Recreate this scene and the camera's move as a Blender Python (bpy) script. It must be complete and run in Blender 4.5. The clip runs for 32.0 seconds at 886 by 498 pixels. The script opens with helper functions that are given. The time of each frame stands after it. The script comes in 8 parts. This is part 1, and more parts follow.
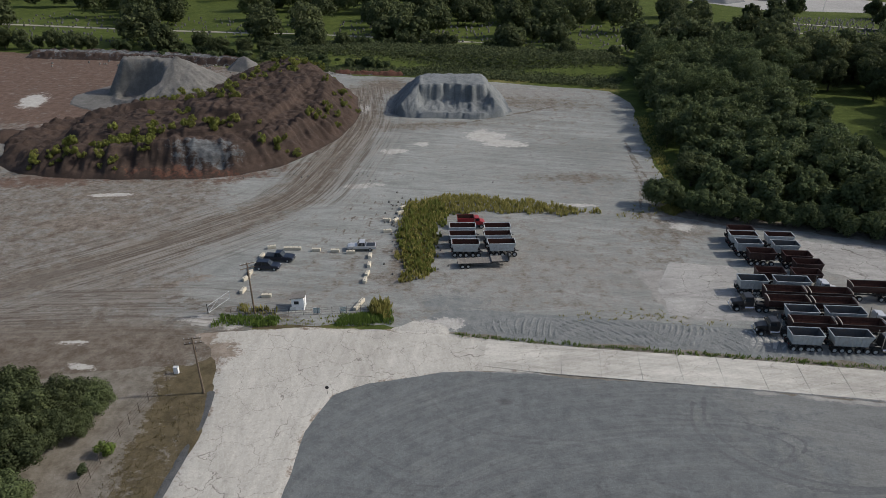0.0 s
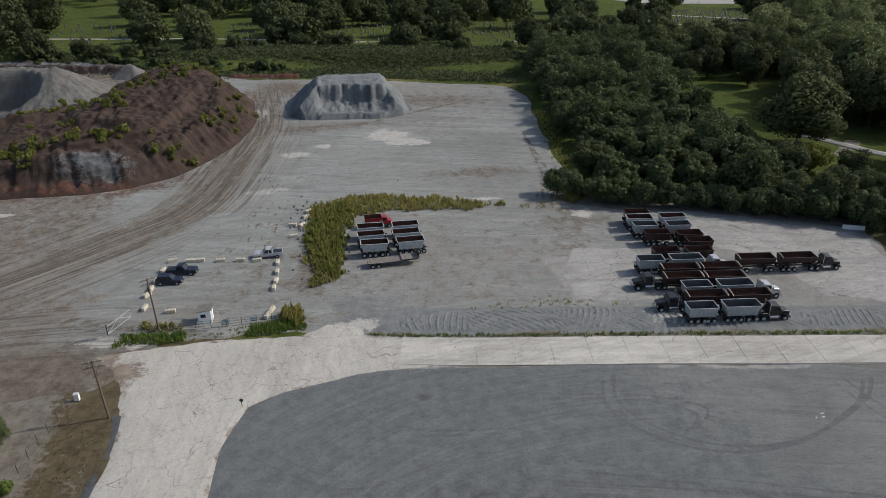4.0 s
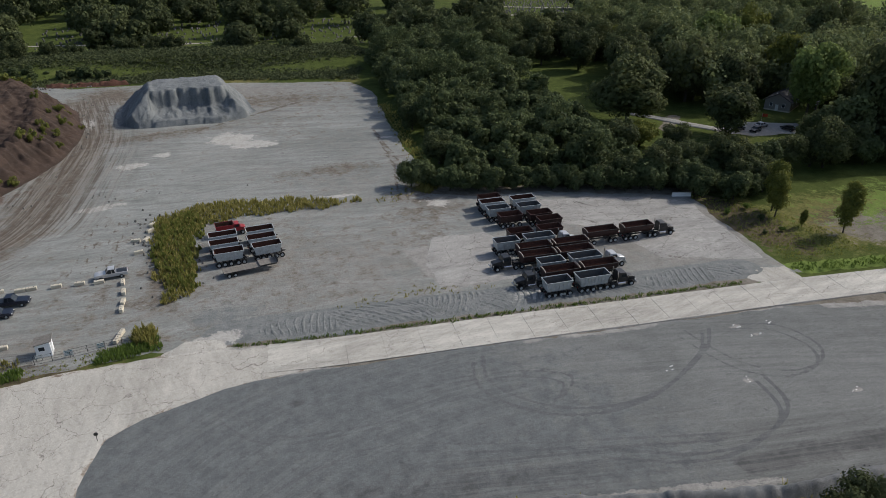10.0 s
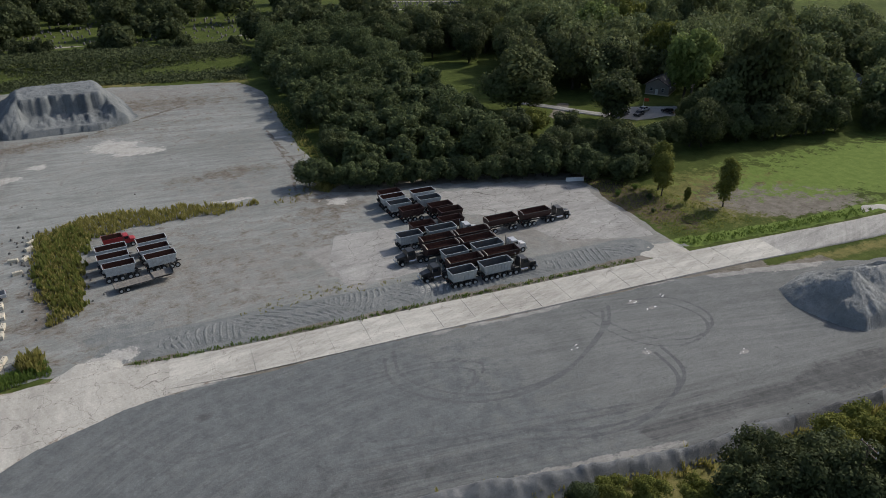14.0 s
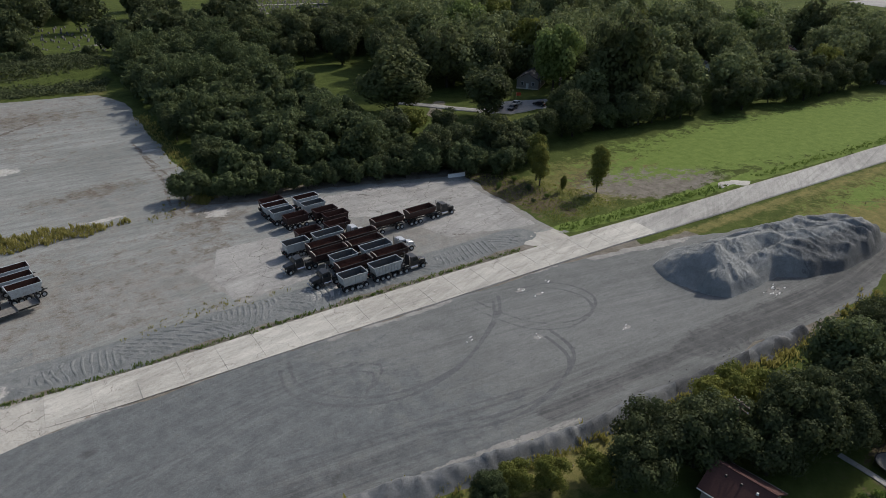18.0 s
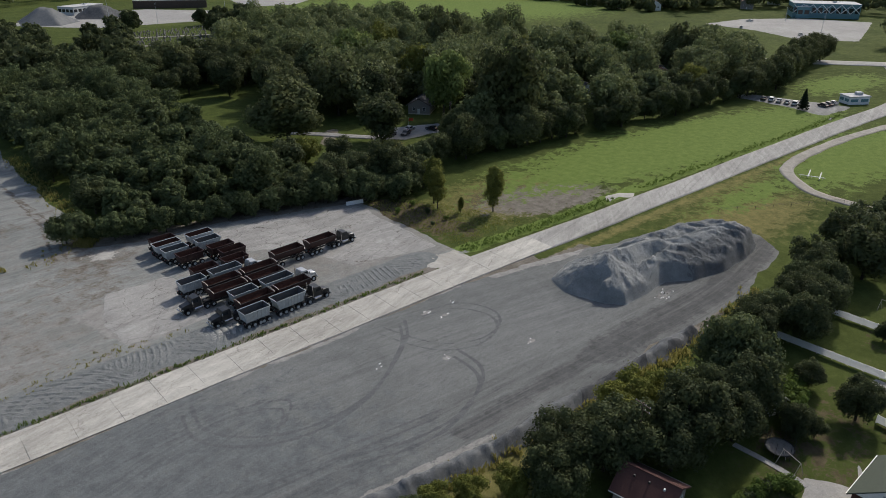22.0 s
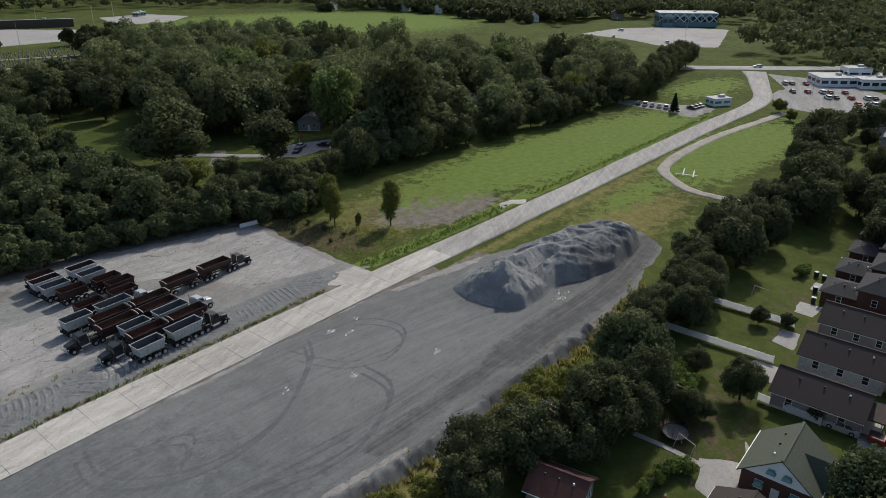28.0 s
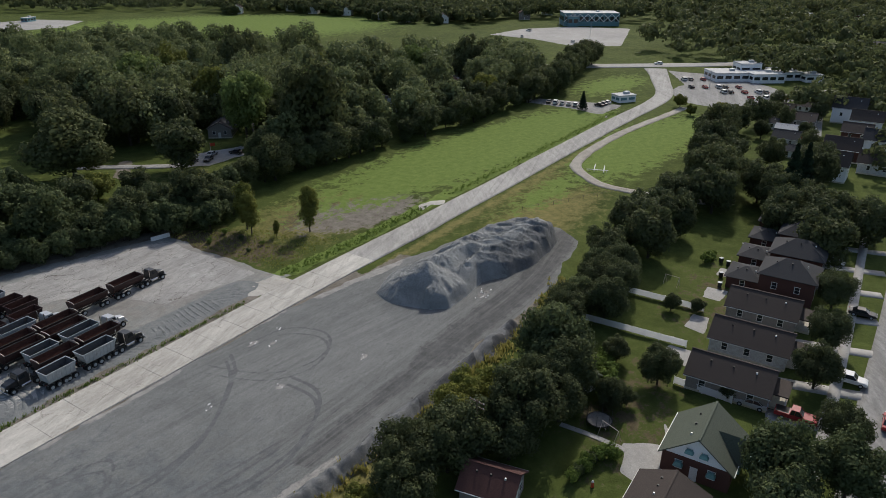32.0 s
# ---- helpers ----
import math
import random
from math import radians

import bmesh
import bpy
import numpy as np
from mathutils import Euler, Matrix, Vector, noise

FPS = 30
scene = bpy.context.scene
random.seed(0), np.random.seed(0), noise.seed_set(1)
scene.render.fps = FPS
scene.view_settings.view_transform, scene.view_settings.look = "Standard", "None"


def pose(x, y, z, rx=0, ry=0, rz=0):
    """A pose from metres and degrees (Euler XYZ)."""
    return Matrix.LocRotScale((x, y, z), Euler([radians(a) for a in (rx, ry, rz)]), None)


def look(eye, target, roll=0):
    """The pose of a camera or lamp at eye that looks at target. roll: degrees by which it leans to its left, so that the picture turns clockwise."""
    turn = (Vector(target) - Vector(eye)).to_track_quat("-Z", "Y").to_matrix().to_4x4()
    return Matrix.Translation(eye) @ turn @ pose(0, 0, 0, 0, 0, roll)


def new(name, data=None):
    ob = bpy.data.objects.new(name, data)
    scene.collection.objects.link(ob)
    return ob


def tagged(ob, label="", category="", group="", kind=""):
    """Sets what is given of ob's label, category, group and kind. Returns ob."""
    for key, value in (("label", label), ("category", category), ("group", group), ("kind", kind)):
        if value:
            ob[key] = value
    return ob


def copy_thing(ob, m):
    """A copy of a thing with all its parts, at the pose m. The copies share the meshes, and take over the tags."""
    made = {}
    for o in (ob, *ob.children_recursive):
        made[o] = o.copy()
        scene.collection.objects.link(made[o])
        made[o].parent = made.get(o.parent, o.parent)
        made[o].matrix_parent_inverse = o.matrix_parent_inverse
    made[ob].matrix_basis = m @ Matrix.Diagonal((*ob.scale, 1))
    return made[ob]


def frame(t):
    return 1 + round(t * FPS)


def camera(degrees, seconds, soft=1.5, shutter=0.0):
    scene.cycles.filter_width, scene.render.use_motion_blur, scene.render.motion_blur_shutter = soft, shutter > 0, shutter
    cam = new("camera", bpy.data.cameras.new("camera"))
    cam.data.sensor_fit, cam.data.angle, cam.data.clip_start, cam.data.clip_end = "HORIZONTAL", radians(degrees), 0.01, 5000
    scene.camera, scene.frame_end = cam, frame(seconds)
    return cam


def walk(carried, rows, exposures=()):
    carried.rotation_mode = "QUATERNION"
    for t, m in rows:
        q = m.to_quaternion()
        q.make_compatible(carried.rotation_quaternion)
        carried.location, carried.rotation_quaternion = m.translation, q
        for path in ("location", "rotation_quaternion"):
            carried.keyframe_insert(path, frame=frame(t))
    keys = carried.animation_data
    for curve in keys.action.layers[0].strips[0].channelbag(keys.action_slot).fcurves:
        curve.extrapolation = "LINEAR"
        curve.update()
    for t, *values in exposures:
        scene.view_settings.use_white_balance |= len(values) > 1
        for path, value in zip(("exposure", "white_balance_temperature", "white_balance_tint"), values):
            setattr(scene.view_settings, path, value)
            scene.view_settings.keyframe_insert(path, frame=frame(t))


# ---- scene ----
cam = camera(64.86, 32.0, 0.6)
# seconds, eye x y z, yaw, pitch, roll
ROWS = [
    (0.0, 0.00, -0.00, 62.00, 0.000, -26.082, -0.169),
    (0.5, 0.03, -0.04, 62.00, -0.946, -26.070, -0.146),
    (1.0, 0.06, -0.09, 61.99, -1.934, -26.077, -0.120),
    (1.5, 0.08, -0.13, 61.99, -2.946, -26.072, -0.133),
    (2.0, 0.11, -0.17, 61.98, -3.954, -26.082, -0.112),
    (2.5, 0.14, -0.21, 61.97, -4.979, -26.092, -0.087),
    (3.0, 0.16, -0.24, 61.96, -6.014, -26.088, -0.107),
    (3.5, 0.18, -0.26, 61.94, -7.186, -26.116, 0.035),
    (5.5, 0.24, -0.29, 61.82, -11.474, -26.083, -0.056),
    (6.0, 0.24, -0.28, 61.78, -12.659, -26.117, 0.059),
    (6.5, 0.25, -0.26, 61.73, -13.776, -26.151, 0.065),
    (7.0, 0.25, -0.23, 61.68, -14.897, -26.155, 0.059),
    (7.5, 0.25, -0.20, 61.62, -16.059, -26.192, 0.117),
    (8.0, 0.25, -0.17, 61.57, -17.170, -26.226, 0.099),
    (8.5, 0.25, -0.13, 61.51, -18.272, -26.256, 0.072),
    (9.0, 0.26, -0.10, 61.46, -19.252, -26.307, 0.061),
    (9.5, 0.27, -0.07, 61.41, -20.099, -26.356, 0.035),
    (10.0, 0.28, -0.05, 61.36, -20.996, -26.407, 0.040),
    (10.5, 0.29, -0.03, 61.32, -21.885, -26.435, 0.042),
    (11.0, 0.32, -0.02, 61.29, -22.765, -26.478, 0.050),
    (11.5, 0.34, -0.01, 61.26, -23.657, -26.520, 0.032),
    (12.0, 0.38, -0.02, 61.24, -24.626, -26.566, 0.044),
    (12.5, 0.41, -0.03, 61.22, -25.620, -26.626, 0.071),
    (13.0, 0.44, -0.04, 61.21, -26.970, -26.675, 0.064),
    (13.5, 0.47, -0.06, 61.21, -28.341, -26.728, 0.070),
    (14.0, 0.50, -0.08, 61.20, -29.723, -26.770, 0.053),
    (14.5, 0.52, -0.11, 61.20, -31.165, -26.796, 0.135),
    (16.5, 0.52, -0.20, 61.22, -36.134, -26.958, -0.008),
    (17.0, 0.50, -0.22, 61.23, -37.481, -27.000, 0.109),
    (17.5, 0.46, -0.24, 61.24, -38.694, -26.935, 0.078),
    (18.0, 0.42, -0.26, 61.25, -39.931, -26.729, 0.077),
    (18.5, 0.37, -0.28, 61.26, -41.154, -26.540, 0.033),
    (19.0, 0.32, -0.29, 61.27, -42.373, -26.333, 0.010),
    (19.5, 0.26, -0.31, 61.29, -43.625, -26.124, 0.038),
    (20.0, 0.20, -0.32, 61.30, -44.729, -25.919, -0.023),
    (20.5, 0.15, -0.34, 61.33, -45.831, -25.600, -0.016),
    (21.0, 0.09, -0.35, 61.35, -46.896, -25.302, -0.026),
    (21.5, 0.04, -0.36, 61.38, -47.964, -25.005, -0.012),
    (22.0, -0.01, -0.38, 61.41, -48.860, -24.675, -0.031),
    (22.5, -0.05, -0.39, 61.45, -49.701, -24.317, -0.063),
    (23.0, -0.09, -0.41, 61.48, -50.547, -24.052, -0.039),
    (23.5, -0.12, -0.42, 61.52, -51.337, -23.979, -0.069),
    (24.0, -0.16, -0.43, 61.57, -52.121, -23.944, -0.031),
    (24.5, -0.19, -0.44, 61.61, -52.921, -23.902, -0.035),
    (25.0, -0.22, -0.45, 61.66, -53.728, -23.853, -0.014),
    (25.5, -0.24, -0.46, 61.70, -54.521, -23.812, 0.003),
    (27.5, -0.34, -0.47, 61.88, -57.047, -23.709, -0.039),
    (28.0, -0.37, -0.47, 61.92, -57.923, -23.685, -0.016),
    (28.5, -0.39, -0.47, 61.96, -58.831, -23.660, 0.024),
    (29.0, -0.41, -0.46, 62.00, -59.705, -23.659, -0.024),
    (29.5, -0.43, -0.45, 62.05, -60.602, -23.659, -0.031),
    (30.0, -0.45, -0.44, 62.09, -61.502, -23.661, -0.015),
    (30.5, -0.47, -0.43, 62.12, -62.366, -23.650, -0.030),
    (31.0, -0.50, -0.42, 62.16, -63.226, -23.637, -0.083),
    (31.5, -0.52, -0.41, 62.20, -64.092, -23.604, -0.116),
    (32.0, -0.54, -0.40, 62.24, -64.969, -23.572, -0.106),
]
walk(cam, [(t, pose(x, y, z, 90 + pitch, roll, yaw)) for t, x, y, z, yaw, pitch, roll in ROWS])

# ---- world, sun ----
SUN_TO = Vector((0.77, 0.085, 0.61)).normalized()
world = bpy.data.worlds.new("sky")
scene.world = world
world.use_nodes = True
sky = world.node_tree.nodes.new("ShaderNodeTexSky")
sky.sky_type, sky.sun_disc = "NISHITA", False
sky.sun_elevation = math.asin(SUN_TO.z)
sky.sun_rotation = math.atan2(SUN_TO.x, SUN_TO.y)
sky.air_density, sky.dust_density = 1.0, 2.5
world.node_tree.links.new(sky.outputs[0], world.node_tree.nodes["Background"].inputs[0])
world.node_tree.nodes["Background"].inputs[1].default_value = 0.125
sun = new("sun", bpy.data.lights.new("sun", "SUN"))
sun.data.energy, sun.data.angle, sun.data.color = 3.0, radians(0.6), (1.0, 0.95, 0.87)
sun.matrix_world = look((0, 0, 0), -SUN_TO) @ pose(0, 0, 0)
sun.location = (0, 0, 200)
scene.view_settings.exposure = 0.0


# ---- node materials ----
class Mat:
    def __init__(self, name):
        self.m = bpy.data.materials.new(name)
        self.m.use_nodes = True
        self.t = self.m.node_tree
        self.t.nodes.clear()

    def n(self, kind, ins=(), operation="", blend_type="", feature="", attribute_name="", rotation_type=""):
        node = self.t.nodes.new("ShaderNode" + kind)
        if operation:
            node.operation = operation
        if blend_type:
            node.blend_type = blend_type
        if feature:
            node.feature = feature
        if attribute_name:
            node.attribute_name = attribute_name
        if rotation_type:
            node.rotation_type = rotation_type
        for k, v in dict(ins).items():
            self.put(node.inputs[k], v)
        return node

    def put(self, socket, v):
        if isinstance(v, bpy.types.NodeSocket):
            self.t.links.new(v, socket)
        elif isinstance(v, (tuple, list)) and len(v) == 3 and socket.type == "RGBA":
            socket.default_value = (*v, 1)
        else:
            socket.default_value = v

    def pos(self):
        return self.n("NewGeometry").outputs["Position"]

    def obj(self):
        return self.n("TexCoord").outputs["Object"]

    def stretch(self, v, scale, rot=(0, 0, 0)):
        return self.n("Mapping", {0: v, 2: rot, 3: scale}).outputs[0]

    def noise(self, v, scale, detail=4, rough=0.55, dist=0.0):
        return self.n("TexNoise", {"Vector": v, "Scale": scale, "Detail": detail, "Roughness": rough, "Distortion": dist}).outputs["Fac"]

    def math(self, op, a, b=0.0, clamp=False):
        node = self.n("Math", {0: a, 1: b}, operation=op)
        node.use_clamp = clamp
        return node.outputs[0]

    def step(self, v, a, b):
        node = self.n("MapRange", {0: v, 1: a, 2: b})
        return node.outputs[0]

    def mix(self, fac, a, b, how="MIX"):
        node = self.n("MixRGB", {0: fac, 1: a, 2: b}, blend_type=how)
        return node.outputs[0]

    def attr(self, name):
        return self.n("Attribute", attribute_name=name).outputs["Fac"]

    def bump(self, h, strength=0.5, dist=0.05):
        return self.n("Bump", {"Height": h, "Strength": strength, "Distance": dist}).outputs[0]

    def done(self, color, rough=0.8, metal=0.0, normal=None, spec=0.3, **more):
        p = self.n("BsdfPrincipled", {"Base Color": color, "Roughness": rough, "Metallic": metal, "Specular IOR Level": spec})
        for k, v in more.items():
            self.put(p.inputs[k], v)
        if normal is not None:
            self.put(p.inputs["Normal"], normal)
        out = self.n("OutputMaterial", {0: p.outputs[0]})
        return self.m


def plain(name, color, rough=0.6, metal=0.0, grain=8.0, amount=0.25, spec=0.35, dirt=None):
    """Paint, metal, plastic: small grain and larger stains, a little relief."""
    k = Mat(name)
    v = k.obj()
    a = k.noise(v, grain, 5)
    b = k.noise(v, grain * 0.12, 3)
    dark = tuple(c * (1 - amount) for c in color)
    light = tuple(min(1, c * (1 + amount * 0.6)) for c in color)
    col = k.mix(k.step(a, 0.3, 0.7), dark, light)
    if dirt:
        col = k.mix(k.step(k.noise(v, grain * 0.3, 6, 0.7), 0.5, 0.72), col, dirt)
    rnd = k.n("ObjectInfo").outputs["Random"]
    col = k.mix(k.math("MULTIPLY", b, 0.35), col, tuple(c * 0.7 for c in color))
    col = k.mix(k.math("MULTIPLY", rnd, 0.18), col, tuple(c * 0.6 for c in color))
    return k.done(col, rough, metal, k.bump(a, 0.15, 0.02), spec)


def leafy(name, dark, light, yellow=None, through_=0.3):
    """Leaves: a tint per leaf clump and per tree, with light through the blade."""
    k = Mat(name)
    isl = k.n("NewGeometry").outputs["Random Per Island"]
    rnd = k.math("FRACT", k.math("ADD", k.n("ObjectInfo").outputs["Random"], k.attr("tint")))
    col = k.mix(isl, dark, light)
    col = k.mix(k.math("MULTIPLY", rnd, 0.66), col, k.mix(isl, tuple(c * 0.55 for c in dark), tuple(c * 0.75 for c in dark)))
    rnd2 = k.math("FRACT", k.math("MULTIPLY", rnd, 7.31))
    col = k.mix(k.math("MULTIPLY", k.step(rnd2, 0.5, 1.0), 0.75), col, k.mix(isl, (light[0] * 0.72, light[1] * 0.7, light[2]), (light[0] * 1.3, light[1] * 1.22, light[2] * 1.1)))
    if yellow:
        col = k.mix(k.step(isl, 0.72, 1.0), col, yellow)
    n1 = k.noise(k.obj(), 0.5, 3)
    col = k.mix(k.step(n1, 0.35, 0.75), col, k.mix(0.5, col, light))
    d = k.n("BsdfPrincipled", {"Base Color": col, "Roughness": 0.75, "Specular IOR Level": 0.08})
    tr = k.n("BsdfTranslucent", {0: k.mix(0.5, col, light)})
    sh = k.n("MixShader", {0: through_, 1: d.outputs[0], 2: tr.outputs[0]})
    k.n("OutputMaterial", {0: sh.outputs[0]})
    return k.m


def earth(name, base, patches, grain=1.6, relief=0.6, fine=6.0, streak=None, cracks=None, tint=0.3, strata=None, swirl=1.2, marks=1.0, spec=0.15, lanes=()):
    """Ground cover. patches: (attribute, dark colour, light colour, raggedness); streak: angle in degrees of the wheel marks."""
    k = Mat(name)
    v = k.pos()
    n_big = k.noise(v, 0.04, 9, 0.68, 0.8)
    n_mid = k.noise(v, 0.3, 10, 0.72, 0.3)
    n_fine = k.noise(v, fine, 4, 0.75)
    n_grain = k.noise(v, grain, 8, 0.74)
    a, b = base
    col = k.mix(k.step(n_big, 0.36, 0.64), a, b)
    col = k.mix(k.math("MULTIPLY", k.step(n_mid, 0.48, 0.66), tint), col, tuple(min(1, c * 1.5) for c in b))
    col = k.mix(k.math("MULTIPLY", k.step(n_mid, 0.46, 0.3), tint), col, tuple(c * 0.55 for c in a))
    if streak is not None:
        for turn, wide, dark, light in ((streak, 0.35, 0.55, 0.45), (streak - 24, 0.8, 0.4, 0.28)):
            s = k.noise(k.stretch(k.n("VectorRotate", {0: v, 3: radians(turn)}, rotation_type="Z_AXIS").outputs[0], (0.07, 1.0, 1)), wide, 9, 0.74, swirl)
            col = k.mix(k.math("MULTIPLY", k.step(s, 0.51, 0.66), light * marks), col, tuple(min(1, c * 1.45) for c in b))
            col = k.mix(k.math("MULTIPLY", k.step(s, 0.49, 0.34), dark * marks), col, tuple(c * 0.6 for c in a))
    height = k.math("ADD", n_grain, k.math("MULTIPLY", n_fine, 0.5))
    jag0 = k.math("SUBTRACT", k.math("ADD", k.math("MULTIPLY", n_mid, 0.65), k.math("MULTIPLY", k.noise(k.stretch(v, (1, 1.6, 1)), 1.0, 8, 0.75), 0.35)), 0.5)
    for name_, dark, light, ragged in patches:
        m = k.step(k.math("ADD", k.attr(name_), k.math("MULTIPLY", jag0, ragged * 1.6)), *((0.32, 0.72) if ragged > 1.45 else (0.46, 0.56)))
        inner = k.mix(k.step(k.noise(v, 0.45, 9, 0.72), 0.38, 0.62), dark, light)
        col = k.mix(m, col, inner)
    for u, v_, mask, dark, light in lanes:
        f = k.n("CombineXYZ", {0: k.attr(u), 1: k.math("MULTIPLY", k.attr(v_), 0.03)}).outputs[0]
        for scale, much in ((0.55, 0.75), (1.9, 0.6)):
            w = k.noise(f, scale, 6, 0.62)
            m = k.math("MULTIPLY", k.math("MULTIPLY", k.attr(mask), much), k.step(k.noise(v, 0.05, 3), 0.3, 0.55))
            col = k.mix(k.math("MULTIPLY", m, k.step(w, 0.51, 0.6)), col, light)
            col = k.mix(k.math("MULTIPLY", m, k.step(w, 0.49, 0.4)), col, dark)
    if strata:
        z = k.n("SeparateXYZ", {0: v}).outputs[2]
        w = k.noise(k.n("CombineXYZ", {0: k.math("MULTIPLY", n_mid, 1.2), 2: k.math("MULTIPLY", z, strata)}).outputs[0], 1.0, 6, 0.7)
        col = k.mix(k.math("MULTIPLY", k.step(w, 0.52, 0.4), 0.55), col, k.mix(0.65, col, (0.015, 0.014, 0.014)))
    col = k.mix(k.math("MULTIPLY", k.step(n_grain, 0.52, 0.7), 0.5), col, k.mix(0.55, col, (0.02, 0.018, 0.016)))
    col = k.mix(k.math("MULTIPLY", k.step(n_fine, 0.5, 0.7), 0.4), col, k.mix(1.0, col, (1.75, 1.75, 1.75), "MULTIPLY"))
    if cracks:
        size, width, shade = cracks
        warp = k.n("VectorMath", {0: v, 1: k.n("CombineXYZ", {0: k.math("MULTIPLY", k.noise(v, 0.5, 6), 3.2), 1: k.math("MULTIPLY", k.noise(v, 0.42, 6), 3.0)}).outputs[0]}, operation="ADD").outputs[0]
        for s, w in ((size, width), (size * 0.3, width * 0.55)):
            e = k.n("TexVoronoi", {"Vector": warp, "Scale": 1 / s, "Randomness": 1.0}, feature="DISTANCE_TO_EDGE").outputs["Distance"]
            line = k.step(e, w / s, w / s * 0.3)
            if s != size:
                line = k.math("MULTIPLY", line, k.step(k.noise(v, 0.16, 3), 0.55, 0.63))
            else:
                line = k.math("MULTIPLY", line, k.step(k.noise(v, 0.11, 3), 0.3, 0.42))
            col = k.mix(k.math("MULTIPLY", line, 0.8), col, shade)
            height = k.math("SUBTRACT", height, line)
    return k.done(col, 0.92, 0.0, k.bump(height, relief, 0.16), spec)


M_GROUND = earth("meadow", ((0.047, 0.064, 0.017), (0.075, 0.094, 0.026)), [
    ("dry", (0.128, 0.124, 0.045), (0.2, 0.174, 0.07), 1.5), ("straw", (0.072, 0.059, 0.036), (0.122, 0.101, 0.063), 1.2), ("bare", (0.13, 0.115, 0.092), (0.21, 0.192, 0.168), 1.2), ("lush", (0.106, 0.154, 0.037), (0.15, 0.2, 0.053), 1.2)], grain=2.2, fine=14, spec=0.03, tint=0.5)
M_YARD = earth("crushed_stone", ((0.184, 0.191, 0.181), (0.252, 0.259, 0.247)), [("warm", (0.18, 0.172, 0.158), (0.245, 0.234, 0.216), 1.6), ("tan", (0.18, 0.155, 0.132), (0.25, 0.22, 0.192), 1.2),
    ("dirt", (0.09, 0.072, 0.055), (0.168, 0.144, 0.118), 1.5), ("rust", (0.085, 0.055, 0.042), (0.145, 0.1, 0.077), 2.0),
    ("pad", (0.215, 0.207, 0.194), (0.285, 0.275, 0.258), 1.0), ("coarse", (0.142, 0.15, 0.15), (0.195, 0.203, 0.2), 0.7), ("pale", (0.33, 0.317, 0.295), (0.44, 0.425, 0.395), 1.1), ("track", (0.1, 0.085, 0.07), (0.15, 0.13, 0.11), 1.0)], streak=14, marks=0.85, lanes=[("haul_u", "haul_v", "haul", (0.085, 0.068, 0.053), (0.235, 0.222, 0.2)), ("gate_u", "gate_v", "gate_on", (0.09, 0.074, 0.06), (0.2, 0.185, 0.165))])
M_LOT = earth("asphalt_millings", ((0.122, 0.127, 0.125), (0.17, 0.174, 0.17)), [("damp", (0.098, 0.106, 0.109), (0.14, 0.149, 0.152), 2.6),
    ("pale", (0.2, 0.195, 0.185), (0.31, 0.3, 0.28), 1.2), ("track", (0.09, 0.096, 0.099), (0.116, 0.122, 0.125), 0.7), ("dark", (0.066, 0.068, 0.069), (0.1, 0.102, 0.102), 1.6)], streak=14, tint=0.2, relief=0.35, swirl=3.5, marks=0.5, lanes=[("arc_u", "arc_v", "arc_on", (0.105, 0.111, 0.112), (0.195, 0.198, 0.194)), ("edge_u", "edge_v", "edge_on", (0.07, 0.072, 0.072), (0.19, 0.19, 0.184))])
M_APRON = earth("cracked_concrete", ((0.36, 0.343, 0.308), (0.43, 0.412, 0.374)), [("dirt", (0.17, 0.135, 0.105), (0.27, 0.23, 0.19), 1.2)], cracks=(5.2, 0.036, (0.15, 0.137, 0.122)), streak=97, tint=0.14, marks=0.5, relief=0.25)
M_SLAB = earth("road_concrete", ((0.37, 0.354, 0.32), (0.435, 0.418, 0.38)), [], streak=8, tint=0.22, relief=0.2, swirl=0.3, cracks=(9.0, 0.03, (0.17, 0.155, 0.138)))
M_OLDROAD = earth("worn_road_concrete", ((0.28, 0.272, 0.255), (0.345, 0.335, 0.315)), [], streak=-8, tint=0.22, relief=0.2)
M_HARD = earth("worn_yard_concrete", ((0.245, 0.239, 0.227), (0.315, 0.306, 0.29)), [("dirt", (0.13, 0.115, 0.1), (0.19, 0.175, 0.158), 1.4), ("pale", (0.33, 0.322, 0.308), (0.4, 0.39, 0.372), 1.2)], cracks=(5.5, 0.05, (0.1, 0.092, 0.082)), streak=10, tint=0.3, marks=0.7, relief=0.3)
M_ASPHALT = earth("worn_asphalt", ((0.2, 0.198, 0.19), (0.26, 0.255, 0.245)), [], streak=-8, tint=0.2, relief=0.2)
M_PATH = earth("gravel_path", ((0.24, 0.22, 0.19), (0.32, 0.3, 0.265)), [], tint=0.4)
M_SOIL = earth("brown_spoil", ((0.038, 0.027, 0.022), (0.066, 0.046, 0.037)), [("grey", (0.07, 0.073, 0.077), (0.16, 0.168, 0.175), 1.0), ("rust", (0.085, 0.042, 0.03), (0.13, 0.065, 0.045), 1.2)], grain=0.8, relief=1.0, tint=0.4, strata=1.1)
M_STONE = earth("limestone_fines", ((0.13, 0.141, 0.146), (0.185, 0.196, 0.198)), [("grey", (0.105, 0.115, 0.12), (0.15, 0.16, 0.165), 1.0)], grain=1.0, relief=1.0, tint=0.35)
M_STONE2 = earth("grey_gravel", ((0.11, 0.107, 0.1), (0.16, 0.154, 0.146)), [], grain=1.4, relief=1.0, tint=0.4)
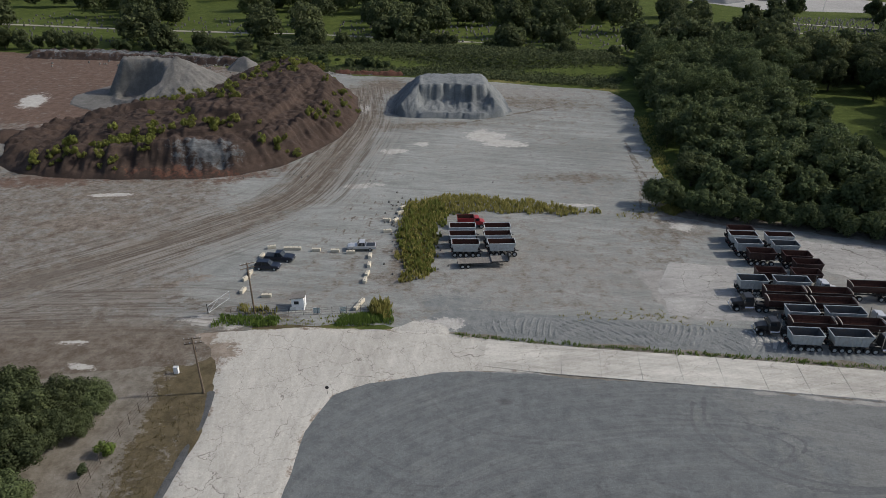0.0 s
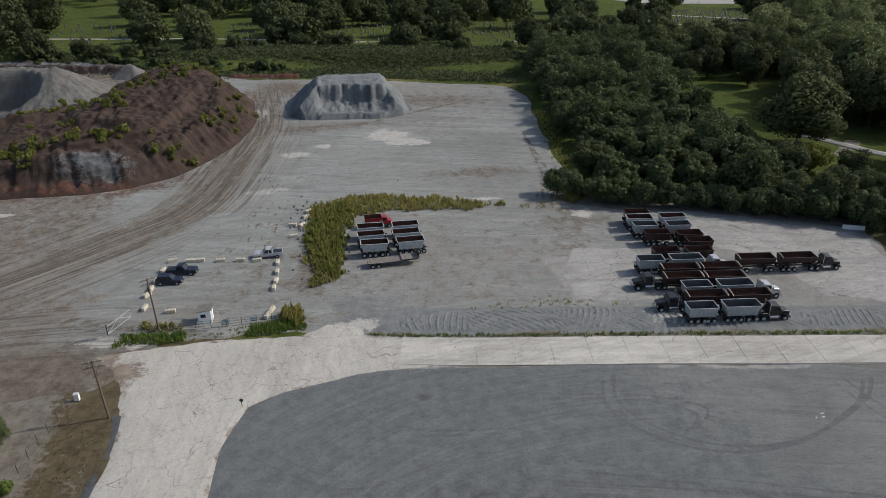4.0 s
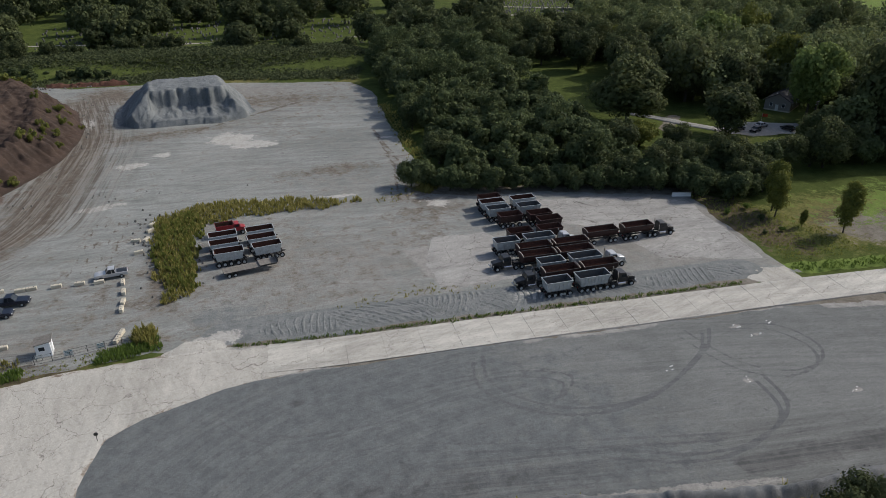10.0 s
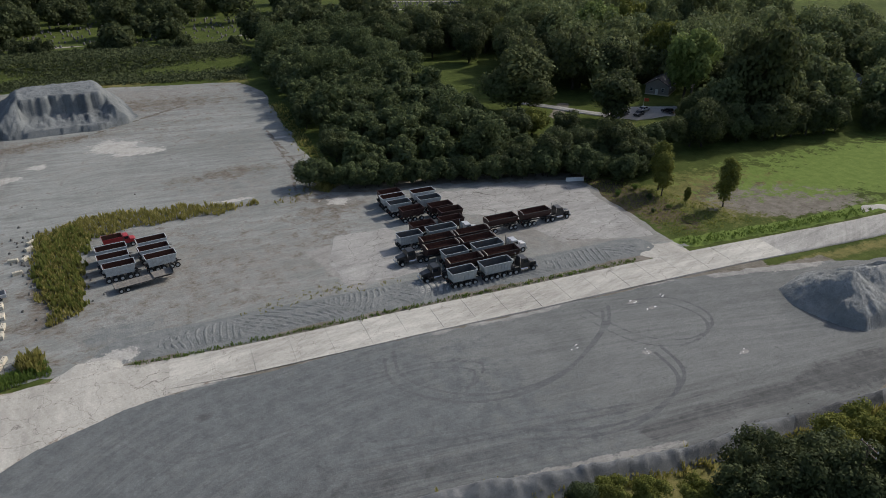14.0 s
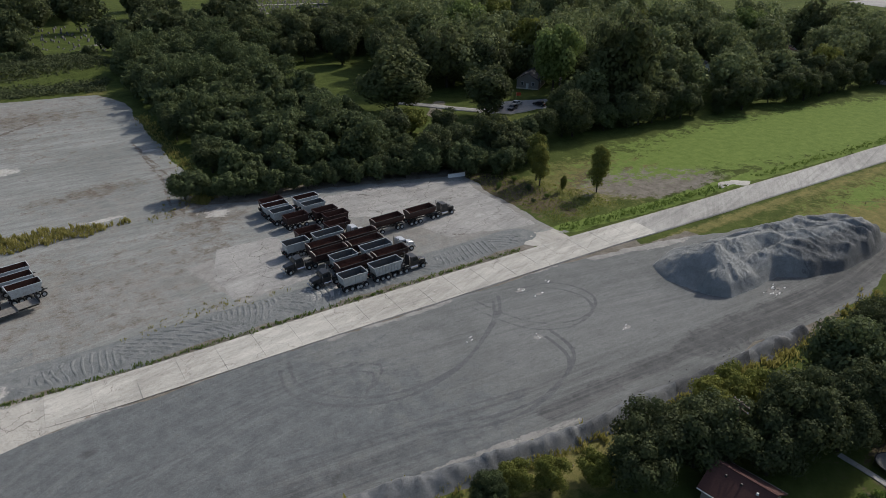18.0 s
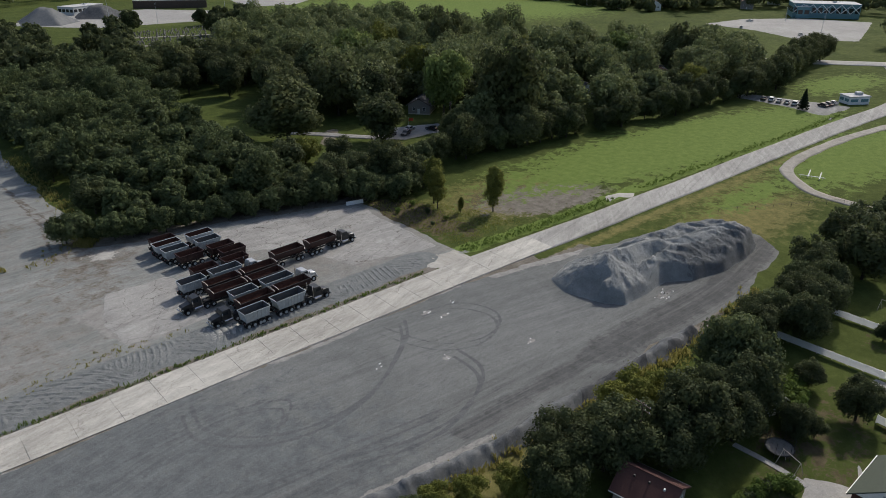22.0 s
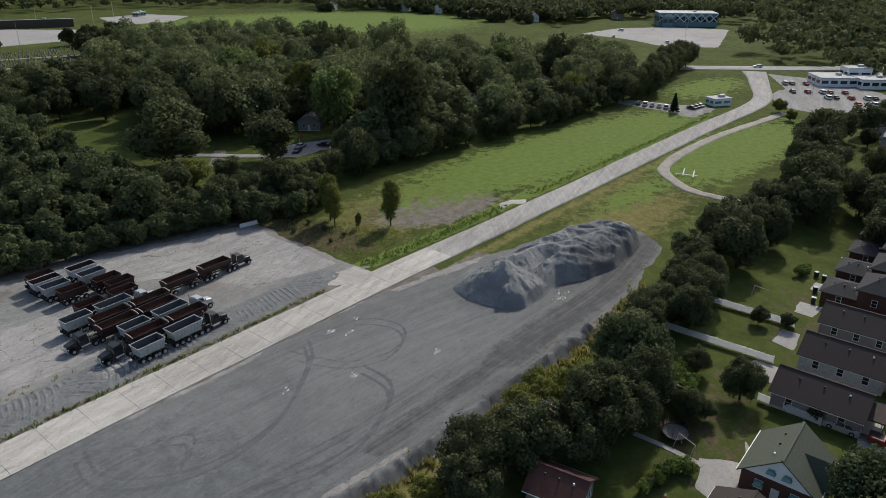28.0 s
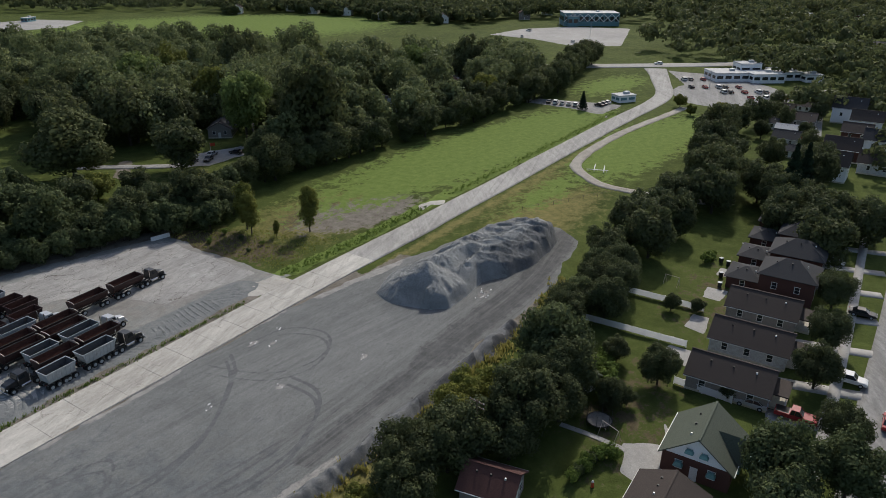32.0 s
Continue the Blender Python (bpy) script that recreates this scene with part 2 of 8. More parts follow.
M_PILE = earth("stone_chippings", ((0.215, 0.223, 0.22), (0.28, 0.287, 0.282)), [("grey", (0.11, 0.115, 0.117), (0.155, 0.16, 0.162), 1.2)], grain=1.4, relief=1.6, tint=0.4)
M_CHIP = earth("dark_chippings", ((0.12, 0.125, 0.13), (0.165, 0.17, 0.172)), [("grey", (0.07, 0.073, 0.077), (0.1, 0.103, 0.106), 0.9)], grain=1.6, relief=0.8)
M_WALKWAY = earth("pavement_concrete", ((0.27, 0.262, 0.247), (0.34, 0.33, 0.312)), [], tint=0.2, relief=0.15)

L_OAK = leafy("oak_leaves", (0.056, 0.071, 0.034), (0.136, 0.156, 0.066))
L_SCRUB = leafy("scrub_leaves", (0.048, 0.068, 0.034), (0.128, 0.16, 0.07))
L_GOLD = leafy("yellowing_leaves", (0.085, 0.1, 0.026), (0.2, 0.215, 0.052))
L_DARK = leafy("dark_leaves", (0.042, 0.054, 0.029), (0.108, 0.13, 0.057))
L_SPRUCE = leafy("spruce_needles", (0.014, 0.027, 0.015), (0.027, 0.046, 0.024))
L_REED = leafy("reeds", (0.17, 0.17, 0.05), (0.34, 0.31, 0.1), (0.46, 0.38, 0.17), 0.42)
L_WEED = leafy("weeds", (0.08, 0.13, 0.032), (0.15, 0.21, 0.05), None, 0.4)
L_SHRUB = leafy("spoil_shrubs", (0.12, 0.145, 0.034), (0.25, 0.265, 0.075), None, 0.4)
L_WOOD = leafy("wood_leaves", (0.074, 0.098, 0.05), (0.215, 0.248, 0.108))
L_LIME = leafy("bright_leaves", (0.085, 0.125, 0.04), (0.21, 0.27, 0.085))
L_STRAW = leafy("straw_grass", (0.1, 0.082, 0.04), (0.18, 0.15, 0.075))
M_BARK = plain("bark", (0.055, 0.047, 0.038), 0.9, 0, 5, 0.5)
M_POLE = plain("weathered_timber", (0.15, 0.115, 0.085), 0.85, 0, 6, 0.4)

# ---- shapes ----
rng = np.random.default_rng(5)


def lattice(ix, iy, seed):
    h = (ix.astype(np.int64) * 374761393 + iy.astype(np.int64) * 668265263 + seed * 974711) & 0x7FFFFFFF
    h = ((h ^ (h >> 13)) * 1274126177) & 0x7FFFFFFF
    return ((h ^ (h >> 16)) & 0xFFFF) / 65535.0


def bumps(x, y, size, seed=0, octaves=4, gain=0.5):
    """Value noise over the plan, about -1 to 1."""
    total, amp, norm = 0.0, 1.0, 0.0
    for o in range(octaves):
        u, v = x / size * 2**o + 17.3 * seed, y / size * 2**o - 9.1 * seed
        iu, iv = np.floor(u), np.floor(v)
        fu, fv = u - iu, v - iv
        fu, fv = fu * fu * (3 - 2 * fu), fv * fv * (3 - 2 * fv)
        c = [lattice(iu + i, iv + j, seed + o) for j in (0, 1) for i in (0, 1)]
        total = total + amp * ((c[0] * (1 - fu) + c[1] * fu) * (1 - fv) + (c[2] * (1 - fu) + c[3] * fu) * fv - 0.5) * 2
        norm += amp
        amp *= gain
    return total / norm * 1.5


def off_line(x, y, pts):
    """Distance from a line of points."""
    best = np.full(np.shape(x), 1e9)
    for (ax, ay), (bx, by) in zip(pts, pts[1:]):
        dx, dy = bx - ax, by - ay
        s = np.clip(((x - ax) * dx + (y - ay) * dy) / (dx * dx + dy * dy + 1e-9), 0, 1)
        best = np.minimum(best, np.hypot(x - ax - s * dx, y - ay - s * dy))
    return best


def inside(x, y, poly):
    hit = np.zeros(np.shape(x), bool)
    for (ax, ay), (bx, by) in zip(poly, poly[1:] + poly[:1]):
        cross = (ay > y) != (by > y)
        hit ^= cross & (x < (bx - ax) * (y - ay) / ((by - ay) if by != ay else 1e-9) + ax)
    return hit


def depth(x, y, poly):
    """Distance inside an outline (minus: outside)."""
    d = off_line(x, y, poly + poly[:1])
    return np.where(inside(x, y, poly), d, -d)


def soft(v, a, b):
    s = np.clip((v - a) / (b - a), 0, 1)
    return s * s * (3 - 2 * s)


def sheet(name, xs, ys, z, mat, keep=None, layers=(), smooth=True):
    """A height field over a grid; keep: which vertices count."""
    nx, ny = len(xs), len(ys)
    X, Y = np.meshgrid(xs, ys)
    idx = np.arange(nx * ny).reshape(ny, nx)
    quads = np.stack([idx[:-1, :-1], idx[:-1, 1:], idx[1:, 1:], idx[1:, :-1]], -1).reshape(-1, 4)
    if keep is not None:
        quads = quads[keep.reshape(-1)[quads].any(1)]
        used = np.unique(quads)
        remap = np.full(nx * ny, -1)
        remap[used] = np.arange(len(used))
        quads = remap[quads]
    else:
        used = np.arange(nx * ny)
    co = np.stack([X.ravel(), Y.ravel(), np.broadcast_to(z, X.shape).ravel()], 1)[used]
    me = fast_mesh(name, co, quads)
    me.polygons.foreach_set("use_smooth", np.full(len(quads), smooth))
    for key, val in layers:
        me.attributes.new(key, "FLOAT", "POINT").data.foreach_set("value", np.broadcast_to(val, X.shape).ravel()[used].astype(np.float32))
    me.materials.append(mat)
    return new(name, me)


def fast_mesh(name, co, quads):
    me = bpy.data.meshes.new(name)
    me.vertices.add(len(co))
    me.vertices.foreach_set("co", np.ascontiguousarray(co, np.float32).ravel())
    n = quads.shape[1]
    me.loops.add(len(quads) * n)
    me.loops.foreach_set("vertex_index", np.ascontiguousarray(quads, np.int32).ravel())
    me.polygons.add(len(quads))
    me.polygons.foreach_set("loop_start", np.arange(0, len(quads) * n, n, dtype=np.int32))
    me.update(calc_edges=True)
    return me


def patch(name, poly, mat, top, step, edge=0.8, layers=None, extra=None, label="", wave=0.02, kind="structure"):
    """A sheet of cover whose ragged edge runs out under the ground beside it."""
    P = np.array(poly, float)
    xs = np.arange(P[:, 0].min() - 3, P[:, 0].max() + 3 + step, step)
    ys = np.arange(P[:, 1].min() - 3, P[:, 1].max() + 3 + step, step)
    X, Y = np.meshgrid(xs, ys)
    d = depth(X, Y, list(map(tuple, poly)))
    dn = d + edge * bumps(X, Y, 6.0, 3, 4)
    z = top * soft(dn, -0.2, 1.0) - 0.5 * soft(-dn, 0.0, 2.5) + wave * bumps(X, Y, 9.0, 7, 3)
    if extra is not None:
        z = z + extra(X, Y, d)
    ob = sheet(name, xs, ys, z, mat, dn > -2.0, layers(X, Y, d) if layers else ())
    return tagged(ob, label, "", "", kind)


def along(pts, step):
    """Points at even steps along a smooth line, with the direction."""
    P = np.array(pts, float)
    out = []
    n = len(P)
    for i in range(n - 1):
        p0, p1, p2, p3 = P[max(i - 1, 0)], P[i], P[i + 1], P[min(i + 2, n - 1)]
        for t in np.linspace(0, 1, 24, endpoint=False):
            out.append(0.5 * (2 * p1 + (p2 - p0) * t + (2 * p0 - 5 * p1 + 4 * p2 - p3) * t * t + (3 * p1 - p0 - 3 * p2 + p3) * t**3))
    out.append(P[-1])
    out = np.array(out)
    s = np.concatenate([[0], np.cumsum(np.linalg.norm(np.diff(out, axis=0), axis=1))])
    m = max(2, int(round(s[-1] / step)) + 1)
    q = np.linspace(0, s[-1], m)
    res = np.stack([np.interp(q, s, out[:, k]) for k in range(out.shape[1])], 1)
    tan = np.gradient(res[:, :2], axis=0)
    tan /= np.linalg.norm(tan, axis=1)[:, None]
    return res, tan


def ribbon(name, pts, width, mat, top, step=3.0, label="", across=6, crown=0.0, ragged=0.0):
    """A road or path as a strip with its edges turned down; width may change along it."""
    P, T = along([(*p, w) for p, w in zip(pts, width)] if not np.isscalar(width) else [(*p, width) for p in pts], step)
    N = np.stack([-T[:, 1], T[:, 0]], 1)
    co, m = [], across + 3
    for i, (p, nrm) in enumerate(zip(P, N)):
        for j in range(m):
            u = -0.5 + (j - 1) / across
            u = min(max(u, -0.5), 0.5)
            down = j in (0, m - 1)
            w = p[2] + (ragged * float(bumps(np.array([p[0]]), np.array([p[1]]), 5.0, 11 + (u > 0), 3)[0]) if abs(u) == 0.5 else 0)
            co.append((p[0] + nrm[0] * u * w, p[1] + nrm[1] * u * w, -0.3 if down else top + crown * (1 - 4 * u * u)))
    idx = np.arange(len(P) * m).reshape(len(P), m)
    quads = np.stack([idx[:-1, :-1], idx[1:, :-1], idx[1:, 1:], idx[:-1, 1:]], -1).reshape(-1, 4)
    me = fast_mesh(name, np.array(co), quads)
    me.flip_normals()
    me.materials.append(mat)
    return tagged(new(name, me), label, "", "", "structure")


# ---- mesh pieces ----
def part(name, bm, mat, parent=None, label="", at=None, smooth=False):
    me = bpy.data.meshes.new(name)
    if smooth:
        for fc in bm.faces:
            fc.smooth = True
    bm.normal_update()
    bm.to_mesh(me)
    bm.free()
    me.materials.append(mat)
    ob = new(name, me)
    if parent is not None:
        ob.parent = parent
    if at is not None:
        ob.matrix_basis = at
    return tagged(ob, label)


def share(ob, at, parent=None):
    """Another object on the same mesh."""
    o = ob.copy()
    scene.collection.objects.link(o)
    if parent is not None:
        o.parent = parent
    o.matrix_basis = at
    return o


def box(bm, c, s, rz=0.0, taper=1.0, bevel=0.0, shift=0.0):
    """A block: centre, size; taper: the top's share of the base; shift: the top's move along x."""
    vs = []
    ca, sa = math.cos(radians(rz)), math.sin(radians(rz))
    for k in (-1, 1):
        f = taper if k > 0 else 1.0
        for i, j in ((-1, -1), (1, -1), (1, 1), (-1, 1)):
            x, y = i * s[0] / 2 * f + (shift if k > 0 else 0), j * s[1] / 2 * f
            vs.append(bm.verts.new((c[0] + x * ca - y * sa, c[1] + x * sa + y * ca, c[2] + k * s[2] / 2)))
    fs = [bm.faces.new([vs[i] for i in q]) for q in ((3, 2, 1, 0), (4, 5, 6, 7), (0, 1, 5, 4), (1, 2, 6, 5), (2, 3, 7, 6), (3, 0, 4, 7))]
    if bevel:
        es = list({e for fc in fs for e in fc.edges})
        bmesh.ops.bevel(bm, geom=es, offset=bevel, segments=1, affect="EDGES", clamp_overlap=True)
    return bm


def tube(bm, a, b, ra, rb=None, sides=8, caps=True):
    a, b = Vector(a), Vector(b)
    rb = ra if rb is None else rb
    q = (b - a).to_track_quat("Z", "Y")
    rings = []
    for p, r in ((a, ra), (b, rb)):
        rings.append([bm.verts.new(p + q @ Vector((r * math.cos(2 * math.pi * i / sides), r * math.sin(2 * math.pi * i / sides), 0))) for i in range(sides)])
    for i in range(sides):
        bm.faces.new((rings[0][i], rings[0][(i + 1) % sides], rings[1][(i + 1) % sides], rings[1][i]))
    if caps:
        bm.faces.new(rings[0][::-1])
        bm.faces.new(rings[1])
    return bm


def poly_prism(bm, outline, y0, y1, sy=None):
    """A side outline (x, z) carried across from y0 to y1; sy: share of the width at each point."""
    n = len(outline)
    sy = sy or [1.0] * n
    mid = (y0 + y1) / 2
    A = [bm.verts.new((x, mid + (y0 - mid) * k, z)) for (x, z), k in zip(outline, sy)]
    B = [bm.verts.new((x, mid + (y1 - mid) * k, z)) for (x, z), k in zip(outline, sy)]
    bm.faces.new(A)
    bm.faces.new(B[::-1])
    for i in range(n):
        bm.faces.new((A[i], B[i], B[(i + 1) % n], A[(i + 1) % n]))
    return bm


def BM():
    return bmesh.new()


def empty(name, at=None):
    ob = new(name)
    ob.empty_display_size = 0.3
    if at is not None:
        ob.matrix_basis = at
    return ob

# ---- the land ----
YARD = [(-46, 87), (-38, 87.5), (-33, 92), (-30, 97.6), (-26, 98), (-8, 97.5), (1, 96), (12, 94), (28, 92), (47, 89.5), (68, 87), (90, 84), (101, 83), (103, 92), (105, 108), (108, 122),
        (86, 132), (62, 139), (53, 143), (47, 147), (54, 156), (57, 176), (59, 196), (63, 222), (66, 245), (63, 262), (26, 275), (-14, 285), (-36, 288),
        (-60, 305), (-95, 320), (-180, 330), (-235, 345), (-300, 300), (-260, 190), (-200, 95), (-120, 60), (-66, 81), (-54, 84.5)]
LOT = [(-19, 30), (-18.5, 60), (-18, 72), (-15.5, 80), (-11, 82.4), (-6, 83.6), (0, 85.2), (10, 85.2), (28, 83), (50, 79.9), (70, 76.8), (90, 73.8), (106, 70), (122, 64), (136, 58), (153, 52),
       (152, 40), (146, 33.5), (122, 33), (103, 35.5), (77, 40), (60, 42.5), (45, 46.5), (33, 50), (10, 52), (2, 30)]
ROAD = [(-8, 91.3), (4, 90.3), (16, 88.9), (31, 87), (48, 84.8), (66, 82.2), (90, 79), (110, 76), (135, 71.8), (156, 68.7), (178, 65.2), (205, 61.4), (230, 57.6), (256, 53.8), (280, 49.8), (305, 45.4), (325, 43.6), (342, 45.5), (362, 50), (385, 55), (404, 60)]
AVENUE = [(330, 205), (372, 135), (392, 102), (410, 70), (430, 35), (465, -15), (505, -70), (560, -150), (640, -270)]
GRASS_ISLAND = [(-9, 150), (0, 156), (12, 156), (28, 150), (39, 145), (28, 143), (12, 144), (2, 144), (0, 134), (-1, 113), (-8, 112), (-10, 130)]


def line_on(X, Y, pts, w):
    return soft(-off_line(X, Y, pts), -w * 1.5, -w * 0.2)


def spot(X, Y, cx, cy, rx, ry, turn=0.0):
    c, s = math.cos(radians(turn)), math.sin(radians(turn))
    u, v = ((X - cx) * c + (Y - cy) * s) / rx, (-(X - cx) * s + (Y - cy) * c) / ry
    return np.clip(1.15 - 0.6 * np.hypot(u, v), 0, 1)


def many(*fields):
    out = fields[0]
    for f in fields[1:]:
        out = np.maximum(out, f)
    return out


def ground_layers(X, Y):
    dry = many(spot(X, Y, 138, 96, 22, 12, -10), spot(X, Y, 160, 46, 26, 9, -10) * 0.9, spot(X, Y, 112, 104, 9, 18) * 0.62, line_on(X, Y, [(64, 268), (26, 281), (-14, 291), (-40, 297)], 5.0) * 0.8, spot(X, Y, -37, 62, 9, 34) * 1.2, spot(X, Y, -41, 78, 8, 12),
               0.5 * spot(X, Y, 140, 150, 20, 9), spot(X, Y, -28, 100, 14, 4) * 0.85, spot(X, Y, 54, 38, 14, 4, -12) * 0.9, line_on(X, Y, [(115, 67.5), (155, 62), (235, 50)], 2.0) * 0.75,
               spot(X, Y, 178, 54, 30, 5, -8) * 0.6, spot(X, Y, 0, 330, 90, 14, -8) * 0.35)
    bare = many(spot(X, Y, 142, 89, 17, 9, -18), spot(X, Y, 160, 97, 9, 4) * 0.8, spot(X, Y, -50, 66, 9, 34) * 1.1, spot(X, Y, -75, 62, 30, 26) * 1.1, line_on(X, Y, [(174, -25.5), (133, -20.5), (91, -14.5)], 0.6) * 0.5,
                line_on(X, Y, [(133, 150), (137, 168), (148, 178)], 2.5) * 0.9, line_on(X, Y, [(104, 68.5), (121, 65.5)], 2.2), line_on(X, Y, [(-6, 87), (10, 85.6), (28, 83.4), (50, 80.6), (70, 77.8), (90, 74.8), (108, 71.5)], 3.0) * 1.3,
                line_on(X, Y, [(2, 95.6), (28, 91.8), (48, 89.2), (68, 86.6), (92, 83.6)], 1.6) * 1.2, line_on(X, Y, [(92, 36), (104, 35), (112, 34.5)], 2.5) * 1.2, line_on(X, Y, [(48, 150), (56, 144), (64, 140.5), (86, 134), (108, 123.5)], 4.0) * 0.9)
    lush = many(spot(X, Y, 215, 82, 75, 17, -14), spot(X, Y, 240, 36, 52, 14, -10) * 0.9, spot(X, Y, 178, 50, 34, 8, -10) * 0.62, spot(X, Y, 345, 70, 40, 16, -10) * 0.7, line_on(X, Y, [(103, 84.5), (130, 79), (152, 76), (165, 74), (230, 63.5), (280, 55.5)], 2.2), spot(X, Y, 470, 420, 130, 90, -50),
                spot(X, Y, 140, 210, 16, 50) * 0.35)
    straw = many(spot(X, Y, -37, 62, 10, 36) * 1.2, spot(X, Y, -41, 78, 8, 12), spot(X, Y, -28, 100, 14, 4) * 0.85, spot(X, Y, 138, 97, 20, 11, -10) * 0.7, spot(X, Y, 110, 106, 7, 18) * 0.85, spot(X, Y, 86, 10, 24, 14) * 0.5, spot(X, Y, 128, 2, 40, 16, -8) * 0.46)
    return [("dry", dry), ("straw", straw), ("bare", bare), ("lush", lush)]


def axis(lo, hi, fine_lo, fine_hi, fine):
    mid = np.arange(fine_lo, fine_hi + 1e-6, fine)
    grow = lambda n, far: np.cumsum(np.geomspace(fine * 1.3, fine * 1.3 * far, n))
    k = 34
    up, dn = grow(k, 40), grow(k, 40)
    up, dn = fine_hi + up * (hi - fine_hi) / up[-1], fine_lo - dn * (fine_lo - lo) / dn[-1]
    return np.concatenate([dn[::-1], mid, up])


gx, gy = axis(-2500, 3200, -80, 300, 1.6), axis(-1500, 3200, -60, 200, 1.6)
GX, GY = np.meshgrid(gx, gy)
# the bank behind the yard, the roadside ditch, otherwise flat
bank = 4.5 * soft(GY - (300 - 0.17 * GX), 0, 16) * soft(-(GY - (345 - 0.17 * GX)), -14, 0) * soft(GX, -130, -70) * soft(-GX, -110, -75)
ditch = -0.7 * np.exp(-(off_line(GX, GY, [(104, 83.5), (130, 78.6), (151, 75.6)]) / 1.2) ** 2) - 0.7 * np.exp(-(off_line(GX, GY, [(163, 73.8), (230, 63.2), (282, 55.6)]) / 1.2) ** 2)
gz = 0.04 * bumps(GX, GY, 14.0, 2, 4) + 0.05 * bumps(GX, GY, 3.0, 5, 2) * soft(np.hypot(GX, GY), 900, 0) + bank + ditch - 0.03
ground = tagged(sheet("ground", gx, gy, gz, M_GROUND, None, ground_layers(GX, GY)), "mown and rough green grass with dry brown patches", "", "", "structure")


def flow(X, Y, pts, wide):
    """Offset across a lane, way along it, and how strongly it is driven."""
    P, T = along(pts, 5.0)
    best, U, V = np.zeros(X.shape), np.zeros(X.shape), np.zeros(X.shape)
    for i, (p, t) in enumerate(zip(P, T)):
        du, dv = (X - p[0]) * -t[1] + (Y - p[1]) * t[0], (X - p[0]) * t[0] + (Y - p[1]) * t[1]
        r = np.hypot(X - p[0], Y - p[1])
        w = np.exp(-((r / 7.0) ** 2)) + 1e-9 * np.exp(-r / 60.0)
        U, V, best = U + w * du, V + w * (i * 5.0 + dv), best + w
    total = np.maximum(best, 1e-30)
    U, V = U / total, V / total
    return U, V, soft(-np.abs(U), -wide, -wide * 0.35) * soft(V, -8, 6) * soft(-V, -(len(P) * 5.0 + 6), -(len(P) * 5.0 - 8))


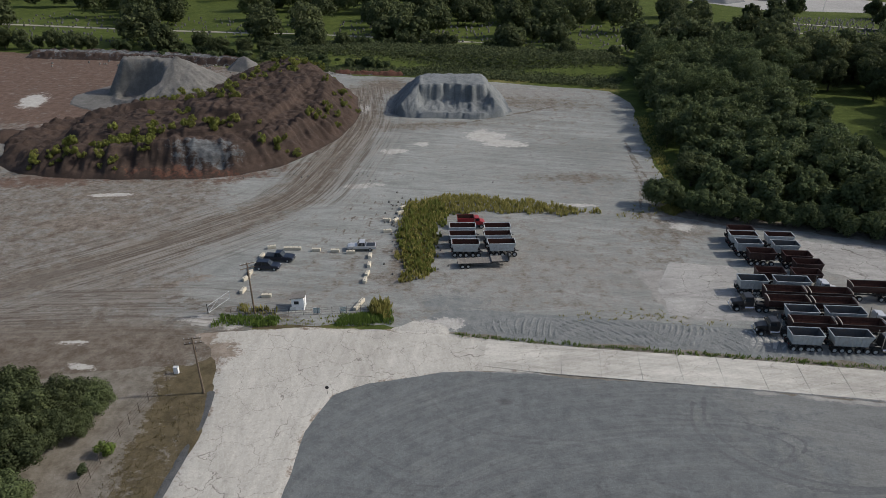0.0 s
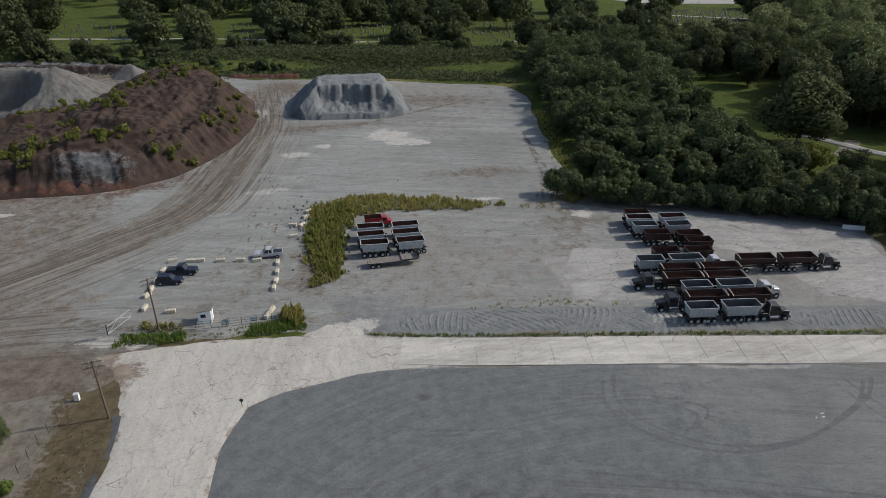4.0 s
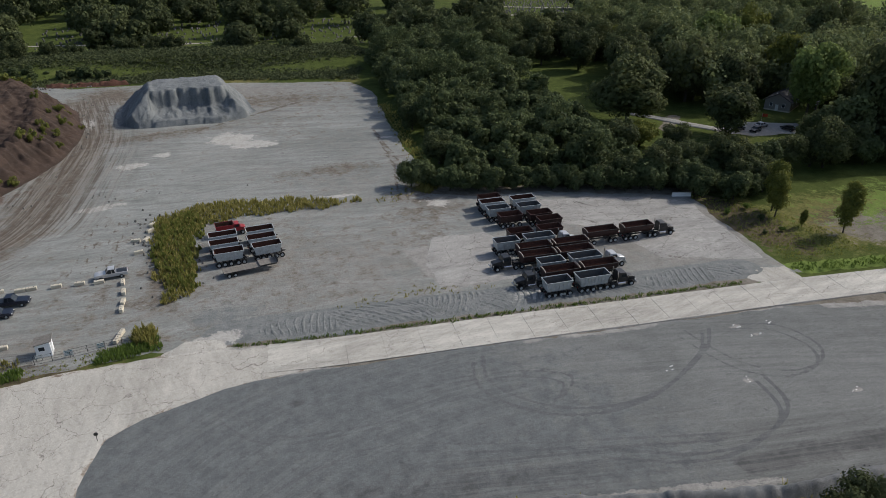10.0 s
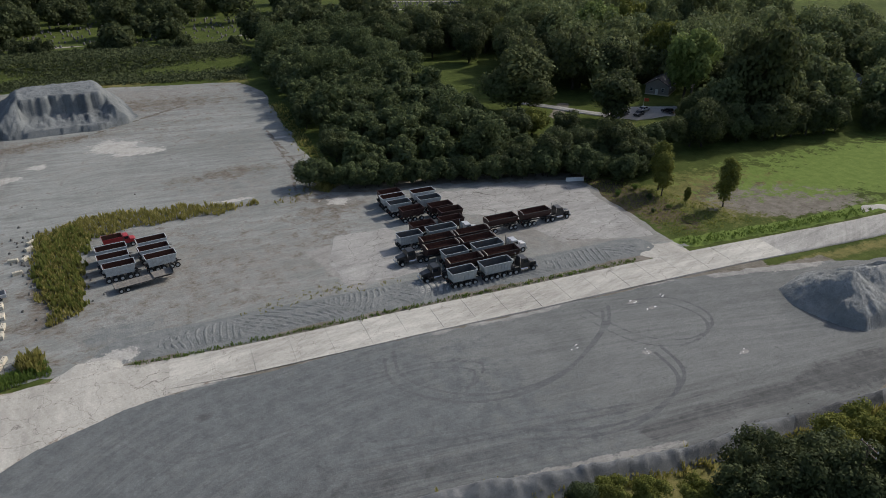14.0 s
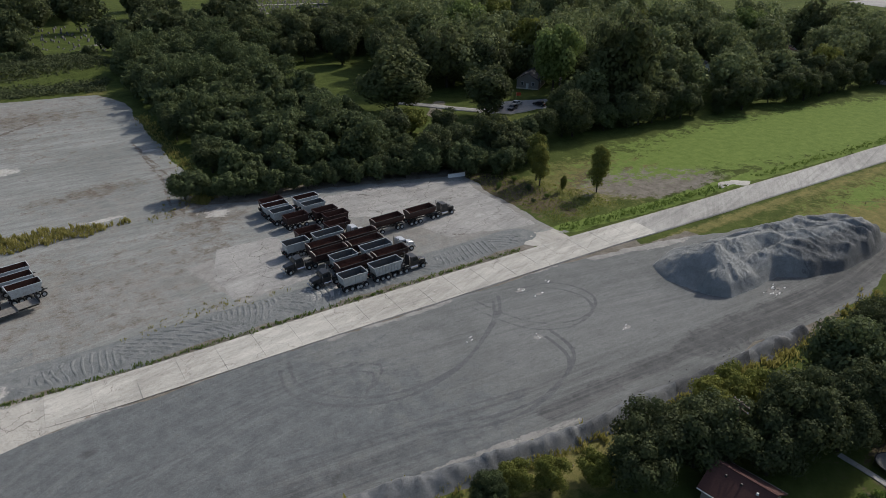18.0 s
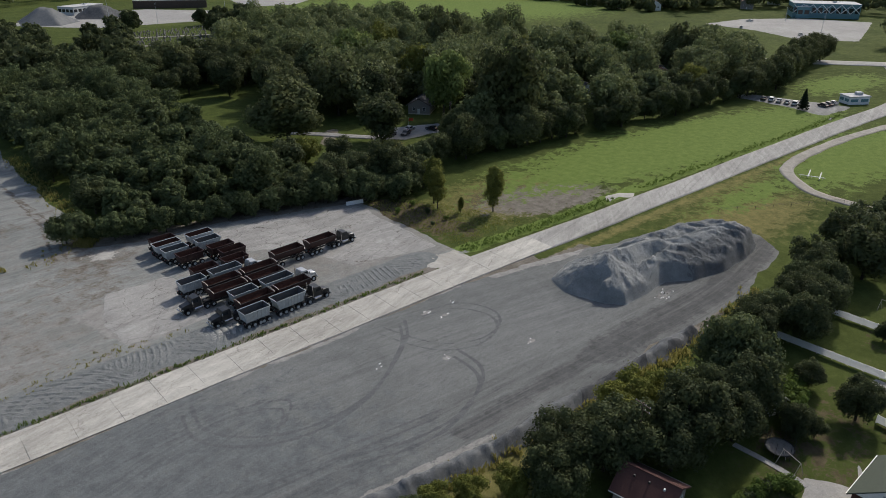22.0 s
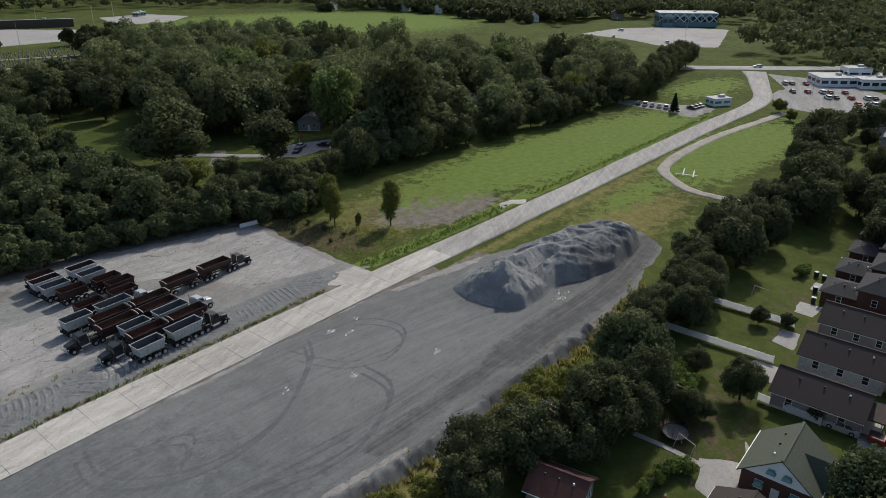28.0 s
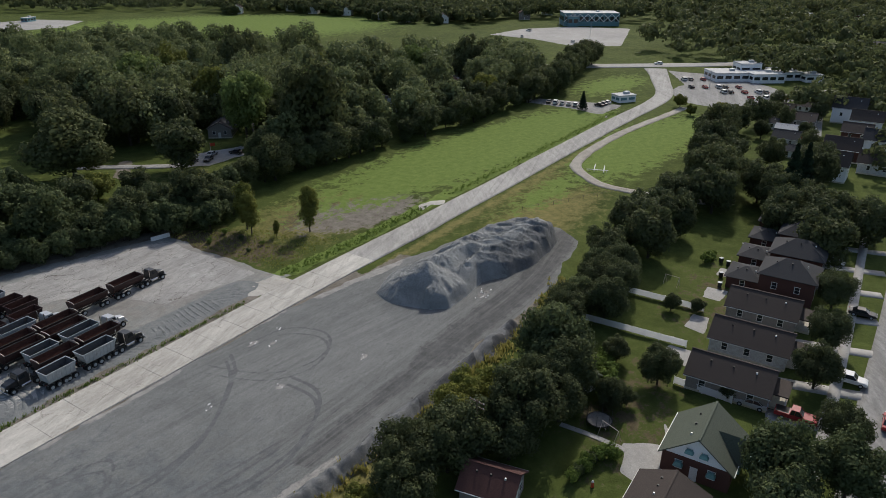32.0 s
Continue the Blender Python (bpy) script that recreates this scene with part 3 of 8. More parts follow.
def yard_layers(X, Y, d):
    main = [(-82, 107), (-64, 121), (-47, 138), (-35, 154), (-29, 186), (-26, 222), (-30, 262)]
    west = soft(-(X + 40 + (Y - 100) * 0.12), -6, 14)
    warm = many(0.75 * west, spot(X, Y, 20, 116, 44, 22) * 0.6, spot(X, Y, 92, 106, 22, 20) * 0.9, spot(X, Y, 55, 150, 10, 40) * 0.6, spot(X, Y, 20, 262, 44, 16, -10) * 0.7, 0.5 * (bumps(X, Y, 34, 23, 3) * 0.5 + 0.5))
    tan = many(spot(X, Y, -80, 155, 10, 2.2, 4) * 0.85, spot(X, Y, -77, 139, 15, 7, 2) * 0.75, spot(X, Y, -62, 128, 9, 4) * 0.7, spot(X, Y, -130, 195, 8, 4, 20) * 0.75, spot(X, Y, -100, 120, 16, 4, 20) * 0.7, spot(X, Y, -90, 172, 18, 2.5, 6) * 0.6, spot(X, Y, -48, 112, 9, 2, 30) * 0.6, spot(X, Y, -70, 100, 12, 2.4, 4) * 0.62)
    dirt = many(0.56 * west, line_on(X, Y, main, 9) * 0.75, spot(X, Y, -62, 91, 30, 8) * 1.2, spot(X, Y, 30, 244, 34, 12, -8) * 0.62, spot(X, Y, -10, 215, 34, 5, 8) * 0.62, spot(X, Y, 50, 138, 7, 9) * 0.6,
                spot(X, Y, -22, 270, 12, 14) * 0.8, spot(X, Y, 34, 168, 16, 5) * 0.62, 0.37 * (bumps(X, Y, 40, 21, 3) * 0.5 + 0.5), line_on(X, Y, [(-8, 131), (-8, 112)], 4) * 0.6, spot(X, Y, 20, 118, 30, 14) * 0.25,
                spot(X, Y, 45, 132, 8, 20) * 0.48, spot(X, Y, 0, 102, 8, 6) * 0.5)
    rust = many(spot(X, Y, -100, 165, 28, 5, 10) * 0.75, spot(X, Y, -50, 170, 14, 4, 25) * 0.7, soft(-X, 84, 110) * soft(Y, 196, 225) * 0.85, spot(X, Y, -70, 305, 40, 14) * 0.7)
    coarse = many(line_on(X, Y, [(2, 98.5), (28, 95.6), (48, 92.6), (66, 90), (82, 88), (93, 87)], 5.2) * 1.1, spot(X, Y, 2, 105, 11, 7) * 0.55, 0.42 * soft(spot(X, Y, 20, 180, 40, 22), 0.4, 0.9))
    pad = soft(-np.maximum(np.abs(X - 46 + (Y - 110) * 0.12) - 9, np.abs(Y - 108.5) - 9.5), -1, 1)
    pale = many(spot(X, Y, 13, 204, 6.5, 6, -30) * 0.9, spot(X, Y, 18, 197, 8, 4, -10) * 0.8, spot(X, Y, -14, 189, 5, 2.4, 12) * 0.8, spot(X, Y, -6, 196, 2.6, 2.4) * 0.75, spot(X, Y, -79, 155.5, 6, 1.2, 4) * 0.8,
                spot(X, Y, -20, 162, 6, 2.2, 10) * 0.7, spot(X, Y, -27, 234, 2.4, 7) * 0.9, spot(X, Y, -58, 92.5, 4, 0.9) * 0.66, spot(X, Y, -54, 86, 3.5, 1.0, -8) * 0.66,
                spot(X, Y, 52, 138, 5, 4) * 0.6, spot(X, Y, -38, 99, 6, 2.2, -10) * 0.75, spot(X, Y, 32, 150, 7, 1.2, -10) * 0.7, spot(X, Y, -145, 245, 5, 12, 20) * 0.8,
                spot(X, Y, -130, 196, 5, 2, 20) * 0.7, spot(X, Y, 0, 98, 5, 2.4) * 0.75, spot(X, Y, 54, 94, 7, 5) * 0.62, spot(X, Y, 55, 190, 3, 1.2) * 0.7, spot(X, Y, -100, 252, 3, 2) * 0.6)
    track = many(*[line_on(X + o * 0.9, Y + o * 1.1, main, 0.9) * 0.62 for o in (-6.5, -3.6, -0.5, 2.6, 5.5)], *[line_on(X, Y, [(-30 + o * 2, 100), (-52 + o, 108), (-84, 104 - o)], 0.7) * 0.6 for o in (-3, 0, 3)],
                 *[line_on(X, Y, [(-24 + o, 128), (-20 + o, 152)], 0.7) * 0.52 for o in (0, 1.9, 4.4, 6.3)], *[line_on(X, Y, [(44 + o, 142), (50 + o, 165), (54, 200)], 0.9) * 0.55 for o in (0, 2.2)],
                 line_on(X, Y, [(-33, 216), (4, 216), (40, 240)], 1.4) * 0.58)
    hu, hv, hm = flow(X, Y, main, 19)
    gu, gv, gm = flow(X, Y, [(-24, 100), (-44, 104), (-70, 103), (-110, 100), (-160, 110)], 12)
    slabs = many(0.62 * pad, spot(X, Y, 92, 101, 12, 12) * 0.62, spot(X, Y, 96, 112, 10, 9) * 0.66, spot(X, Y, 84, 122, 20, 8, -20) * 0.52)
    return [("warm", warm), ("tan", tan), ("dirt", dirt), ("rust", rust), ("pad", slabs), ("coarse", coarse), ("pale", pale), ("track", track), ("haul_u", hu), ("haul_v", hv), ("haul", hm), ("gate_u", gu), ("gate_v", gv), ("gate_on", gm)]


def yard_relief(X, Y, d):
    """The loose gravel strip by the road, scored by tracks."""
    strip = line_on(X, Y, [(4, 98), (28, 95.2), (48, 92.4), (58, 91)], 4.0) + line_on(X, Y, [(72, 89.4), (84, 88), (93, 87)], 3.4)
    score = np.sin((X * 0.75 + Y * 1.3 + 2.2 * bumps(X, Y, 9, 31, 2)) * 2.1)
    return 0.26 * np.clip(strip, 0, 1) * (0.7 + 0.8 * score * (bumps(X, Y, 14, 33, 2) > -0.2)) * soft(d, 0.5, 2.5) + 0.02 * bumps(X, Y, 2.0, 35, 2)


patch("gravel_yard", YARD, M_YARD, 0.07, 0.85, 1.0, yard_layers, yard_relief, "crushed stone yard with brown mud, pale puddles and wheel tracks")

def scored(X, Y, d):
    """Ruts of turning wheels in loose gravel."""
    w = 2.4 * bumps(X, Y, 11, 31, 2)
    a = np.sin((X * 1.3 + Y * 1.1 + w) * 4.0) * soft(bumps(X, Y, 13, 33, 2), -0.15, 0.15)
    b = np.sin((X * 1.6 - Y * 0.7 + w * 1.4) * 3.4) * soft(-bumps(X, Y, 13, 33, 2), -0.1, 0.2)
    return (0.17 * (a + b) + 0.06 * bumps(X, Y, 1.2, 37, 2)) * soft(d, 0.2, 1.6)


patch("gravel_strip", [(4, 95.6), (28, 92.4), (48, 89.8), (68, 87.2), (92, 84.4), (95.5, 87), (94, 90), (84, 92.2), (72, 91.6), (60, 93.6), (46, 97.6), (28, 99.8), (10, 101), (4, 100)], M_YARD, 0.2, 0.26, 0.7, lambda X, Y, d: [("coarse", 0.75 + 0 * X), ("pale", spot(X, Y, 70, 90, 3, 1) * 0.5)], scored, "loose grey gravel strip scored by wheel ruts", 0.02)


def lot_layers(X, Y, d):
    rings = [[(37, 79), (35.5, 74), (37, 69.5), (41, 65.2), (46, 62.8), (51.5, 62), (57, 62.6), (62, 64.5), (67, 67), (71, 69.5), (74, 73)], [(73, 60), (72, 55), (69, 52), (63, 50), (58, 49.6), (52, 51), (44, 55)],
             [(70, 74), (71, 68), (73, 63), (78, 59.5), (84, 60), (87, 64), (85, 70), (79, 72.5)], [(-12, 70), (0, 63), (16, 66), (34, 60), (60, 52)], [(0, 80), (6, 72), (20, 70)], [(28, 76), (40, 74), (47, 70), (43, 66)], [(-12, 62), (10, 58), (40, 50)]]
    rings = [list(map(tuple, along(r, 1.5)[0])) for r in rings]
    track = many(*[line_on(X + o, Y + o * 0.4, r, 0.5) * (0.68 if i < 2 else 0.58) for i, r in enumerate(rings) for o in (0.0, 1.9)])
    dark = many(line_on(X, Y, [(88, 42.5), (104, 39.5), (120, 37), (150, 37)], 4.2) * 0.85, line_on(X, Y, [(58, 46.5), (78, 44), (100, 41)], 2.2) * 0.75, spot(X, Y, 130, 44, 20, 8) * 0.6, 0.3 * (bumps(X, Y, 30, 41, 3) * 0.5 + 0.5),
                spot(X, Y, 8.8, 78.1, 1.0, 0.6) * 0.85, spot(X, Y, 20, 57, 22, 4, -12) * 0.52)
    pale = many(line_on(X, Y, [(52, 80.2), (58, 79), (66, 78)], 1.7) * 0.9, line_on(X, Y, [(0, 86), (28, 83.6), (50, 80.6), (90, 74.2)], 0.7) * 0.62, line_on(X, Y, [(98, 72), (106, 69.6), (114, 66.5)], 1.6) * 0.8, spot(X, Y, 78.5, 72, 1.2, 0.9) * 0.8, spot(X, Y, 70, 60, 1.0, 0.6) * 0.72, spot(X, Y, 83, 52.8, 1.1, 0.5) * 0.75, spot(X, Y, 112, 68, 9, 1.8, -16) * 0.95, line_on(X, Y, [(32, 50), (45, 47), (60, 43.4)], 1.1) * 0.62,
                spot(X, Y, 112, 43.5, 2.6, 1.2) * 0.7, spot(X, Y, 80, 69, 1.0, 0.6) * 0.7, spot(X, Y, 137, 38.5, 3.5, 0.5, -5) * 0.9, spot(X, Y, 46, 80, 3, 0.6, -8) * 0.7)
    au, av, am = flow(X, Y, [(-17, 36), (-11, 58), (4, 72), (28, 78), (54, 76), (78, 70), (100, 62)], 22)
    eu, ev, em = flow(X, Y, [(22, 56), (48, 50), (72, 45.5), (98, 41), (122, 37.5), (152, 38)], 8)
    damp = 0.9 * soft(-X - 0.4 * (Y - 60), -72, -30)
    return [("damp", damp), ("track", track), ("dark", dark), ("pale", pale), ("arc_u", au), ("arc_v", av), ("arc_on", am * 0.36), ("edge_u", eu), ("edge_v", ev), ("edge_on", em * 0.5)]


patch("lower_lot", LOT, M_LOT, 0.06, 0.36, 0.5, lot_layers, lambda X, Y, d: 0.012 * bumps(X, Y, 2.5, 45, 3), "dark grey compacted millings lot with round tyre marks")

APRON = [(-41, 95.5), (-34, 96.5), (-20, 97), (-4, 96.5), (5, 94.4), (14, 92.4), (14, 85), (5, 85.4), (0, 85.0), (-6, 83.4), (-11, 82), (-15.5, 79), (-18, 72), (-18.8, 60), (-20, 30), (-34, 30), (-32.5, 60), (-31.5, 72), (-32, 80), (-34, 88)]
patch("concrete_apron", APRON, M_APRON, 0.1, 0.6, 0.25, lambda X, Y, d: [("dirt", many(soft(-X, 31, 40) * soft(Y, 84, 90) * 0.9, soft(1.2 - d, -0.4, 1.0) * 0.45, spot(X, Y, -36, 90, 5, 4) * 0.8))], None, "old pale concrete road junction full of cracks", 0.01)
for poly, lab in (([(38, 100.5), (53, 98.5), (57, 106), (56, 120), (44, 121.5), (39, 112)], "worn pale concrete hardstanding in the yard"), ([(82, 96), (92, 92), (101.5, 88.5), (103.6, 104), (106.4, 120), (90, 128), (72, 132), (70, 120), (80, 110)], "cracked pale concrete hardstanding beside the trucks")):
    patch("concrete_hardstanding", poly, M_HARD, 0.105, 0.6, 0.7, lambda X, Y, d: [("dirt", many(0.45 * (bumps(X, Y, 8, 121, 3) * 0.5 + 0.5), soft(1.5 - d, 0, 2) * 0.5)), ("pale", 0.42 * (bumps(X, Y, 6, 123, 3) * 0.5 + 0.5))], None, lab, 0.01)
patch("driveway_apron", [(-5, 99.5), (2, 98.5), (0.5, 95), (-9, 96)], M_APRON, 0.15, 0.4, 0.12, lambda X, Y, d: [("dirt", 0.25 + 0 * X)], None, "pale concrete driveway into the yard", 0.01)
patch("yard_exit", [(92, 84.6), (96.5, 88), (101.5, 85.5), (101, 80.5), (94, 82)], M_APRON, 0.11, 0.5, 0.2, lambda X, Y, d: [("dirt", 0.25 + 0 * X)], None, "pale concrete driveway at the yard's end", 0.01)
patch("culvert_crossing", [(152, 77.4), (155.6, 76.4), (159, 73), (155.5, 72)], M_APRON, 0.12, 0.5, 0.15, lambda X, Y, d: [("dirt", 0.2 + 0 * X)], None, "short concrete field crossing over the ditch", 0.01)

patch("drain_edge", [(-32.4, 80), (-31.4, 76), (-32.2, 66), (-33.8, 44), (-34.4, 44), (-32.8, 66), (-32.0, 76), (-33, 80)], M_CHIP, 0.05, 0.2, 0.1, lambda X, Y, d: [("grey", 1.0 + 0 * X)], None, "dark wet drain along the concrete edge", 0.02)
# ---- roads and paths ----
ROAD = [(x, y - 0.55 * min(1.0, max(0.0, (x + 8) / 30)) + (0.5 if x < 10 else 0.0)) for x, y in ROAD]
road = ribbon("road", ROAD, [7.3] * 4 + [7.7] * 7 + [7.9] * 7 + [9, 10, 12], M_OLDROAD, 0.07, 2.5, "straight pale concrete road with patched joints", 8, 0.02, 0.18)
ribbon("far_avenue", AVENUE, 13.0, M_WALKWAY, 0.09, 6.0, "wide pale avenue crossing beyond the junction", 6, 0.05)
ribbon("loop_path", [(306, 31), (290, 35), (268, 41.5), (250, 46), (230, 49.4), (214, 50.8), (205, 50.2), (199, 47.5), (194, 43.5), (189, 38), (187, 30), (186, 22), (186, 10)], 3.6, M_PATH, 0.05, 1.5, "narrow gravel path curving through the grass", 4, 0, 0.5)
ribbon("street", [(60, -17), (92, -22), (137, -30), (180, -37), (240, -47)], 8.0, M_ASPHALT, 0.06, 3.0, "residential street of worn grey asphalt", 6, 0.06)
ribbon("sidewalk", [(60, -10), (92, -15), (107, -17.3), (133, -20.8), (175, -26), (200, -30)], 1.7, M_WALKWAY, 0.08, 2.0, "pale concrete sidewalk along the street", 2)
ribbon("back_alley", [(205, -15), (240, -16.5), (280, -17.5), (330, -20), (374, -25)], 4.2, M_WALKWAY, 0.07, 3.0, "pale concrete alley behind the far houses", 3)
ribbon("woodland_drive", [(137, 186), (143, 176), (147, 168), (152, 161), (160, 158), (178, 156)], 4.0, M_ASPHALT, 0.06, 2.0, "grey drive under the trees", 3, 0, 0.4)
ribbon("cemetery_drive", [(-260, 425), (-150, 402), (-60, 388), (20, 366), (70, 352), (110, 372), (165, 408), (240, 380), (300, 350)], 4.0, M_PATH, 0.08, 5.0, "pale winding cemetery drive", 3, 0, 0.4)
ribbon("cemetery_lane", [(165, 408), (190, 440), (230, 425), (275, 398)], 3.5, M_PATH, 0.08, 5.0, "pale winding cemetery drive", 3, 0, 0.4)
for nm, poly, mat, lab in (("office_lot", [(278, 60), (300, 54.5), (298, 92), (288, 96), (284, 74)], M_ASPHALT, "asphalt parking lot beside the small office"),
                           ("clinic_lot", [(318, 36), (345, 42), (362, 38), (400, 52), (395, 20), (372, 0), (345, -12), (308, 6)], M_ASPHALT, "asphalt parking lot of the low white building"),
                           ("school_lot", [(474, 124), (490, 96), (600, 112), (592, 160), (560, 190), (512, 200), (500, 160)], M_WALKWAY, "pale empty school parking lot"),
                           ("industrial_yard", [(215, 500), (300, 480), (330, 540), (300, 590), (230, 610), (180, 560)], M_WALKWAY, "pale stone yard of a distant works"),
                           ("park_court", [(365, 545), (405, 530), (450, 560), (440, 610), (395, 615)], M_WALKWAY, "pale paved court in the park"),
                           ("trailer_drive", [(150, 160), (162, 166), (178, 158), (170, 150), (156, 152)], M_WALKWAY, "pale concrete parking court among trees")):
    patch(nm, poly, mat, 0.1, 2.5 if nm != "trailer_drive" else 1.0, 0.3, None, None, lab, 0.01)


# ---- heaps ----
def heap(name, poly, mat, shape, step, label, layers=None, rough=0.12):
    P = np.array(poly, float)
    xs, ys = np.arange(P[:, 0].min() - 2, P[:, 0].max() + 2 + step, step), np.arange(P[:, 1].min() - 2, P[:, 1].max() + 2 + step, step)
    X, Y = np.meshgrid(xs, ys)
    d = depth(X, Y, poly) + 0.5 * bumps(X, Y, 7, 51, 3)
    z = np.where(d > 0, shape(X, Y, np.maximum(d, 0)), d * 0.5) + 0.05
    z = z + rough * (bumps(X, Y, 1.3, 53, 2, 0.8) + 0.5 * bumps(X, Y, 0.7, 54, 1)) * soft(z, 0.3, 1.4)
    ob = sheet(name, xs, ys, z, mat, d > -1.0, layers(X, Y, d) if layers else (), smooth=True)
    return tagged(ob, label, "stockpile", "", "stuff")


def rills(X, Y, d, size, seed, turn=0.0):
    """Runnels down a slope."""
    return np.abs(bumps(X, Y, size, seed, 3)) - 0.35


def gullies(X, Y, d, cx, cy, size, seed, stretch=0.12):
    """Runnels that follow the fall of a slope round a centre."""
    a = np.arctan2(Y - cy, X - cx)
    r = 40.0
    return np.minimum(np.abs(bumps(np.cos(a) * r + d * stretch, np.sin(a) * r - d * stretch, size, seed, 4, 0.6)), 0.8) - 0.3


def spoil(X, Y, d):
    top = 6.0 + 3.6 * soft(X, -85, -42) * soft(Y, 185, 235) + 1.2 * bumps(X, Y, 26, 61, 3) - 2.6 * soft(-X, 88, 118) - 3.2 * soft(-X, 66, 84) * soft(Y, 205, 228)
    terrace = 1.8 * soft(bumps(X, Y, 18, 63, 2) + (Y - 205) * 0.03, -0.2, 0.1) * soft(-X, 40, 60) - 0.9
    z = np.minimum(d * 0.8, top + terrace * soft(d, 9, 12) + 1.6 * soft(d + 2.5 * bumps(X, Y, 9, 69, 2), 17, 19))
    cliff = 1.6 * soft(spot(X, Y, -63, 175, 13, 6, 6), 0.45, 0.7)
    z = z + cliff * soft(z, 2.5, 4.5) - 0.8 * cliff * soft(-z, -3.6, -2.4)
    side = soft(-d, -15, -8)
    return z + soft(d, 0, 3) * (side * 1.8 * gullies(X, Y, d, -75, 222, 2.6, 65) + 0.5 * rills(X, Y, d, 5.0, 66) + 0.7 * bumps(X, Y, 2.2, 67, 4, 0.65) + 0.8 * rills(X, Y, d, 3.0, 68))


heap("spoil_mound", [(-120, 178), (-109, 169.5), (-96, 167), (-83, 165.5), (-62, 166), (-52, 169), (-43, 176), (-36, 188), (-31, 202), (-28, 218), (-27.5, 232), (-31, 252), (-40, 272), (-55, 284), (-76, 280), (-92, 262), (-108, 238), (-122, 212), (-126, 192)],
     M_SOIL, spoil, 0.5, "brown eroded spoil mound with a grey cut face",
     lambda X, Y, d: [("grey", spot(X, Y, -61, 173, 11, 4.5, 6) * 0.64), ("rust", spot(X, Y, -60, 168, 30, 3.0, 2) * 0.58)])


def two_peaks(X, Y, d):
    cone = 13.6 - 0.6 * np.hypot((X + 95) * 0.92, (Y - 254) * 1.0)
    block = np.minimum(12.2 + 0.5 * bumps(X, Y, 6, 70, 3), 13.5 - 1.9 * np.maximum(off_line(X, Y, [(-113, 259), (-106, 257), (-100, 255)]) - 3.2, 0))
    skirt = 7.0 - 0.7 * off_line(X, Y, [(-108, 262), (-100, 262), (-92, 264)])
    top = np.maximum(np.maximum(cone, block), skirt)
    bite = 9.0 * soft(spot(X, Y, -109, 247, 9, 7), 0.35, 0.8)
    return np.clip(top - bite * soft(top, 1, 4), 0.0, 20) + (0.5 * gullies(X, Y, d, -97, 255, 2.0, 71) + 0.35 * bumps(X, Y, 2.2, 72, 4, 0.65)) * soft(top, 0, 2) + 0.3


heap("gravel_heap", [(-134, 252), (-130, 240), (-118, 232), (-102, 229), (-86, 232), (-74, 242), (-72, 258), (-80, 272), (-104, 280), (-126, 272)], M_STONE2, two_peaks, 0.55, "grey gravel stockpile with two peaks")


def cut_heap(X, Y, d):
    edge = np.minimum(np.minimum((X + 17.5) * 0.98, (22 - X) * 1.05), np.minimum((Y - 224) * 1.15, (258 - Y) * 0.8))
    z = np.minimum(edge, 9.8 + 0.25 * bumps(X, Y, 9, 73, 3) - 0.02 * (X + 5))
    # the dug face: a ragged ledge above a smooth apron of fallen stone
    ledge = soft(X, -9, -6) * soft(-X, -17, -13)
    brow = 232.4 + 2.6 * bumps(X, 0 * X, 3.6, 75, 3) + 0.5 * bumps(X, Y, 1.6, 76, 2)
    wall_ = 3.9 + 5.2 * soft(Y - brow, -0.5, 0.7) - 2.0 * soft(brow - Y, 0, 7)
    z = np.where(ledge > 0.02, np.minimum(z * (1 - ledge) + ledge * np.minimum(z + 2.5, wall_), np.maximum(z, 9.6)), z)
    z = z + (0.45 * rills(X * 1.4, Y * 0.5, d, 2.2, 77) + 0.75 * gullies(X, Y, d, 2, 243, 1.5, 78) * (1 - 0.6 * ledge)) * soft(z, 0.6, 3) * soft(-z, -9.4, -8.2)
    return np.maximum(z, 0.12 * np.minimum(d, 1)) + 0.08 * bumps(X, Y, 1.5, 79, 2)


# grey streaks down the stone: shade of the face's recesses put into the colour
heap("limestone_heap", [(-18, 230), (-12, 225), (0, 223.5), (12, 222.5), (20, 226), (24, 234), (22, 256), (0, 262), (-16, 258), (-20, 244)], M_STONE, cut_heap, 0.4, "flat-topped blue-grey stone stockpile with a dug-out face",
     lambda X, Y, d: [("grey", soft(bumps(X * 1.4, Y * 0.3, 3.4, 75, 3), 0.05, 0.5) * 0.6)])


def chip_heap(X, Y, d):
    a = 6.2 - 0.56 * np.hypot((X - 109) * 0.95, (Y - 54) * 1.0)
    b = 5.9 - 0.56 * off_line(X, Y, [(112, 54), (120, 50.5), (128, 47), (136, 44), (142, 42.5)]) + 0.5 * bumps(X, Y, 7, 81, 2)
    c = 4.4 - 0.5 * off_line(X, Y, [(126, 54.5), (136, 51.5), (144, 46.5)])
    z = np.maximum(np.maximum(a, b), c)
    cone = gullies(X, Y, d, 109, 54, 1.5, 84) * soft(-X, -119, -112)
    comb = np.abs(bumps(X * 0.8 + Y * 0.6 + 0.8 * bumps(X, Y, 6, 87, 2), (X * 0.6 - Y * 0.8) * 0.1, 1.3, 86, 3, 0.7)) - 0.3
    z = z + (0.5 * cone + 0.95 * comb * soft(X, 112, 120) + 0.3 * rills(X, Y, d, 2.2, 85)) * soft(z, 0.4, 1.8)
    return np.maximum(np.minimum(z, d * np.where(Y < 50 - (X - 112) * 0.22, 2.0, 0.9) + 0.1), 0.05)


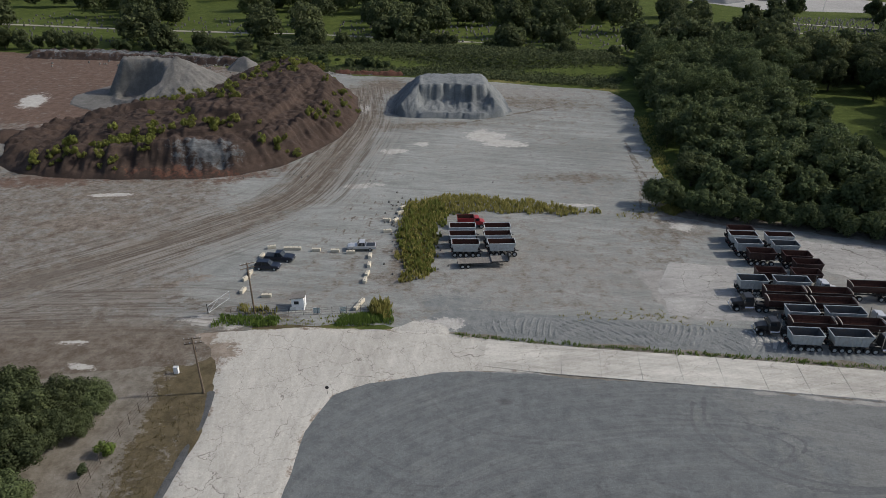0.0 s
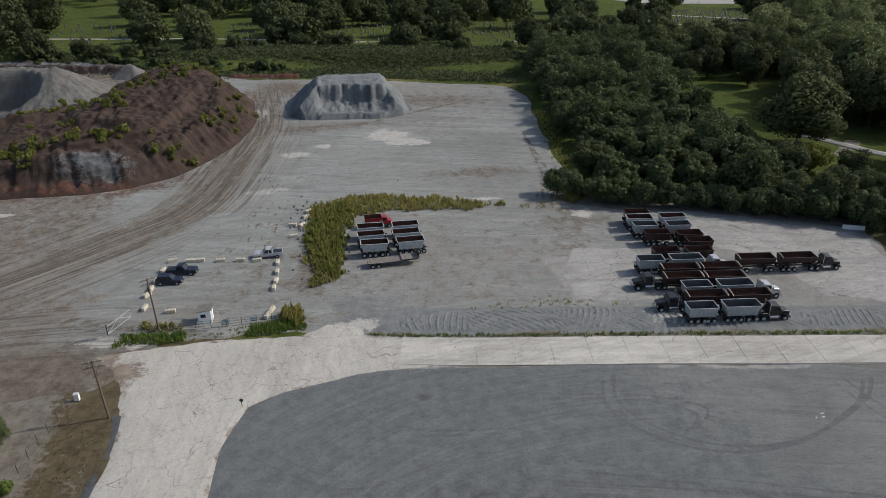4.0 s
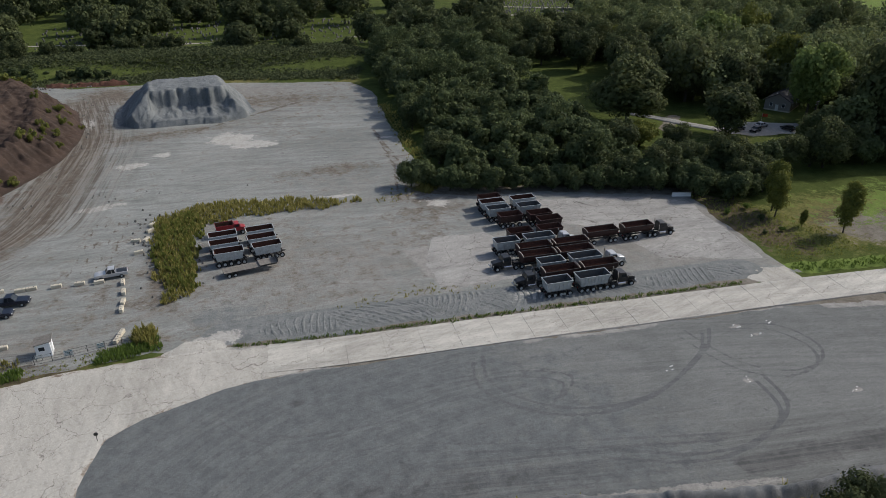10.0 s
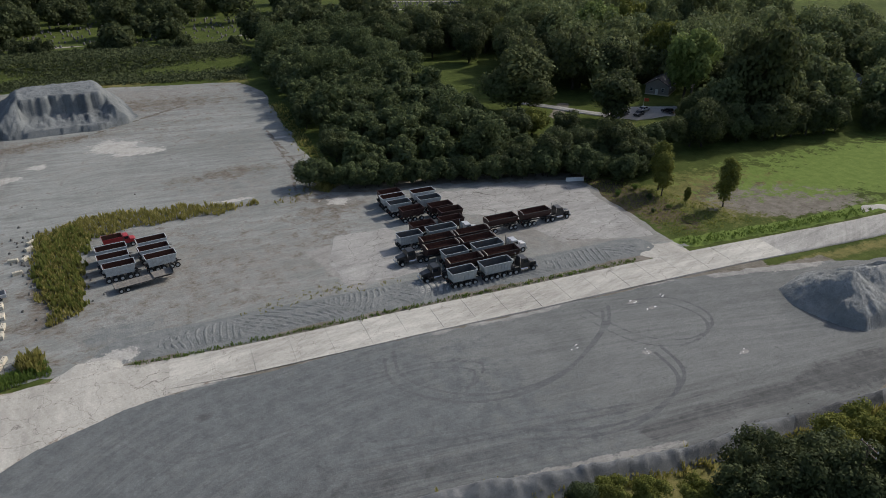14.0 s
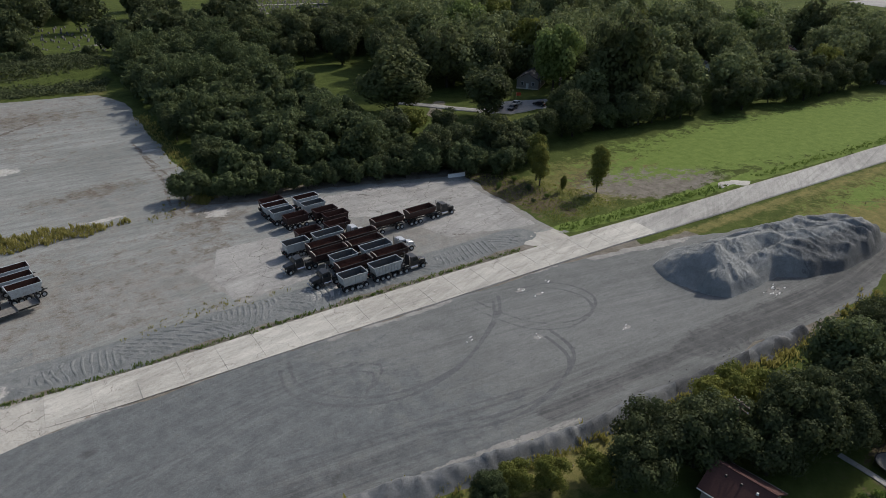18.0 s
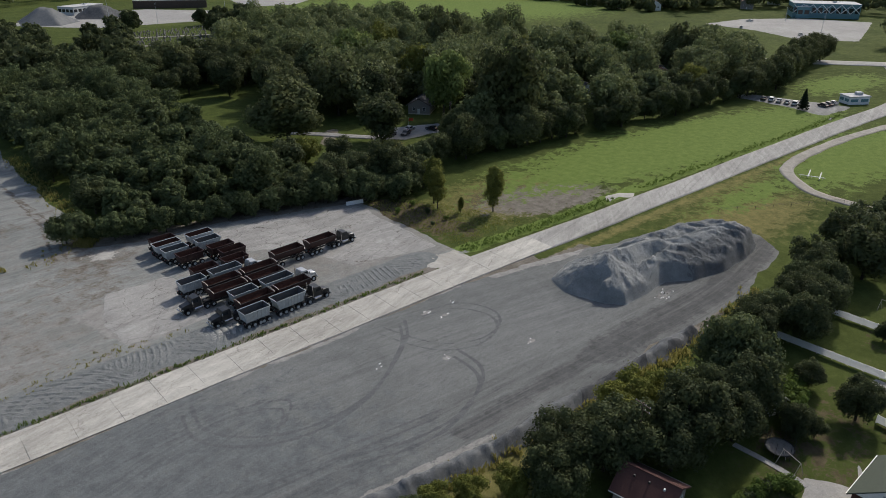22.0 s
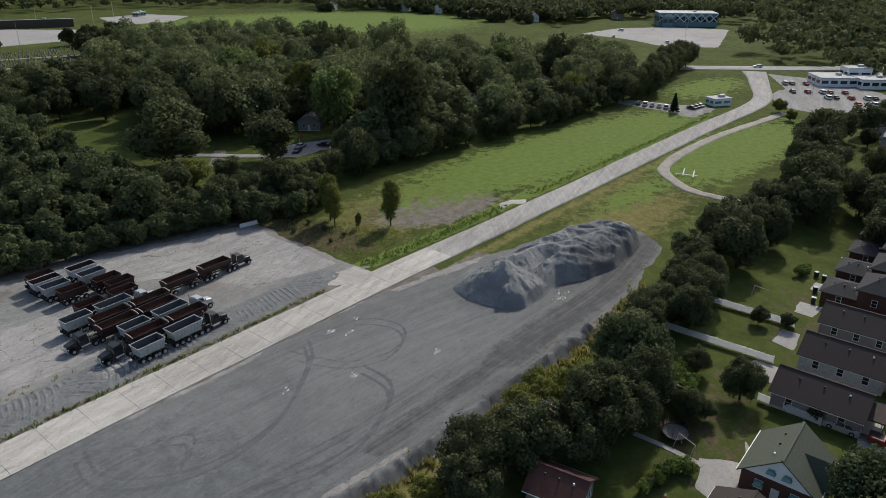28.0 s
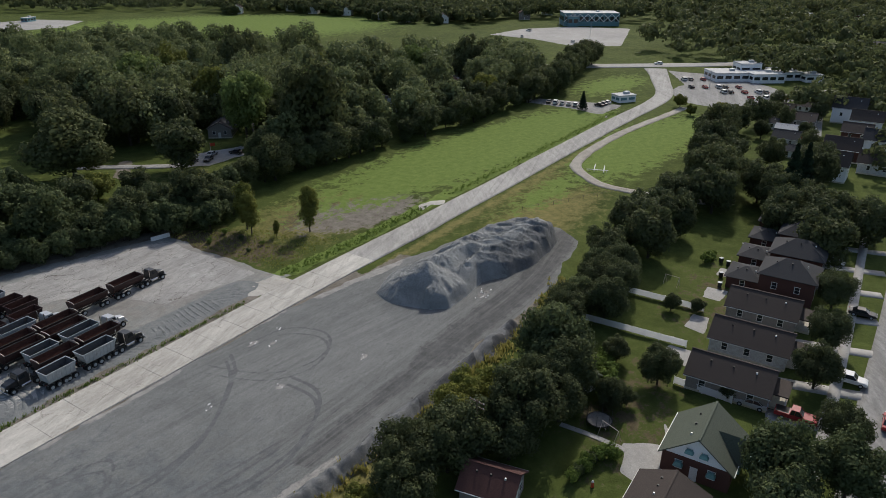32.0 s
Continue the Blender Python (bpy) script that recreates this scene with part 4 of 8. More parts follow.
# the grey layer paints shade on the dug south side and east end
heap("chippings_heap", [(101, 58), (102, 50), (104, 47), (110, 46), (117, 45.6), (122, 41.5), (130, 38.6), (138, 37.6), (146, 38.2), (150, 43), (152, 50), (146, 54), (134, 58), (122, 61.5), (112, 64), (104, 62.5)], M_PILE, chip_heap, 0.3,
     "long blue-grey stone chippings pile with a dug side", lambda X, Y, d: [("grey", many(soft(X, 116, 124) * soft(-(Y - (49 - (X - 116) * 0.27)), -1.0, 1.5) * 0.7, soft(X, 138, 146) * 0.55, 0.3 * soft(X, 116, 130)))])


def windrow(X, Y, d):
    return np.minimum(d * 1.05, 1.7 + 0.7 * bumps(X, Y, 5, 89, 3)) + (0.3 * bumps(X, Y, 1.8, 91, 3) + 0.35 * rills(X, Y, d, 2.2, 92)) * soft(d, 0, 1)


heap("chippings_windrow", [(24, 53), (36, 50), (48, 46), (60, 42.3), (77, 40), (90, 37.5), (104, 35), (103, 32.5), (90, 34.5), (76, 37), (60, 39.3), (46, 42.5), (34, 46), (24, 49)], M_CHIP, windrow, 0.4, "low dark ridge of loose chippings",
     lambda X, Y, d: [("grey", soft(bumps(X, Y, 7, 93, 3), -0.1, 0.3))])
heap("quarry_bank", [(-145, 196), (-132, 201), (-121, 204), (-118, 198), (-124, 190), (-140, 186), (-160, 190)], M_SOIL, lambda X, Y, d: np.minimum(d * 0.8, 4 + bumps(X, Y, 7, 95, 3)), 0.9, "low brown spoil bank", lambda X, Y, d: [("grey", 0.3 + 0 * X), ("rust", 0 * X)])
heap("pale_fines_heap", [(-140, 178), (-120, 176), (-112, 182), (-118, 190), (-134, 192)], M_STONE2, lambda X, Y, d: np.minimum(d * 0.6, 3.5) + 0.2 * bumps(X, Y, 3, 97, 2), 0.9, "small pale heap of fines")
heap("rubble_bank", [(-190, 322), (-150, 318), (-110, 310), (-86, 304), (-80, 309), (-100, 322), (-150, 332), (-190, 334)], M_SOIL, lambda X, Y, d: np.minimum(d * 1.1, 2.6) + 0.55 * bumps(X, Y, 1.6, 99, 3) * soft(d, 0, 2), 0.5, "rough brown and grey rubble bank along the pit edge", lambda X, Y, d: [("grey", 0.42 + 0.2 * soft(d, 3, 6)), ("rust", 0.2 + 0 * X)])
heap("grey_block_heap", [(-90, 296), (-80, 293), (-76, 300), (-82, 306), (-92, 304)], M_STONE2, lambda X, Y, d: np.minimum(d * 1.0, 5.5) + 0.4 * bumps(X, Y, 3, 101, 2), 0.8, "steep pale grey heap by the pit edge")
heap("brick_rubble", [(-79, 290), (-70, 287), (-64, 291), (-68, 297), (-77, 297)], M_SOIL, lambda X, Y, d: np.minimum(d * 0.7, 2.4) + 0.8 * bumps(X, Y, 2.0, 103, 2), 0.5, "heap of broken red brick", lambda X, Y, d: [("grey", 0 * X), ("rust", 0.8 + 0 * X)])
heap("red_rubble_row", [(-45, 292), (-30, 289), (-16, 288), (-16, 291), (-30, 293), (-45, 296)], M_SOIL, lambda X, Y, d: np.minimum(d * 0.8, 1.6) + 0.7 * bumps(X, Y, 2.0, 105, 2), 0.5, "row of broken red rubble at the foot of the bank", lambda X, Y, d: [("grey", 0 * X), ("rust", 0.7 + 0 * X)])

# ---- trees ----
def leaf_cloud(points, normals, size, seed, droop=0.34):
    """One small folded leaf clump at each point."""
    r = np.random.default_rng(seed)
    n = len(points)
    nrm = normals + r.normal(0, droop, (n, 3))
    nrm /= np.linalg.norm(nrm, axis=1)[:, None]
    ref = r.normal(0, 1, (n, 3))
    u = np.cross(nrm, ref)
    u /= np.linalg.norm(u, axis=1)[:, None]
    v = np.cross(nrm, u)
    a = size * r.uniform(0.55, 1.35, (n, 1))
    b = a * r.uniform(0.5, 0.9, (n, 1))
    bend = nrm * a * 0.35
    co = np.stack([points - u * a, points - v * b + bend, points + u * a * r.uniform(0.7, 1.1, (n, 1)), points + v * b + bend], 1).reshape(-1, 3)
    return co, np.arange(n * 4).reshape(n, 4)


def crown_points(r, n, center, radii, lobes, lobe_r, flat=0.0):
    """Leaf places on the outsides of a bunch of lobes that make up one crown."""
    lobes, lobe_r = int(lobes * 1.6), lobe_r * 0.78
    dirs = r.normal(0, 1, (lobes, 3))
    dirs /= np.linalg.norm(dirs, axis=1)[:, None]
    dirs[:, 2] = dirs[:, 2] * 0.82 + 0.12
    cen = np.array(center) + dirs * np.array(radii) * r.uniform(0.42, 0.9, (lobes, 1))
    rad = lobe_r * np.mean(radii) * r.uniform(0.55, 1.4, lobes)
    which = r.choice(lobes, n * 2, p=rad**2 / (rad**2).sum())
    d = r.normal(0, 1, (n * 2, 3))
    d[:, 2] += 0.35
    d /= np.linalg.norm(d, axis=1)[:, None]
    p = cen[which] + d * rad[which][:, None] * r.uniform(0.6, 1.18, (n * 2, 1)) + r.normal(0, 0.03 * np.mean(radii), (n * 2, 3))
    gap = np.linalg.norm(p[:, None] - cen[None], axis=2) / rad[None]
    gap[np.arange(n * 2), which] = 9
    ok = (gap.min(1) > 0.55)
    p, d = p[ok][:n], d[ok][:n]
    return p, d, cen


def tree(name, seed, high, wide, stem, n, leaf, mat, label, category="tree", lobes=16, lobe_r=0.42, stem_r=0.22, bare=0.0):
    """A tree with tapered trunk, limbs and a ragged crown of leaf clumps."""
    r = np.random.default_rng(seed)
    root = empty(name)
    mid = (0.0, 0.0, stem + (high - stem) * 0.46)
    p, d, cen = crown_points(r, n, mid, (wide, wide, (high - stem) * 0.5), lobes, lobe_r)
    keep = p[:, 2] > 0.15
    co, quads = leaf_cloud(p[keep], d[keep], leaf, seed + 1)
    me = fast_mesh("crown", co, quads)
    me.materials.append(mat)
    crown = new("crown", me)
    crown.parent = root
    bm = BM()
    lean = r.normal(0, 0.25, 2)
    top = Vector((lean[0], lean[1], mid[2] + (high - stem) * 0.2))
    tube(bm, (0, 0, -0.3), top * 0.45, stem_r * 1.25, stem_r * 0.85, 7)
    tube(bm, top * 0.45, top, stem_r * 0.85, stem_r * 0.3, 6)
    for c in cen[:9]:
        s = r.uniform(0.3, 0.75)
        tube(bm, top * s, Vector(c) * 0.75 + top * s * 0.25, stem_r * 0.5 * (1.1 - s * 0.6), stem_r * 0.08, 4, False)
    part("trunk", bm, M_BARK, root)
    return tagged(root, label, category)


def conifer(name, seed, high, wide, n, leaf, mat, label):
    r = np.random.default_rng(seed)
    root = empty(name)
    h = r.random(n) ** 0.8
    rad = wide * (1 - h) ** 0.85 * (0.75 + 0.3 * np.sin(h * 46 + r.random(n))) * r.uniform(0.75, 1.05, n)
    a = r.uniform(0, 2 * np.pi, n)
    p = np.stack([np.cos(a) * rad, np.sin(a) * rad, 0.6 + h * (high - 0.6)], 1)
    d = np.stack([np.cos(a), np.sin(a), np.full(n, 0.6)], 1)
    co, quads = leaf_cloud(p, d / np.linalg.norm(d, axis=1)[:, None], leaf, seed + 1)
    me = fast_mesh("crown", co, quads)
    me.materials.append(mat)
    crown = new("crown", me)
    crown.parent = root
    part("trunk", tube(BM(), (0, 0, -0.3), (0, 0, high * 0.9), 0.2, 0.04, 6), M_BARK, root)
    return tagged(root, label, "tree")


HOLD = []


def kinds_of(*protos):
    HOLD.extend(protos)
    return list(protos)


def plant(protos, x, y, s=1.0, tall=1.0, z=0.0, group=""):
    ob = copy_thing(protos[int(rng.integers(len(protos)))], Matrix.LocRotScale((x, y, z), Euler((0, 0, float(rng.uniform(0, 6.28)))), (s, s, s * tall)))
    if group:
        ob["group"] = group
    return ob


def scatter(poly, gap, seed, jitter=0.42, row=True):
    """Uneven places at about that distance inside an outline."""
    r = np.random.default_rng(seed)
    P = np.array(poly, float)
    out = []
    for j, y in enumerate(np.arange(P[:, 1].min(), P[:, 1].max(), gap * 0.87)):
        for x in np.arange(P[:, 0].min() + (j % 2) * gap / 2, P[:, 0].max(), gap):
            q = np.array([x, y]) + r.normal(0, jitter * gap * 0.5, 2)
            if inside(np.array([q[0]]), np.array([q[1]]), poly)[0]:
                out.append(q)
    return out


T_OAK = kinds_of(*[tree("tree", 10 + i, 15, 6.4, 0.2, 7600, 0.37, L_OAK, "large dark green broadleaf tree with a rounded crown", lobes=34 + i, lobe_r=0.33, stem_r=0.3) for i in range(3)])
T_DARK = kinds_of(*[tree("tree", 20 + i, 14, 5.4, 0.1, 6600, 0.36, L_DARK, "dark dense broadleaf tree", lobes=30, lobe_r=0.34, stem_r=0.28) for i in range(2)])
T_SCRUB = kinds_of(*[tree("tree", 30 + i, 9.5, 4.0, 0.1, 4200, 0.33, L_SCRUB, "young bright green woodland tree", lobes=24, lobe_r=0.36, stem_r=0.16) for i in range(3)])
T_GOLD = kinds_of(*[tree("tree", 40 + i, 12, 5.4, 0.1, 6400, 0.34, L_GOLD, "broadleaf tree with yellowing olive leaves", lobes=30, lobe_r=0.34, stem_r=0.25) for i in range(2)])
T_NEAR = kinds_of(*[tree("tree", 50 + i, 10.5, 4.6, 0.2, 13000, 0.2, m, lab, lobes=40, lobe_r=0.3, stem_r=0.22) for i, (m, lab) in enumerate(((L_DARK, "dark green broadleaf tree at the lot's edge"), (L_SCRUB, "bright green broadleaf tree at the lot's edge"), (L_DARK, "very dark broadleaf tree at the lot's edge")))])
T_AMBER = kinds_of(tree("tree", 54, 9.0, 4.8, 0.3, 11000, 0.21, L_GOLD, "yellow-green broadleaf tree at the lot's edge", lobes=38, lobe_r=0.3, stem_r=0.2))
T_BUSH = kinds_of(*[tree("bush", 60 + i, 3.2, 1.9, 0.1, 1100, 0.22, m, lab, "bush", 10, 0.5, 0.06) for i, (m, lab) in enumerate(((L_SCRUB, "low dense rounded green bush"), (L_WEED, "low light green leafy bush")))])
T_SHRUB = kinds_of(*[tree("shrub", 66 + i, 2.6, 1.5, 0.1, 420, 0.22, L_SHRUB, "sparse yellow-green shrub on the spoil", "shrub", 7, 0.4, 0.05) for i in range(2)])
T_SPRUCE = kinds_of(conifer("conifer", 70, 9, 2.6, 3200, 0.32, L_SPRUCE, "dark blue-green conical spruce tree"))
T_TALLFIR = kinds_of(conifer("conifer", 72, 17, 3.8, 4200, 0.45, L_SPRUCE, "tall dark green conifer tree"))
T_LIME = kinds_of(tree("tree", 46, 14, 5.2, 0.1, 7000, 0.34, L_LIME, "bright green lofty broadleaf tree among the houses", lobes=28, lobe_r=0.34, stem_r=0.26))
T_POPLAR = kinds_of(tree("tree", 75, 13, 1.7, 0.0, 5200, 0.22, L_GOLD, "slim upright yellow-green tree", lobes=26, lobe_r=0.36, stem_r=0.14))


def crown_kind(seed, high, wide, stem, n, lobes):
    r = np.random.default_rng(seed)
    p, d, _ = crown_points(r, n, (0, 0, stem + (high - stem) * 0.46), (wide, wide, (high - stem) * 0.5), lobes, 0.34)
    return p[p[:, 2] > 0.1], d[p[:, 2] > 0.1]


C_SCRUB = [crown_kind(80 + i, 9.5, 4.0, 0.2, 2100, 18) for i in range(5)]
C_BIG = [crown_kind(90 + i, 15, 6.4, 0.6, 2600, 24) for i in range(5)]


def bulk(name, crowns, places, mat, leaf, label, seed):
    """Trees in the depth of a wood, too many to count, in one mesh; a tint for each tree."""
    r = np.random.default_rng(seed)
    P, D, T = [], [], []
    for x, y, s, tall in places:
        p, d = crowns[int(r.integers(len(crowns)))]
        a = r.uniform(0, 6.28)
        rot = np.array([[math.cos(a), -math.sin(a), 0], [math.sin(a), math.cos(a), 0], [0, 0, 1]])
        P.append(p @ rot.T * (s, s, s * tall) + (x, y, 0))
        D.append(d @ rot.T)
        T.append(np.full(len(p) * 4, r.random() ** 1.4))
    co, quads = leaf_cloud(np.concatenate(P), np.concatenate(D), leaf, seed + 1)
    me = fast_mesh(name, co, quads)
    me.attributes.new("tint", "FLOAT", "POINT").data.foreach_set("value", np.concatenate(T).astype(np.float32))
    me.materials.append(mat)
    return tagged(new(name, me), label, "trees", "", "stuff")


WOOD = [(73, 262), (69, 222), (63.5, 190), (60, 165), (55, 152), (63, 142.5), (86, 135), (103, 127), (109, 143), (111, 158), (112, 174), (114, 196), (118, 226), (122, 252), (132, 272), (150, 292), (140, 318), (90, 312), (78, 284)]
inner = []
for x, y in scatter(WOOD, 6.8, 1):
    deep = float(depth(np.array([x]), np.array([y]), WOOD)[0])
    low = 1.25 if y > 222 else 0.8 if x > 96 + (y - 140) * 0.12 else 1.0
    s, t = (rng.uniform(0.75, 1.1) if rng.random() < 0.75 else rng.uniform(1.2, 1.5)), rng.uniform(0.75, 1.2)
    if deep < 4.0 and x < 112 and y < 200:
        plant(T_SCRUB if rng.random() < 0.75 else T_DARK, x, y, s * 0.9 * low, t * 0.9, group="trees of the scrub wood")
    else:
        inner.append((x, y, s * low, t))
edge_, _ = along([(49, 150), (56, 144.5), (64, 141), (75, 137.5), (86, 134), (97, 129), (106, 124.5)], 3.4)
for x, y in edge_:
    plant(T_SCRUB, x + rng.normal(0, 0.6), y + rng.normal(0.4, 0.7), rng.uniform(0.45, 0.8), group="trees of the scrub wood")
bulk("scrub_wood", C_SCRUB, inner, L_SCRUB, 0.4, "dense young green scrub wood", 201)
BELT = [(104, 127.5), (111, 117), (121, 112.5), (131, 112), (136, 119), (128, 128), (113, 134), (104, 134)]
for x, y in scatter(BELT, 4.8, 2):
    plant(T_SCRUB if rng.random() < 0.55 else T_DARK[:1], x, y, rng.uniform(0.6, 0.9), rng.uniform(0.75, 1.0), group="trees of the hedge belt")
for x, y, s, tall, k in ((130, 178, 1.75, 0.78, T_OAK), (119, 156, 0.85, 0.8, T_GOLD), (127, 150.5, 0.72, 0.75, T_DARK), (118, 145, 0.7, 0.9, T_SCRUB), (114, 140, 0.8, 1.0, T_SCRUB), (122, 138, 0.75, 1.0, T_SCRUB), (149, 156, 1.45, 0.85, T_DARK), (184, 160, 1.5, 1.3, T_LIME), (181, 129, 1.7, 1.3, T_OAK), (196, 152, 1.2, 1.0, T_DARK), (200, 139, 1.2, 1.0, T_OAK),
                         (105, 150, 0.6, 1.0, T_SCRUB), (107, 163, 0.7, 1.0, T_SCRUB), (109, 172, 0.75, 1.0, T_SCRUB), (108, 183, 0.8, 1.0, T_SCRUB), (160, 134, 0.85, 1.0, T_OAK), (167, 138, 0.8, 1.0, T_DARK), (155, 249, 1.2, 1.05, T_DARK), (178, 224, 1.4, 1.0, T_OAK), (146, 264, 1.0, 1.0, T_DARK), (172, 263, 1.2, 1.0, T_OAK),
                         (165, 282, 1.1, 1.0, T_DARK), (184, 243, 1.3, 1.0, T_OAK), (163, 192, 1.5, 1.0, T_OAK), (174, 206, 1.5, 1.0, T_OAK), (158, 300, 1.2, 1.0, T_OAK), (174, 182, 1.4, 1.0, T_DARK), (152, 206, 1.3, 1.0, T_OAK), (158, 220, 1.4, 1.0, T_DARK), (167, 235, 1.3, 1.0, T_OAK), (147, 196, 1.2, 1.0, T_DARK), (232, 160, 1.4, 1.2, T_LIME), (262, 180, 1.4, 1.3, T_GOLD), (205, 190, 1.5, 1.3, T_GOLD), (246, 215, 1.6, 1.3, T_OAK), (290, 150, 1.4, 1.2, T_LIME), (222, 230, 1.6, 1.35, T_GOLD), (310, 130, 1.4, 1.2, T_OAK), (200, 225, 1.5, 1.3, T_LIME)):
    plant(k, x, y, s, tall)
plant(T_POPLAR, 124.5, 92.5, 1.0)
plant(T_POPLAR, 117.5, 104, 0.95)
plant(T_POPLAR, 119.5, 107, 1.05)
plant(T_POPLAR, 119, 98, 0.35)
plant(T_SPRUCE, 283, 68.5, 0.85)
for x, y in scatter([(115, 100), (118, 92), (108, 92), (106, 104), (110, 118), (118, 112)], 7.0, 3):
    plant(T_BUSH, x, y, rng.uniform(0.25, 0.5), group="bushes of the rough corner")
def before_home(x, y, deep=26.0, wide=6.5):
    """Open ground on the field side of a house."""
    for a, b in ((213, 156), (238, 137), (286, 127), (188, 174)):
        r = math.hypot(a, b)
        u, v = -((x - a) * a + (y - b) * b) / r, ((x - a) * b - (y - b) * a) / r
        if -5 < u < deep and abs(v) < wide:
            return True
    return False


# the hedgerow of trees along the green field
hedge, _ = along([(138, 124), (156, 121), (176, 114), (197, 110.5), (226, 103), (258, 96), (287, 89)], 5.6)
for x, y in hedge:
    plant(T_DARK if rng.random() < 0.45 else (T_OAK if rng.random() < 0.6 else T_SCRUB), x + rng.normal(0, 1), y + 3.5 + rng.normal(0, 1.4), rng.uniform(0.6, 0.95) * (0.6 if before_home(x, y + 3.5, 45) else 1.0), group="trees of the field hedgerow")
rear, _ = along([(290, 92), (320, 92), (350, 94), (380, 95), (405, 95)], 7.5)
for x, y in rear:
    plant(T_OAK, x + rng.normal(0, 2), y + rng.normal(0, 3), rng.uniform(0.75, 1.05), group="trees of the field hedgerow")
behind = []
for x, y in scatter([(166, 130), (200, 121), (240, 113), (268, 104), (262, 112), (240, 128), (212, 146), (190, 152), (182, 142), (172, 136)], 8.0, 14):
    if min(math.hypot(x - a, y - b) for a, b in ((237, 136), (213, 152), (243, 140))) > 7 and not before_home(x, y):
        behind.append((x, y, rng.uniform(0.75, 1.2), rng.uniform(0.85, 1.1)))
# the great wood: its nearer trees one by one
GREAT = [(160, 186), (172, 174), (190, 164), (212, 146), (240, 128), (262, 110), (290, 99), (340, 99), (400, 106), (372, 150), (338, 205), (322, 270), (330, 350), (300, 400), (262, 402), (232, 380), (205, 345), (185, 300), (180, 262), (176, 225)]
NEARWOOD = [(160, 186), (172, 174), (190, 164), (212, 146), (240, 128), (262, 110), (290, 99), (340, 99), (360, 125), (300, 160), (250, 200), (215, 245), (205, 300), (185, 300), (180, 262), (176, 225)]
HOMES = [(213, 152), (237, 136), (285, 127), (192, 152), (188, 174), (206, 158), (243, 140), (291, 131)]
inner = list(behind)
for x, y in scatter(NEARWOOD, 12.0, 4):
    if min(math.hypot(x - a, y - b) for a, b in HOMES) > 8.0 and not before_home(x, y):
        if float(depth(np.array([x]), np.array([y]), GREAT)[0]) < 4.5 and x < 290:
            plant(T_OAK if rng.random() < 0.6 else (T_DARK if rng.random() < 0.6 else T_GOLD), x, y, rng.uniform(0.85, 1.22), rng.uniform(0.85, 1.1), group="trees of the great wood")
        else:
            inner.append((x, y, rng.uniform(0.6, 1.0) if rng.random() < 0.3 else rng.uniform(1.1, 1.65), rng.uniform(0.75, 1.15)))
inner += [(x, y, rng.uniform(0.6, 1.5), rng.uniform(0.7, 1.2)) for x, y in scatter([(215, 250), (250, 205), (300, 165), (362, 130), (338, 205), (322, 270), (330, 350), (300, 400), (262, 402), (232, 380), (208, 320)], 12.5, 21)]
bulk("great_wood", C_BIG, inner, L_WOOD, 0.58, "dense dark broadleaf wood", 211)
# the belt between the lot and the back gardens
edge, _ = along([(43, 43), (54, 38), (62, 34.5), (72, 30.5), (82, 29), (94, 28.5), (106, 28), (118, 29.5), (131, 29), (145, 26.5), (158, 24.5), (170, 22), (184, 20), (200, 17.5), (220, 18), (240, 19)], 4.9)
for i, (x, y) in enumerate(edge):
    if x < 112:
        continue
    plant([T_NEAR[int(rng.integers(3))]] if x < 135 else T_DARK + T_SCRUB, x + rng.normal(0, 0.8), y - (4.6 if x < 135 else 3.0) + rng.normal(0, 0.9), rng.uniform(0.65, 0.95), group="trees at the lot's edge")
    if i % 3 == 0:
        plant([T_NEAR[2]] if x < 135 else T_DARK, x + rng.normal(0, 1), y - 7.6 + rng.normal(0, 1.0), rng.uniform(0.7, 1.0), group="trees at the lot's edge")
for x, y, s, k in ((91, 24.2, 1.3, T_NEAR[1]), (86, 20, 1.05, T_NEAR[2]), (80.5, 23, 1.0, T_NEAR[0]), (74, 23, 1.15, T_NEAR[2]), (77.5, 30.6, 0.8, T_AMBER[0]), (72.4, 31.6, 0.78, T_AMBER[0]), (82.6, 28, 0.6, T_AMBER[0]), (60, 32.4, 0.95, T_NEAR[0]), (64, 29, 1.0, T_NEAR[2]), (67, 27.6, 0.95, T_NEAR[0]),
                   (68.5, 32.4, 0.55, T_NEAR[2]), (53, 35, 0.5, T_AMBER[0]), (48, 37.5, 0.5, T_AMBER[0]), (44.5, 39.6, 0.5, T_AMBER[0]), (41, 40.6, 0.5, T_NEAR[1]), (55.5, 31, 0.85, T_NEAR[2]), (98, 25.6, 0.85, T_NEAR[2]), (104, 25.4, 0.85, T_NEAR[0]), (108.5, 26, 0.8, T_NEAR[0]), (80, 19, 0.85, T_NEAR[2]), (69.5, 22.6, 0.85, T_NEAR[2])):
    plant([k], x, y, s, group="trees at the lot's edge")
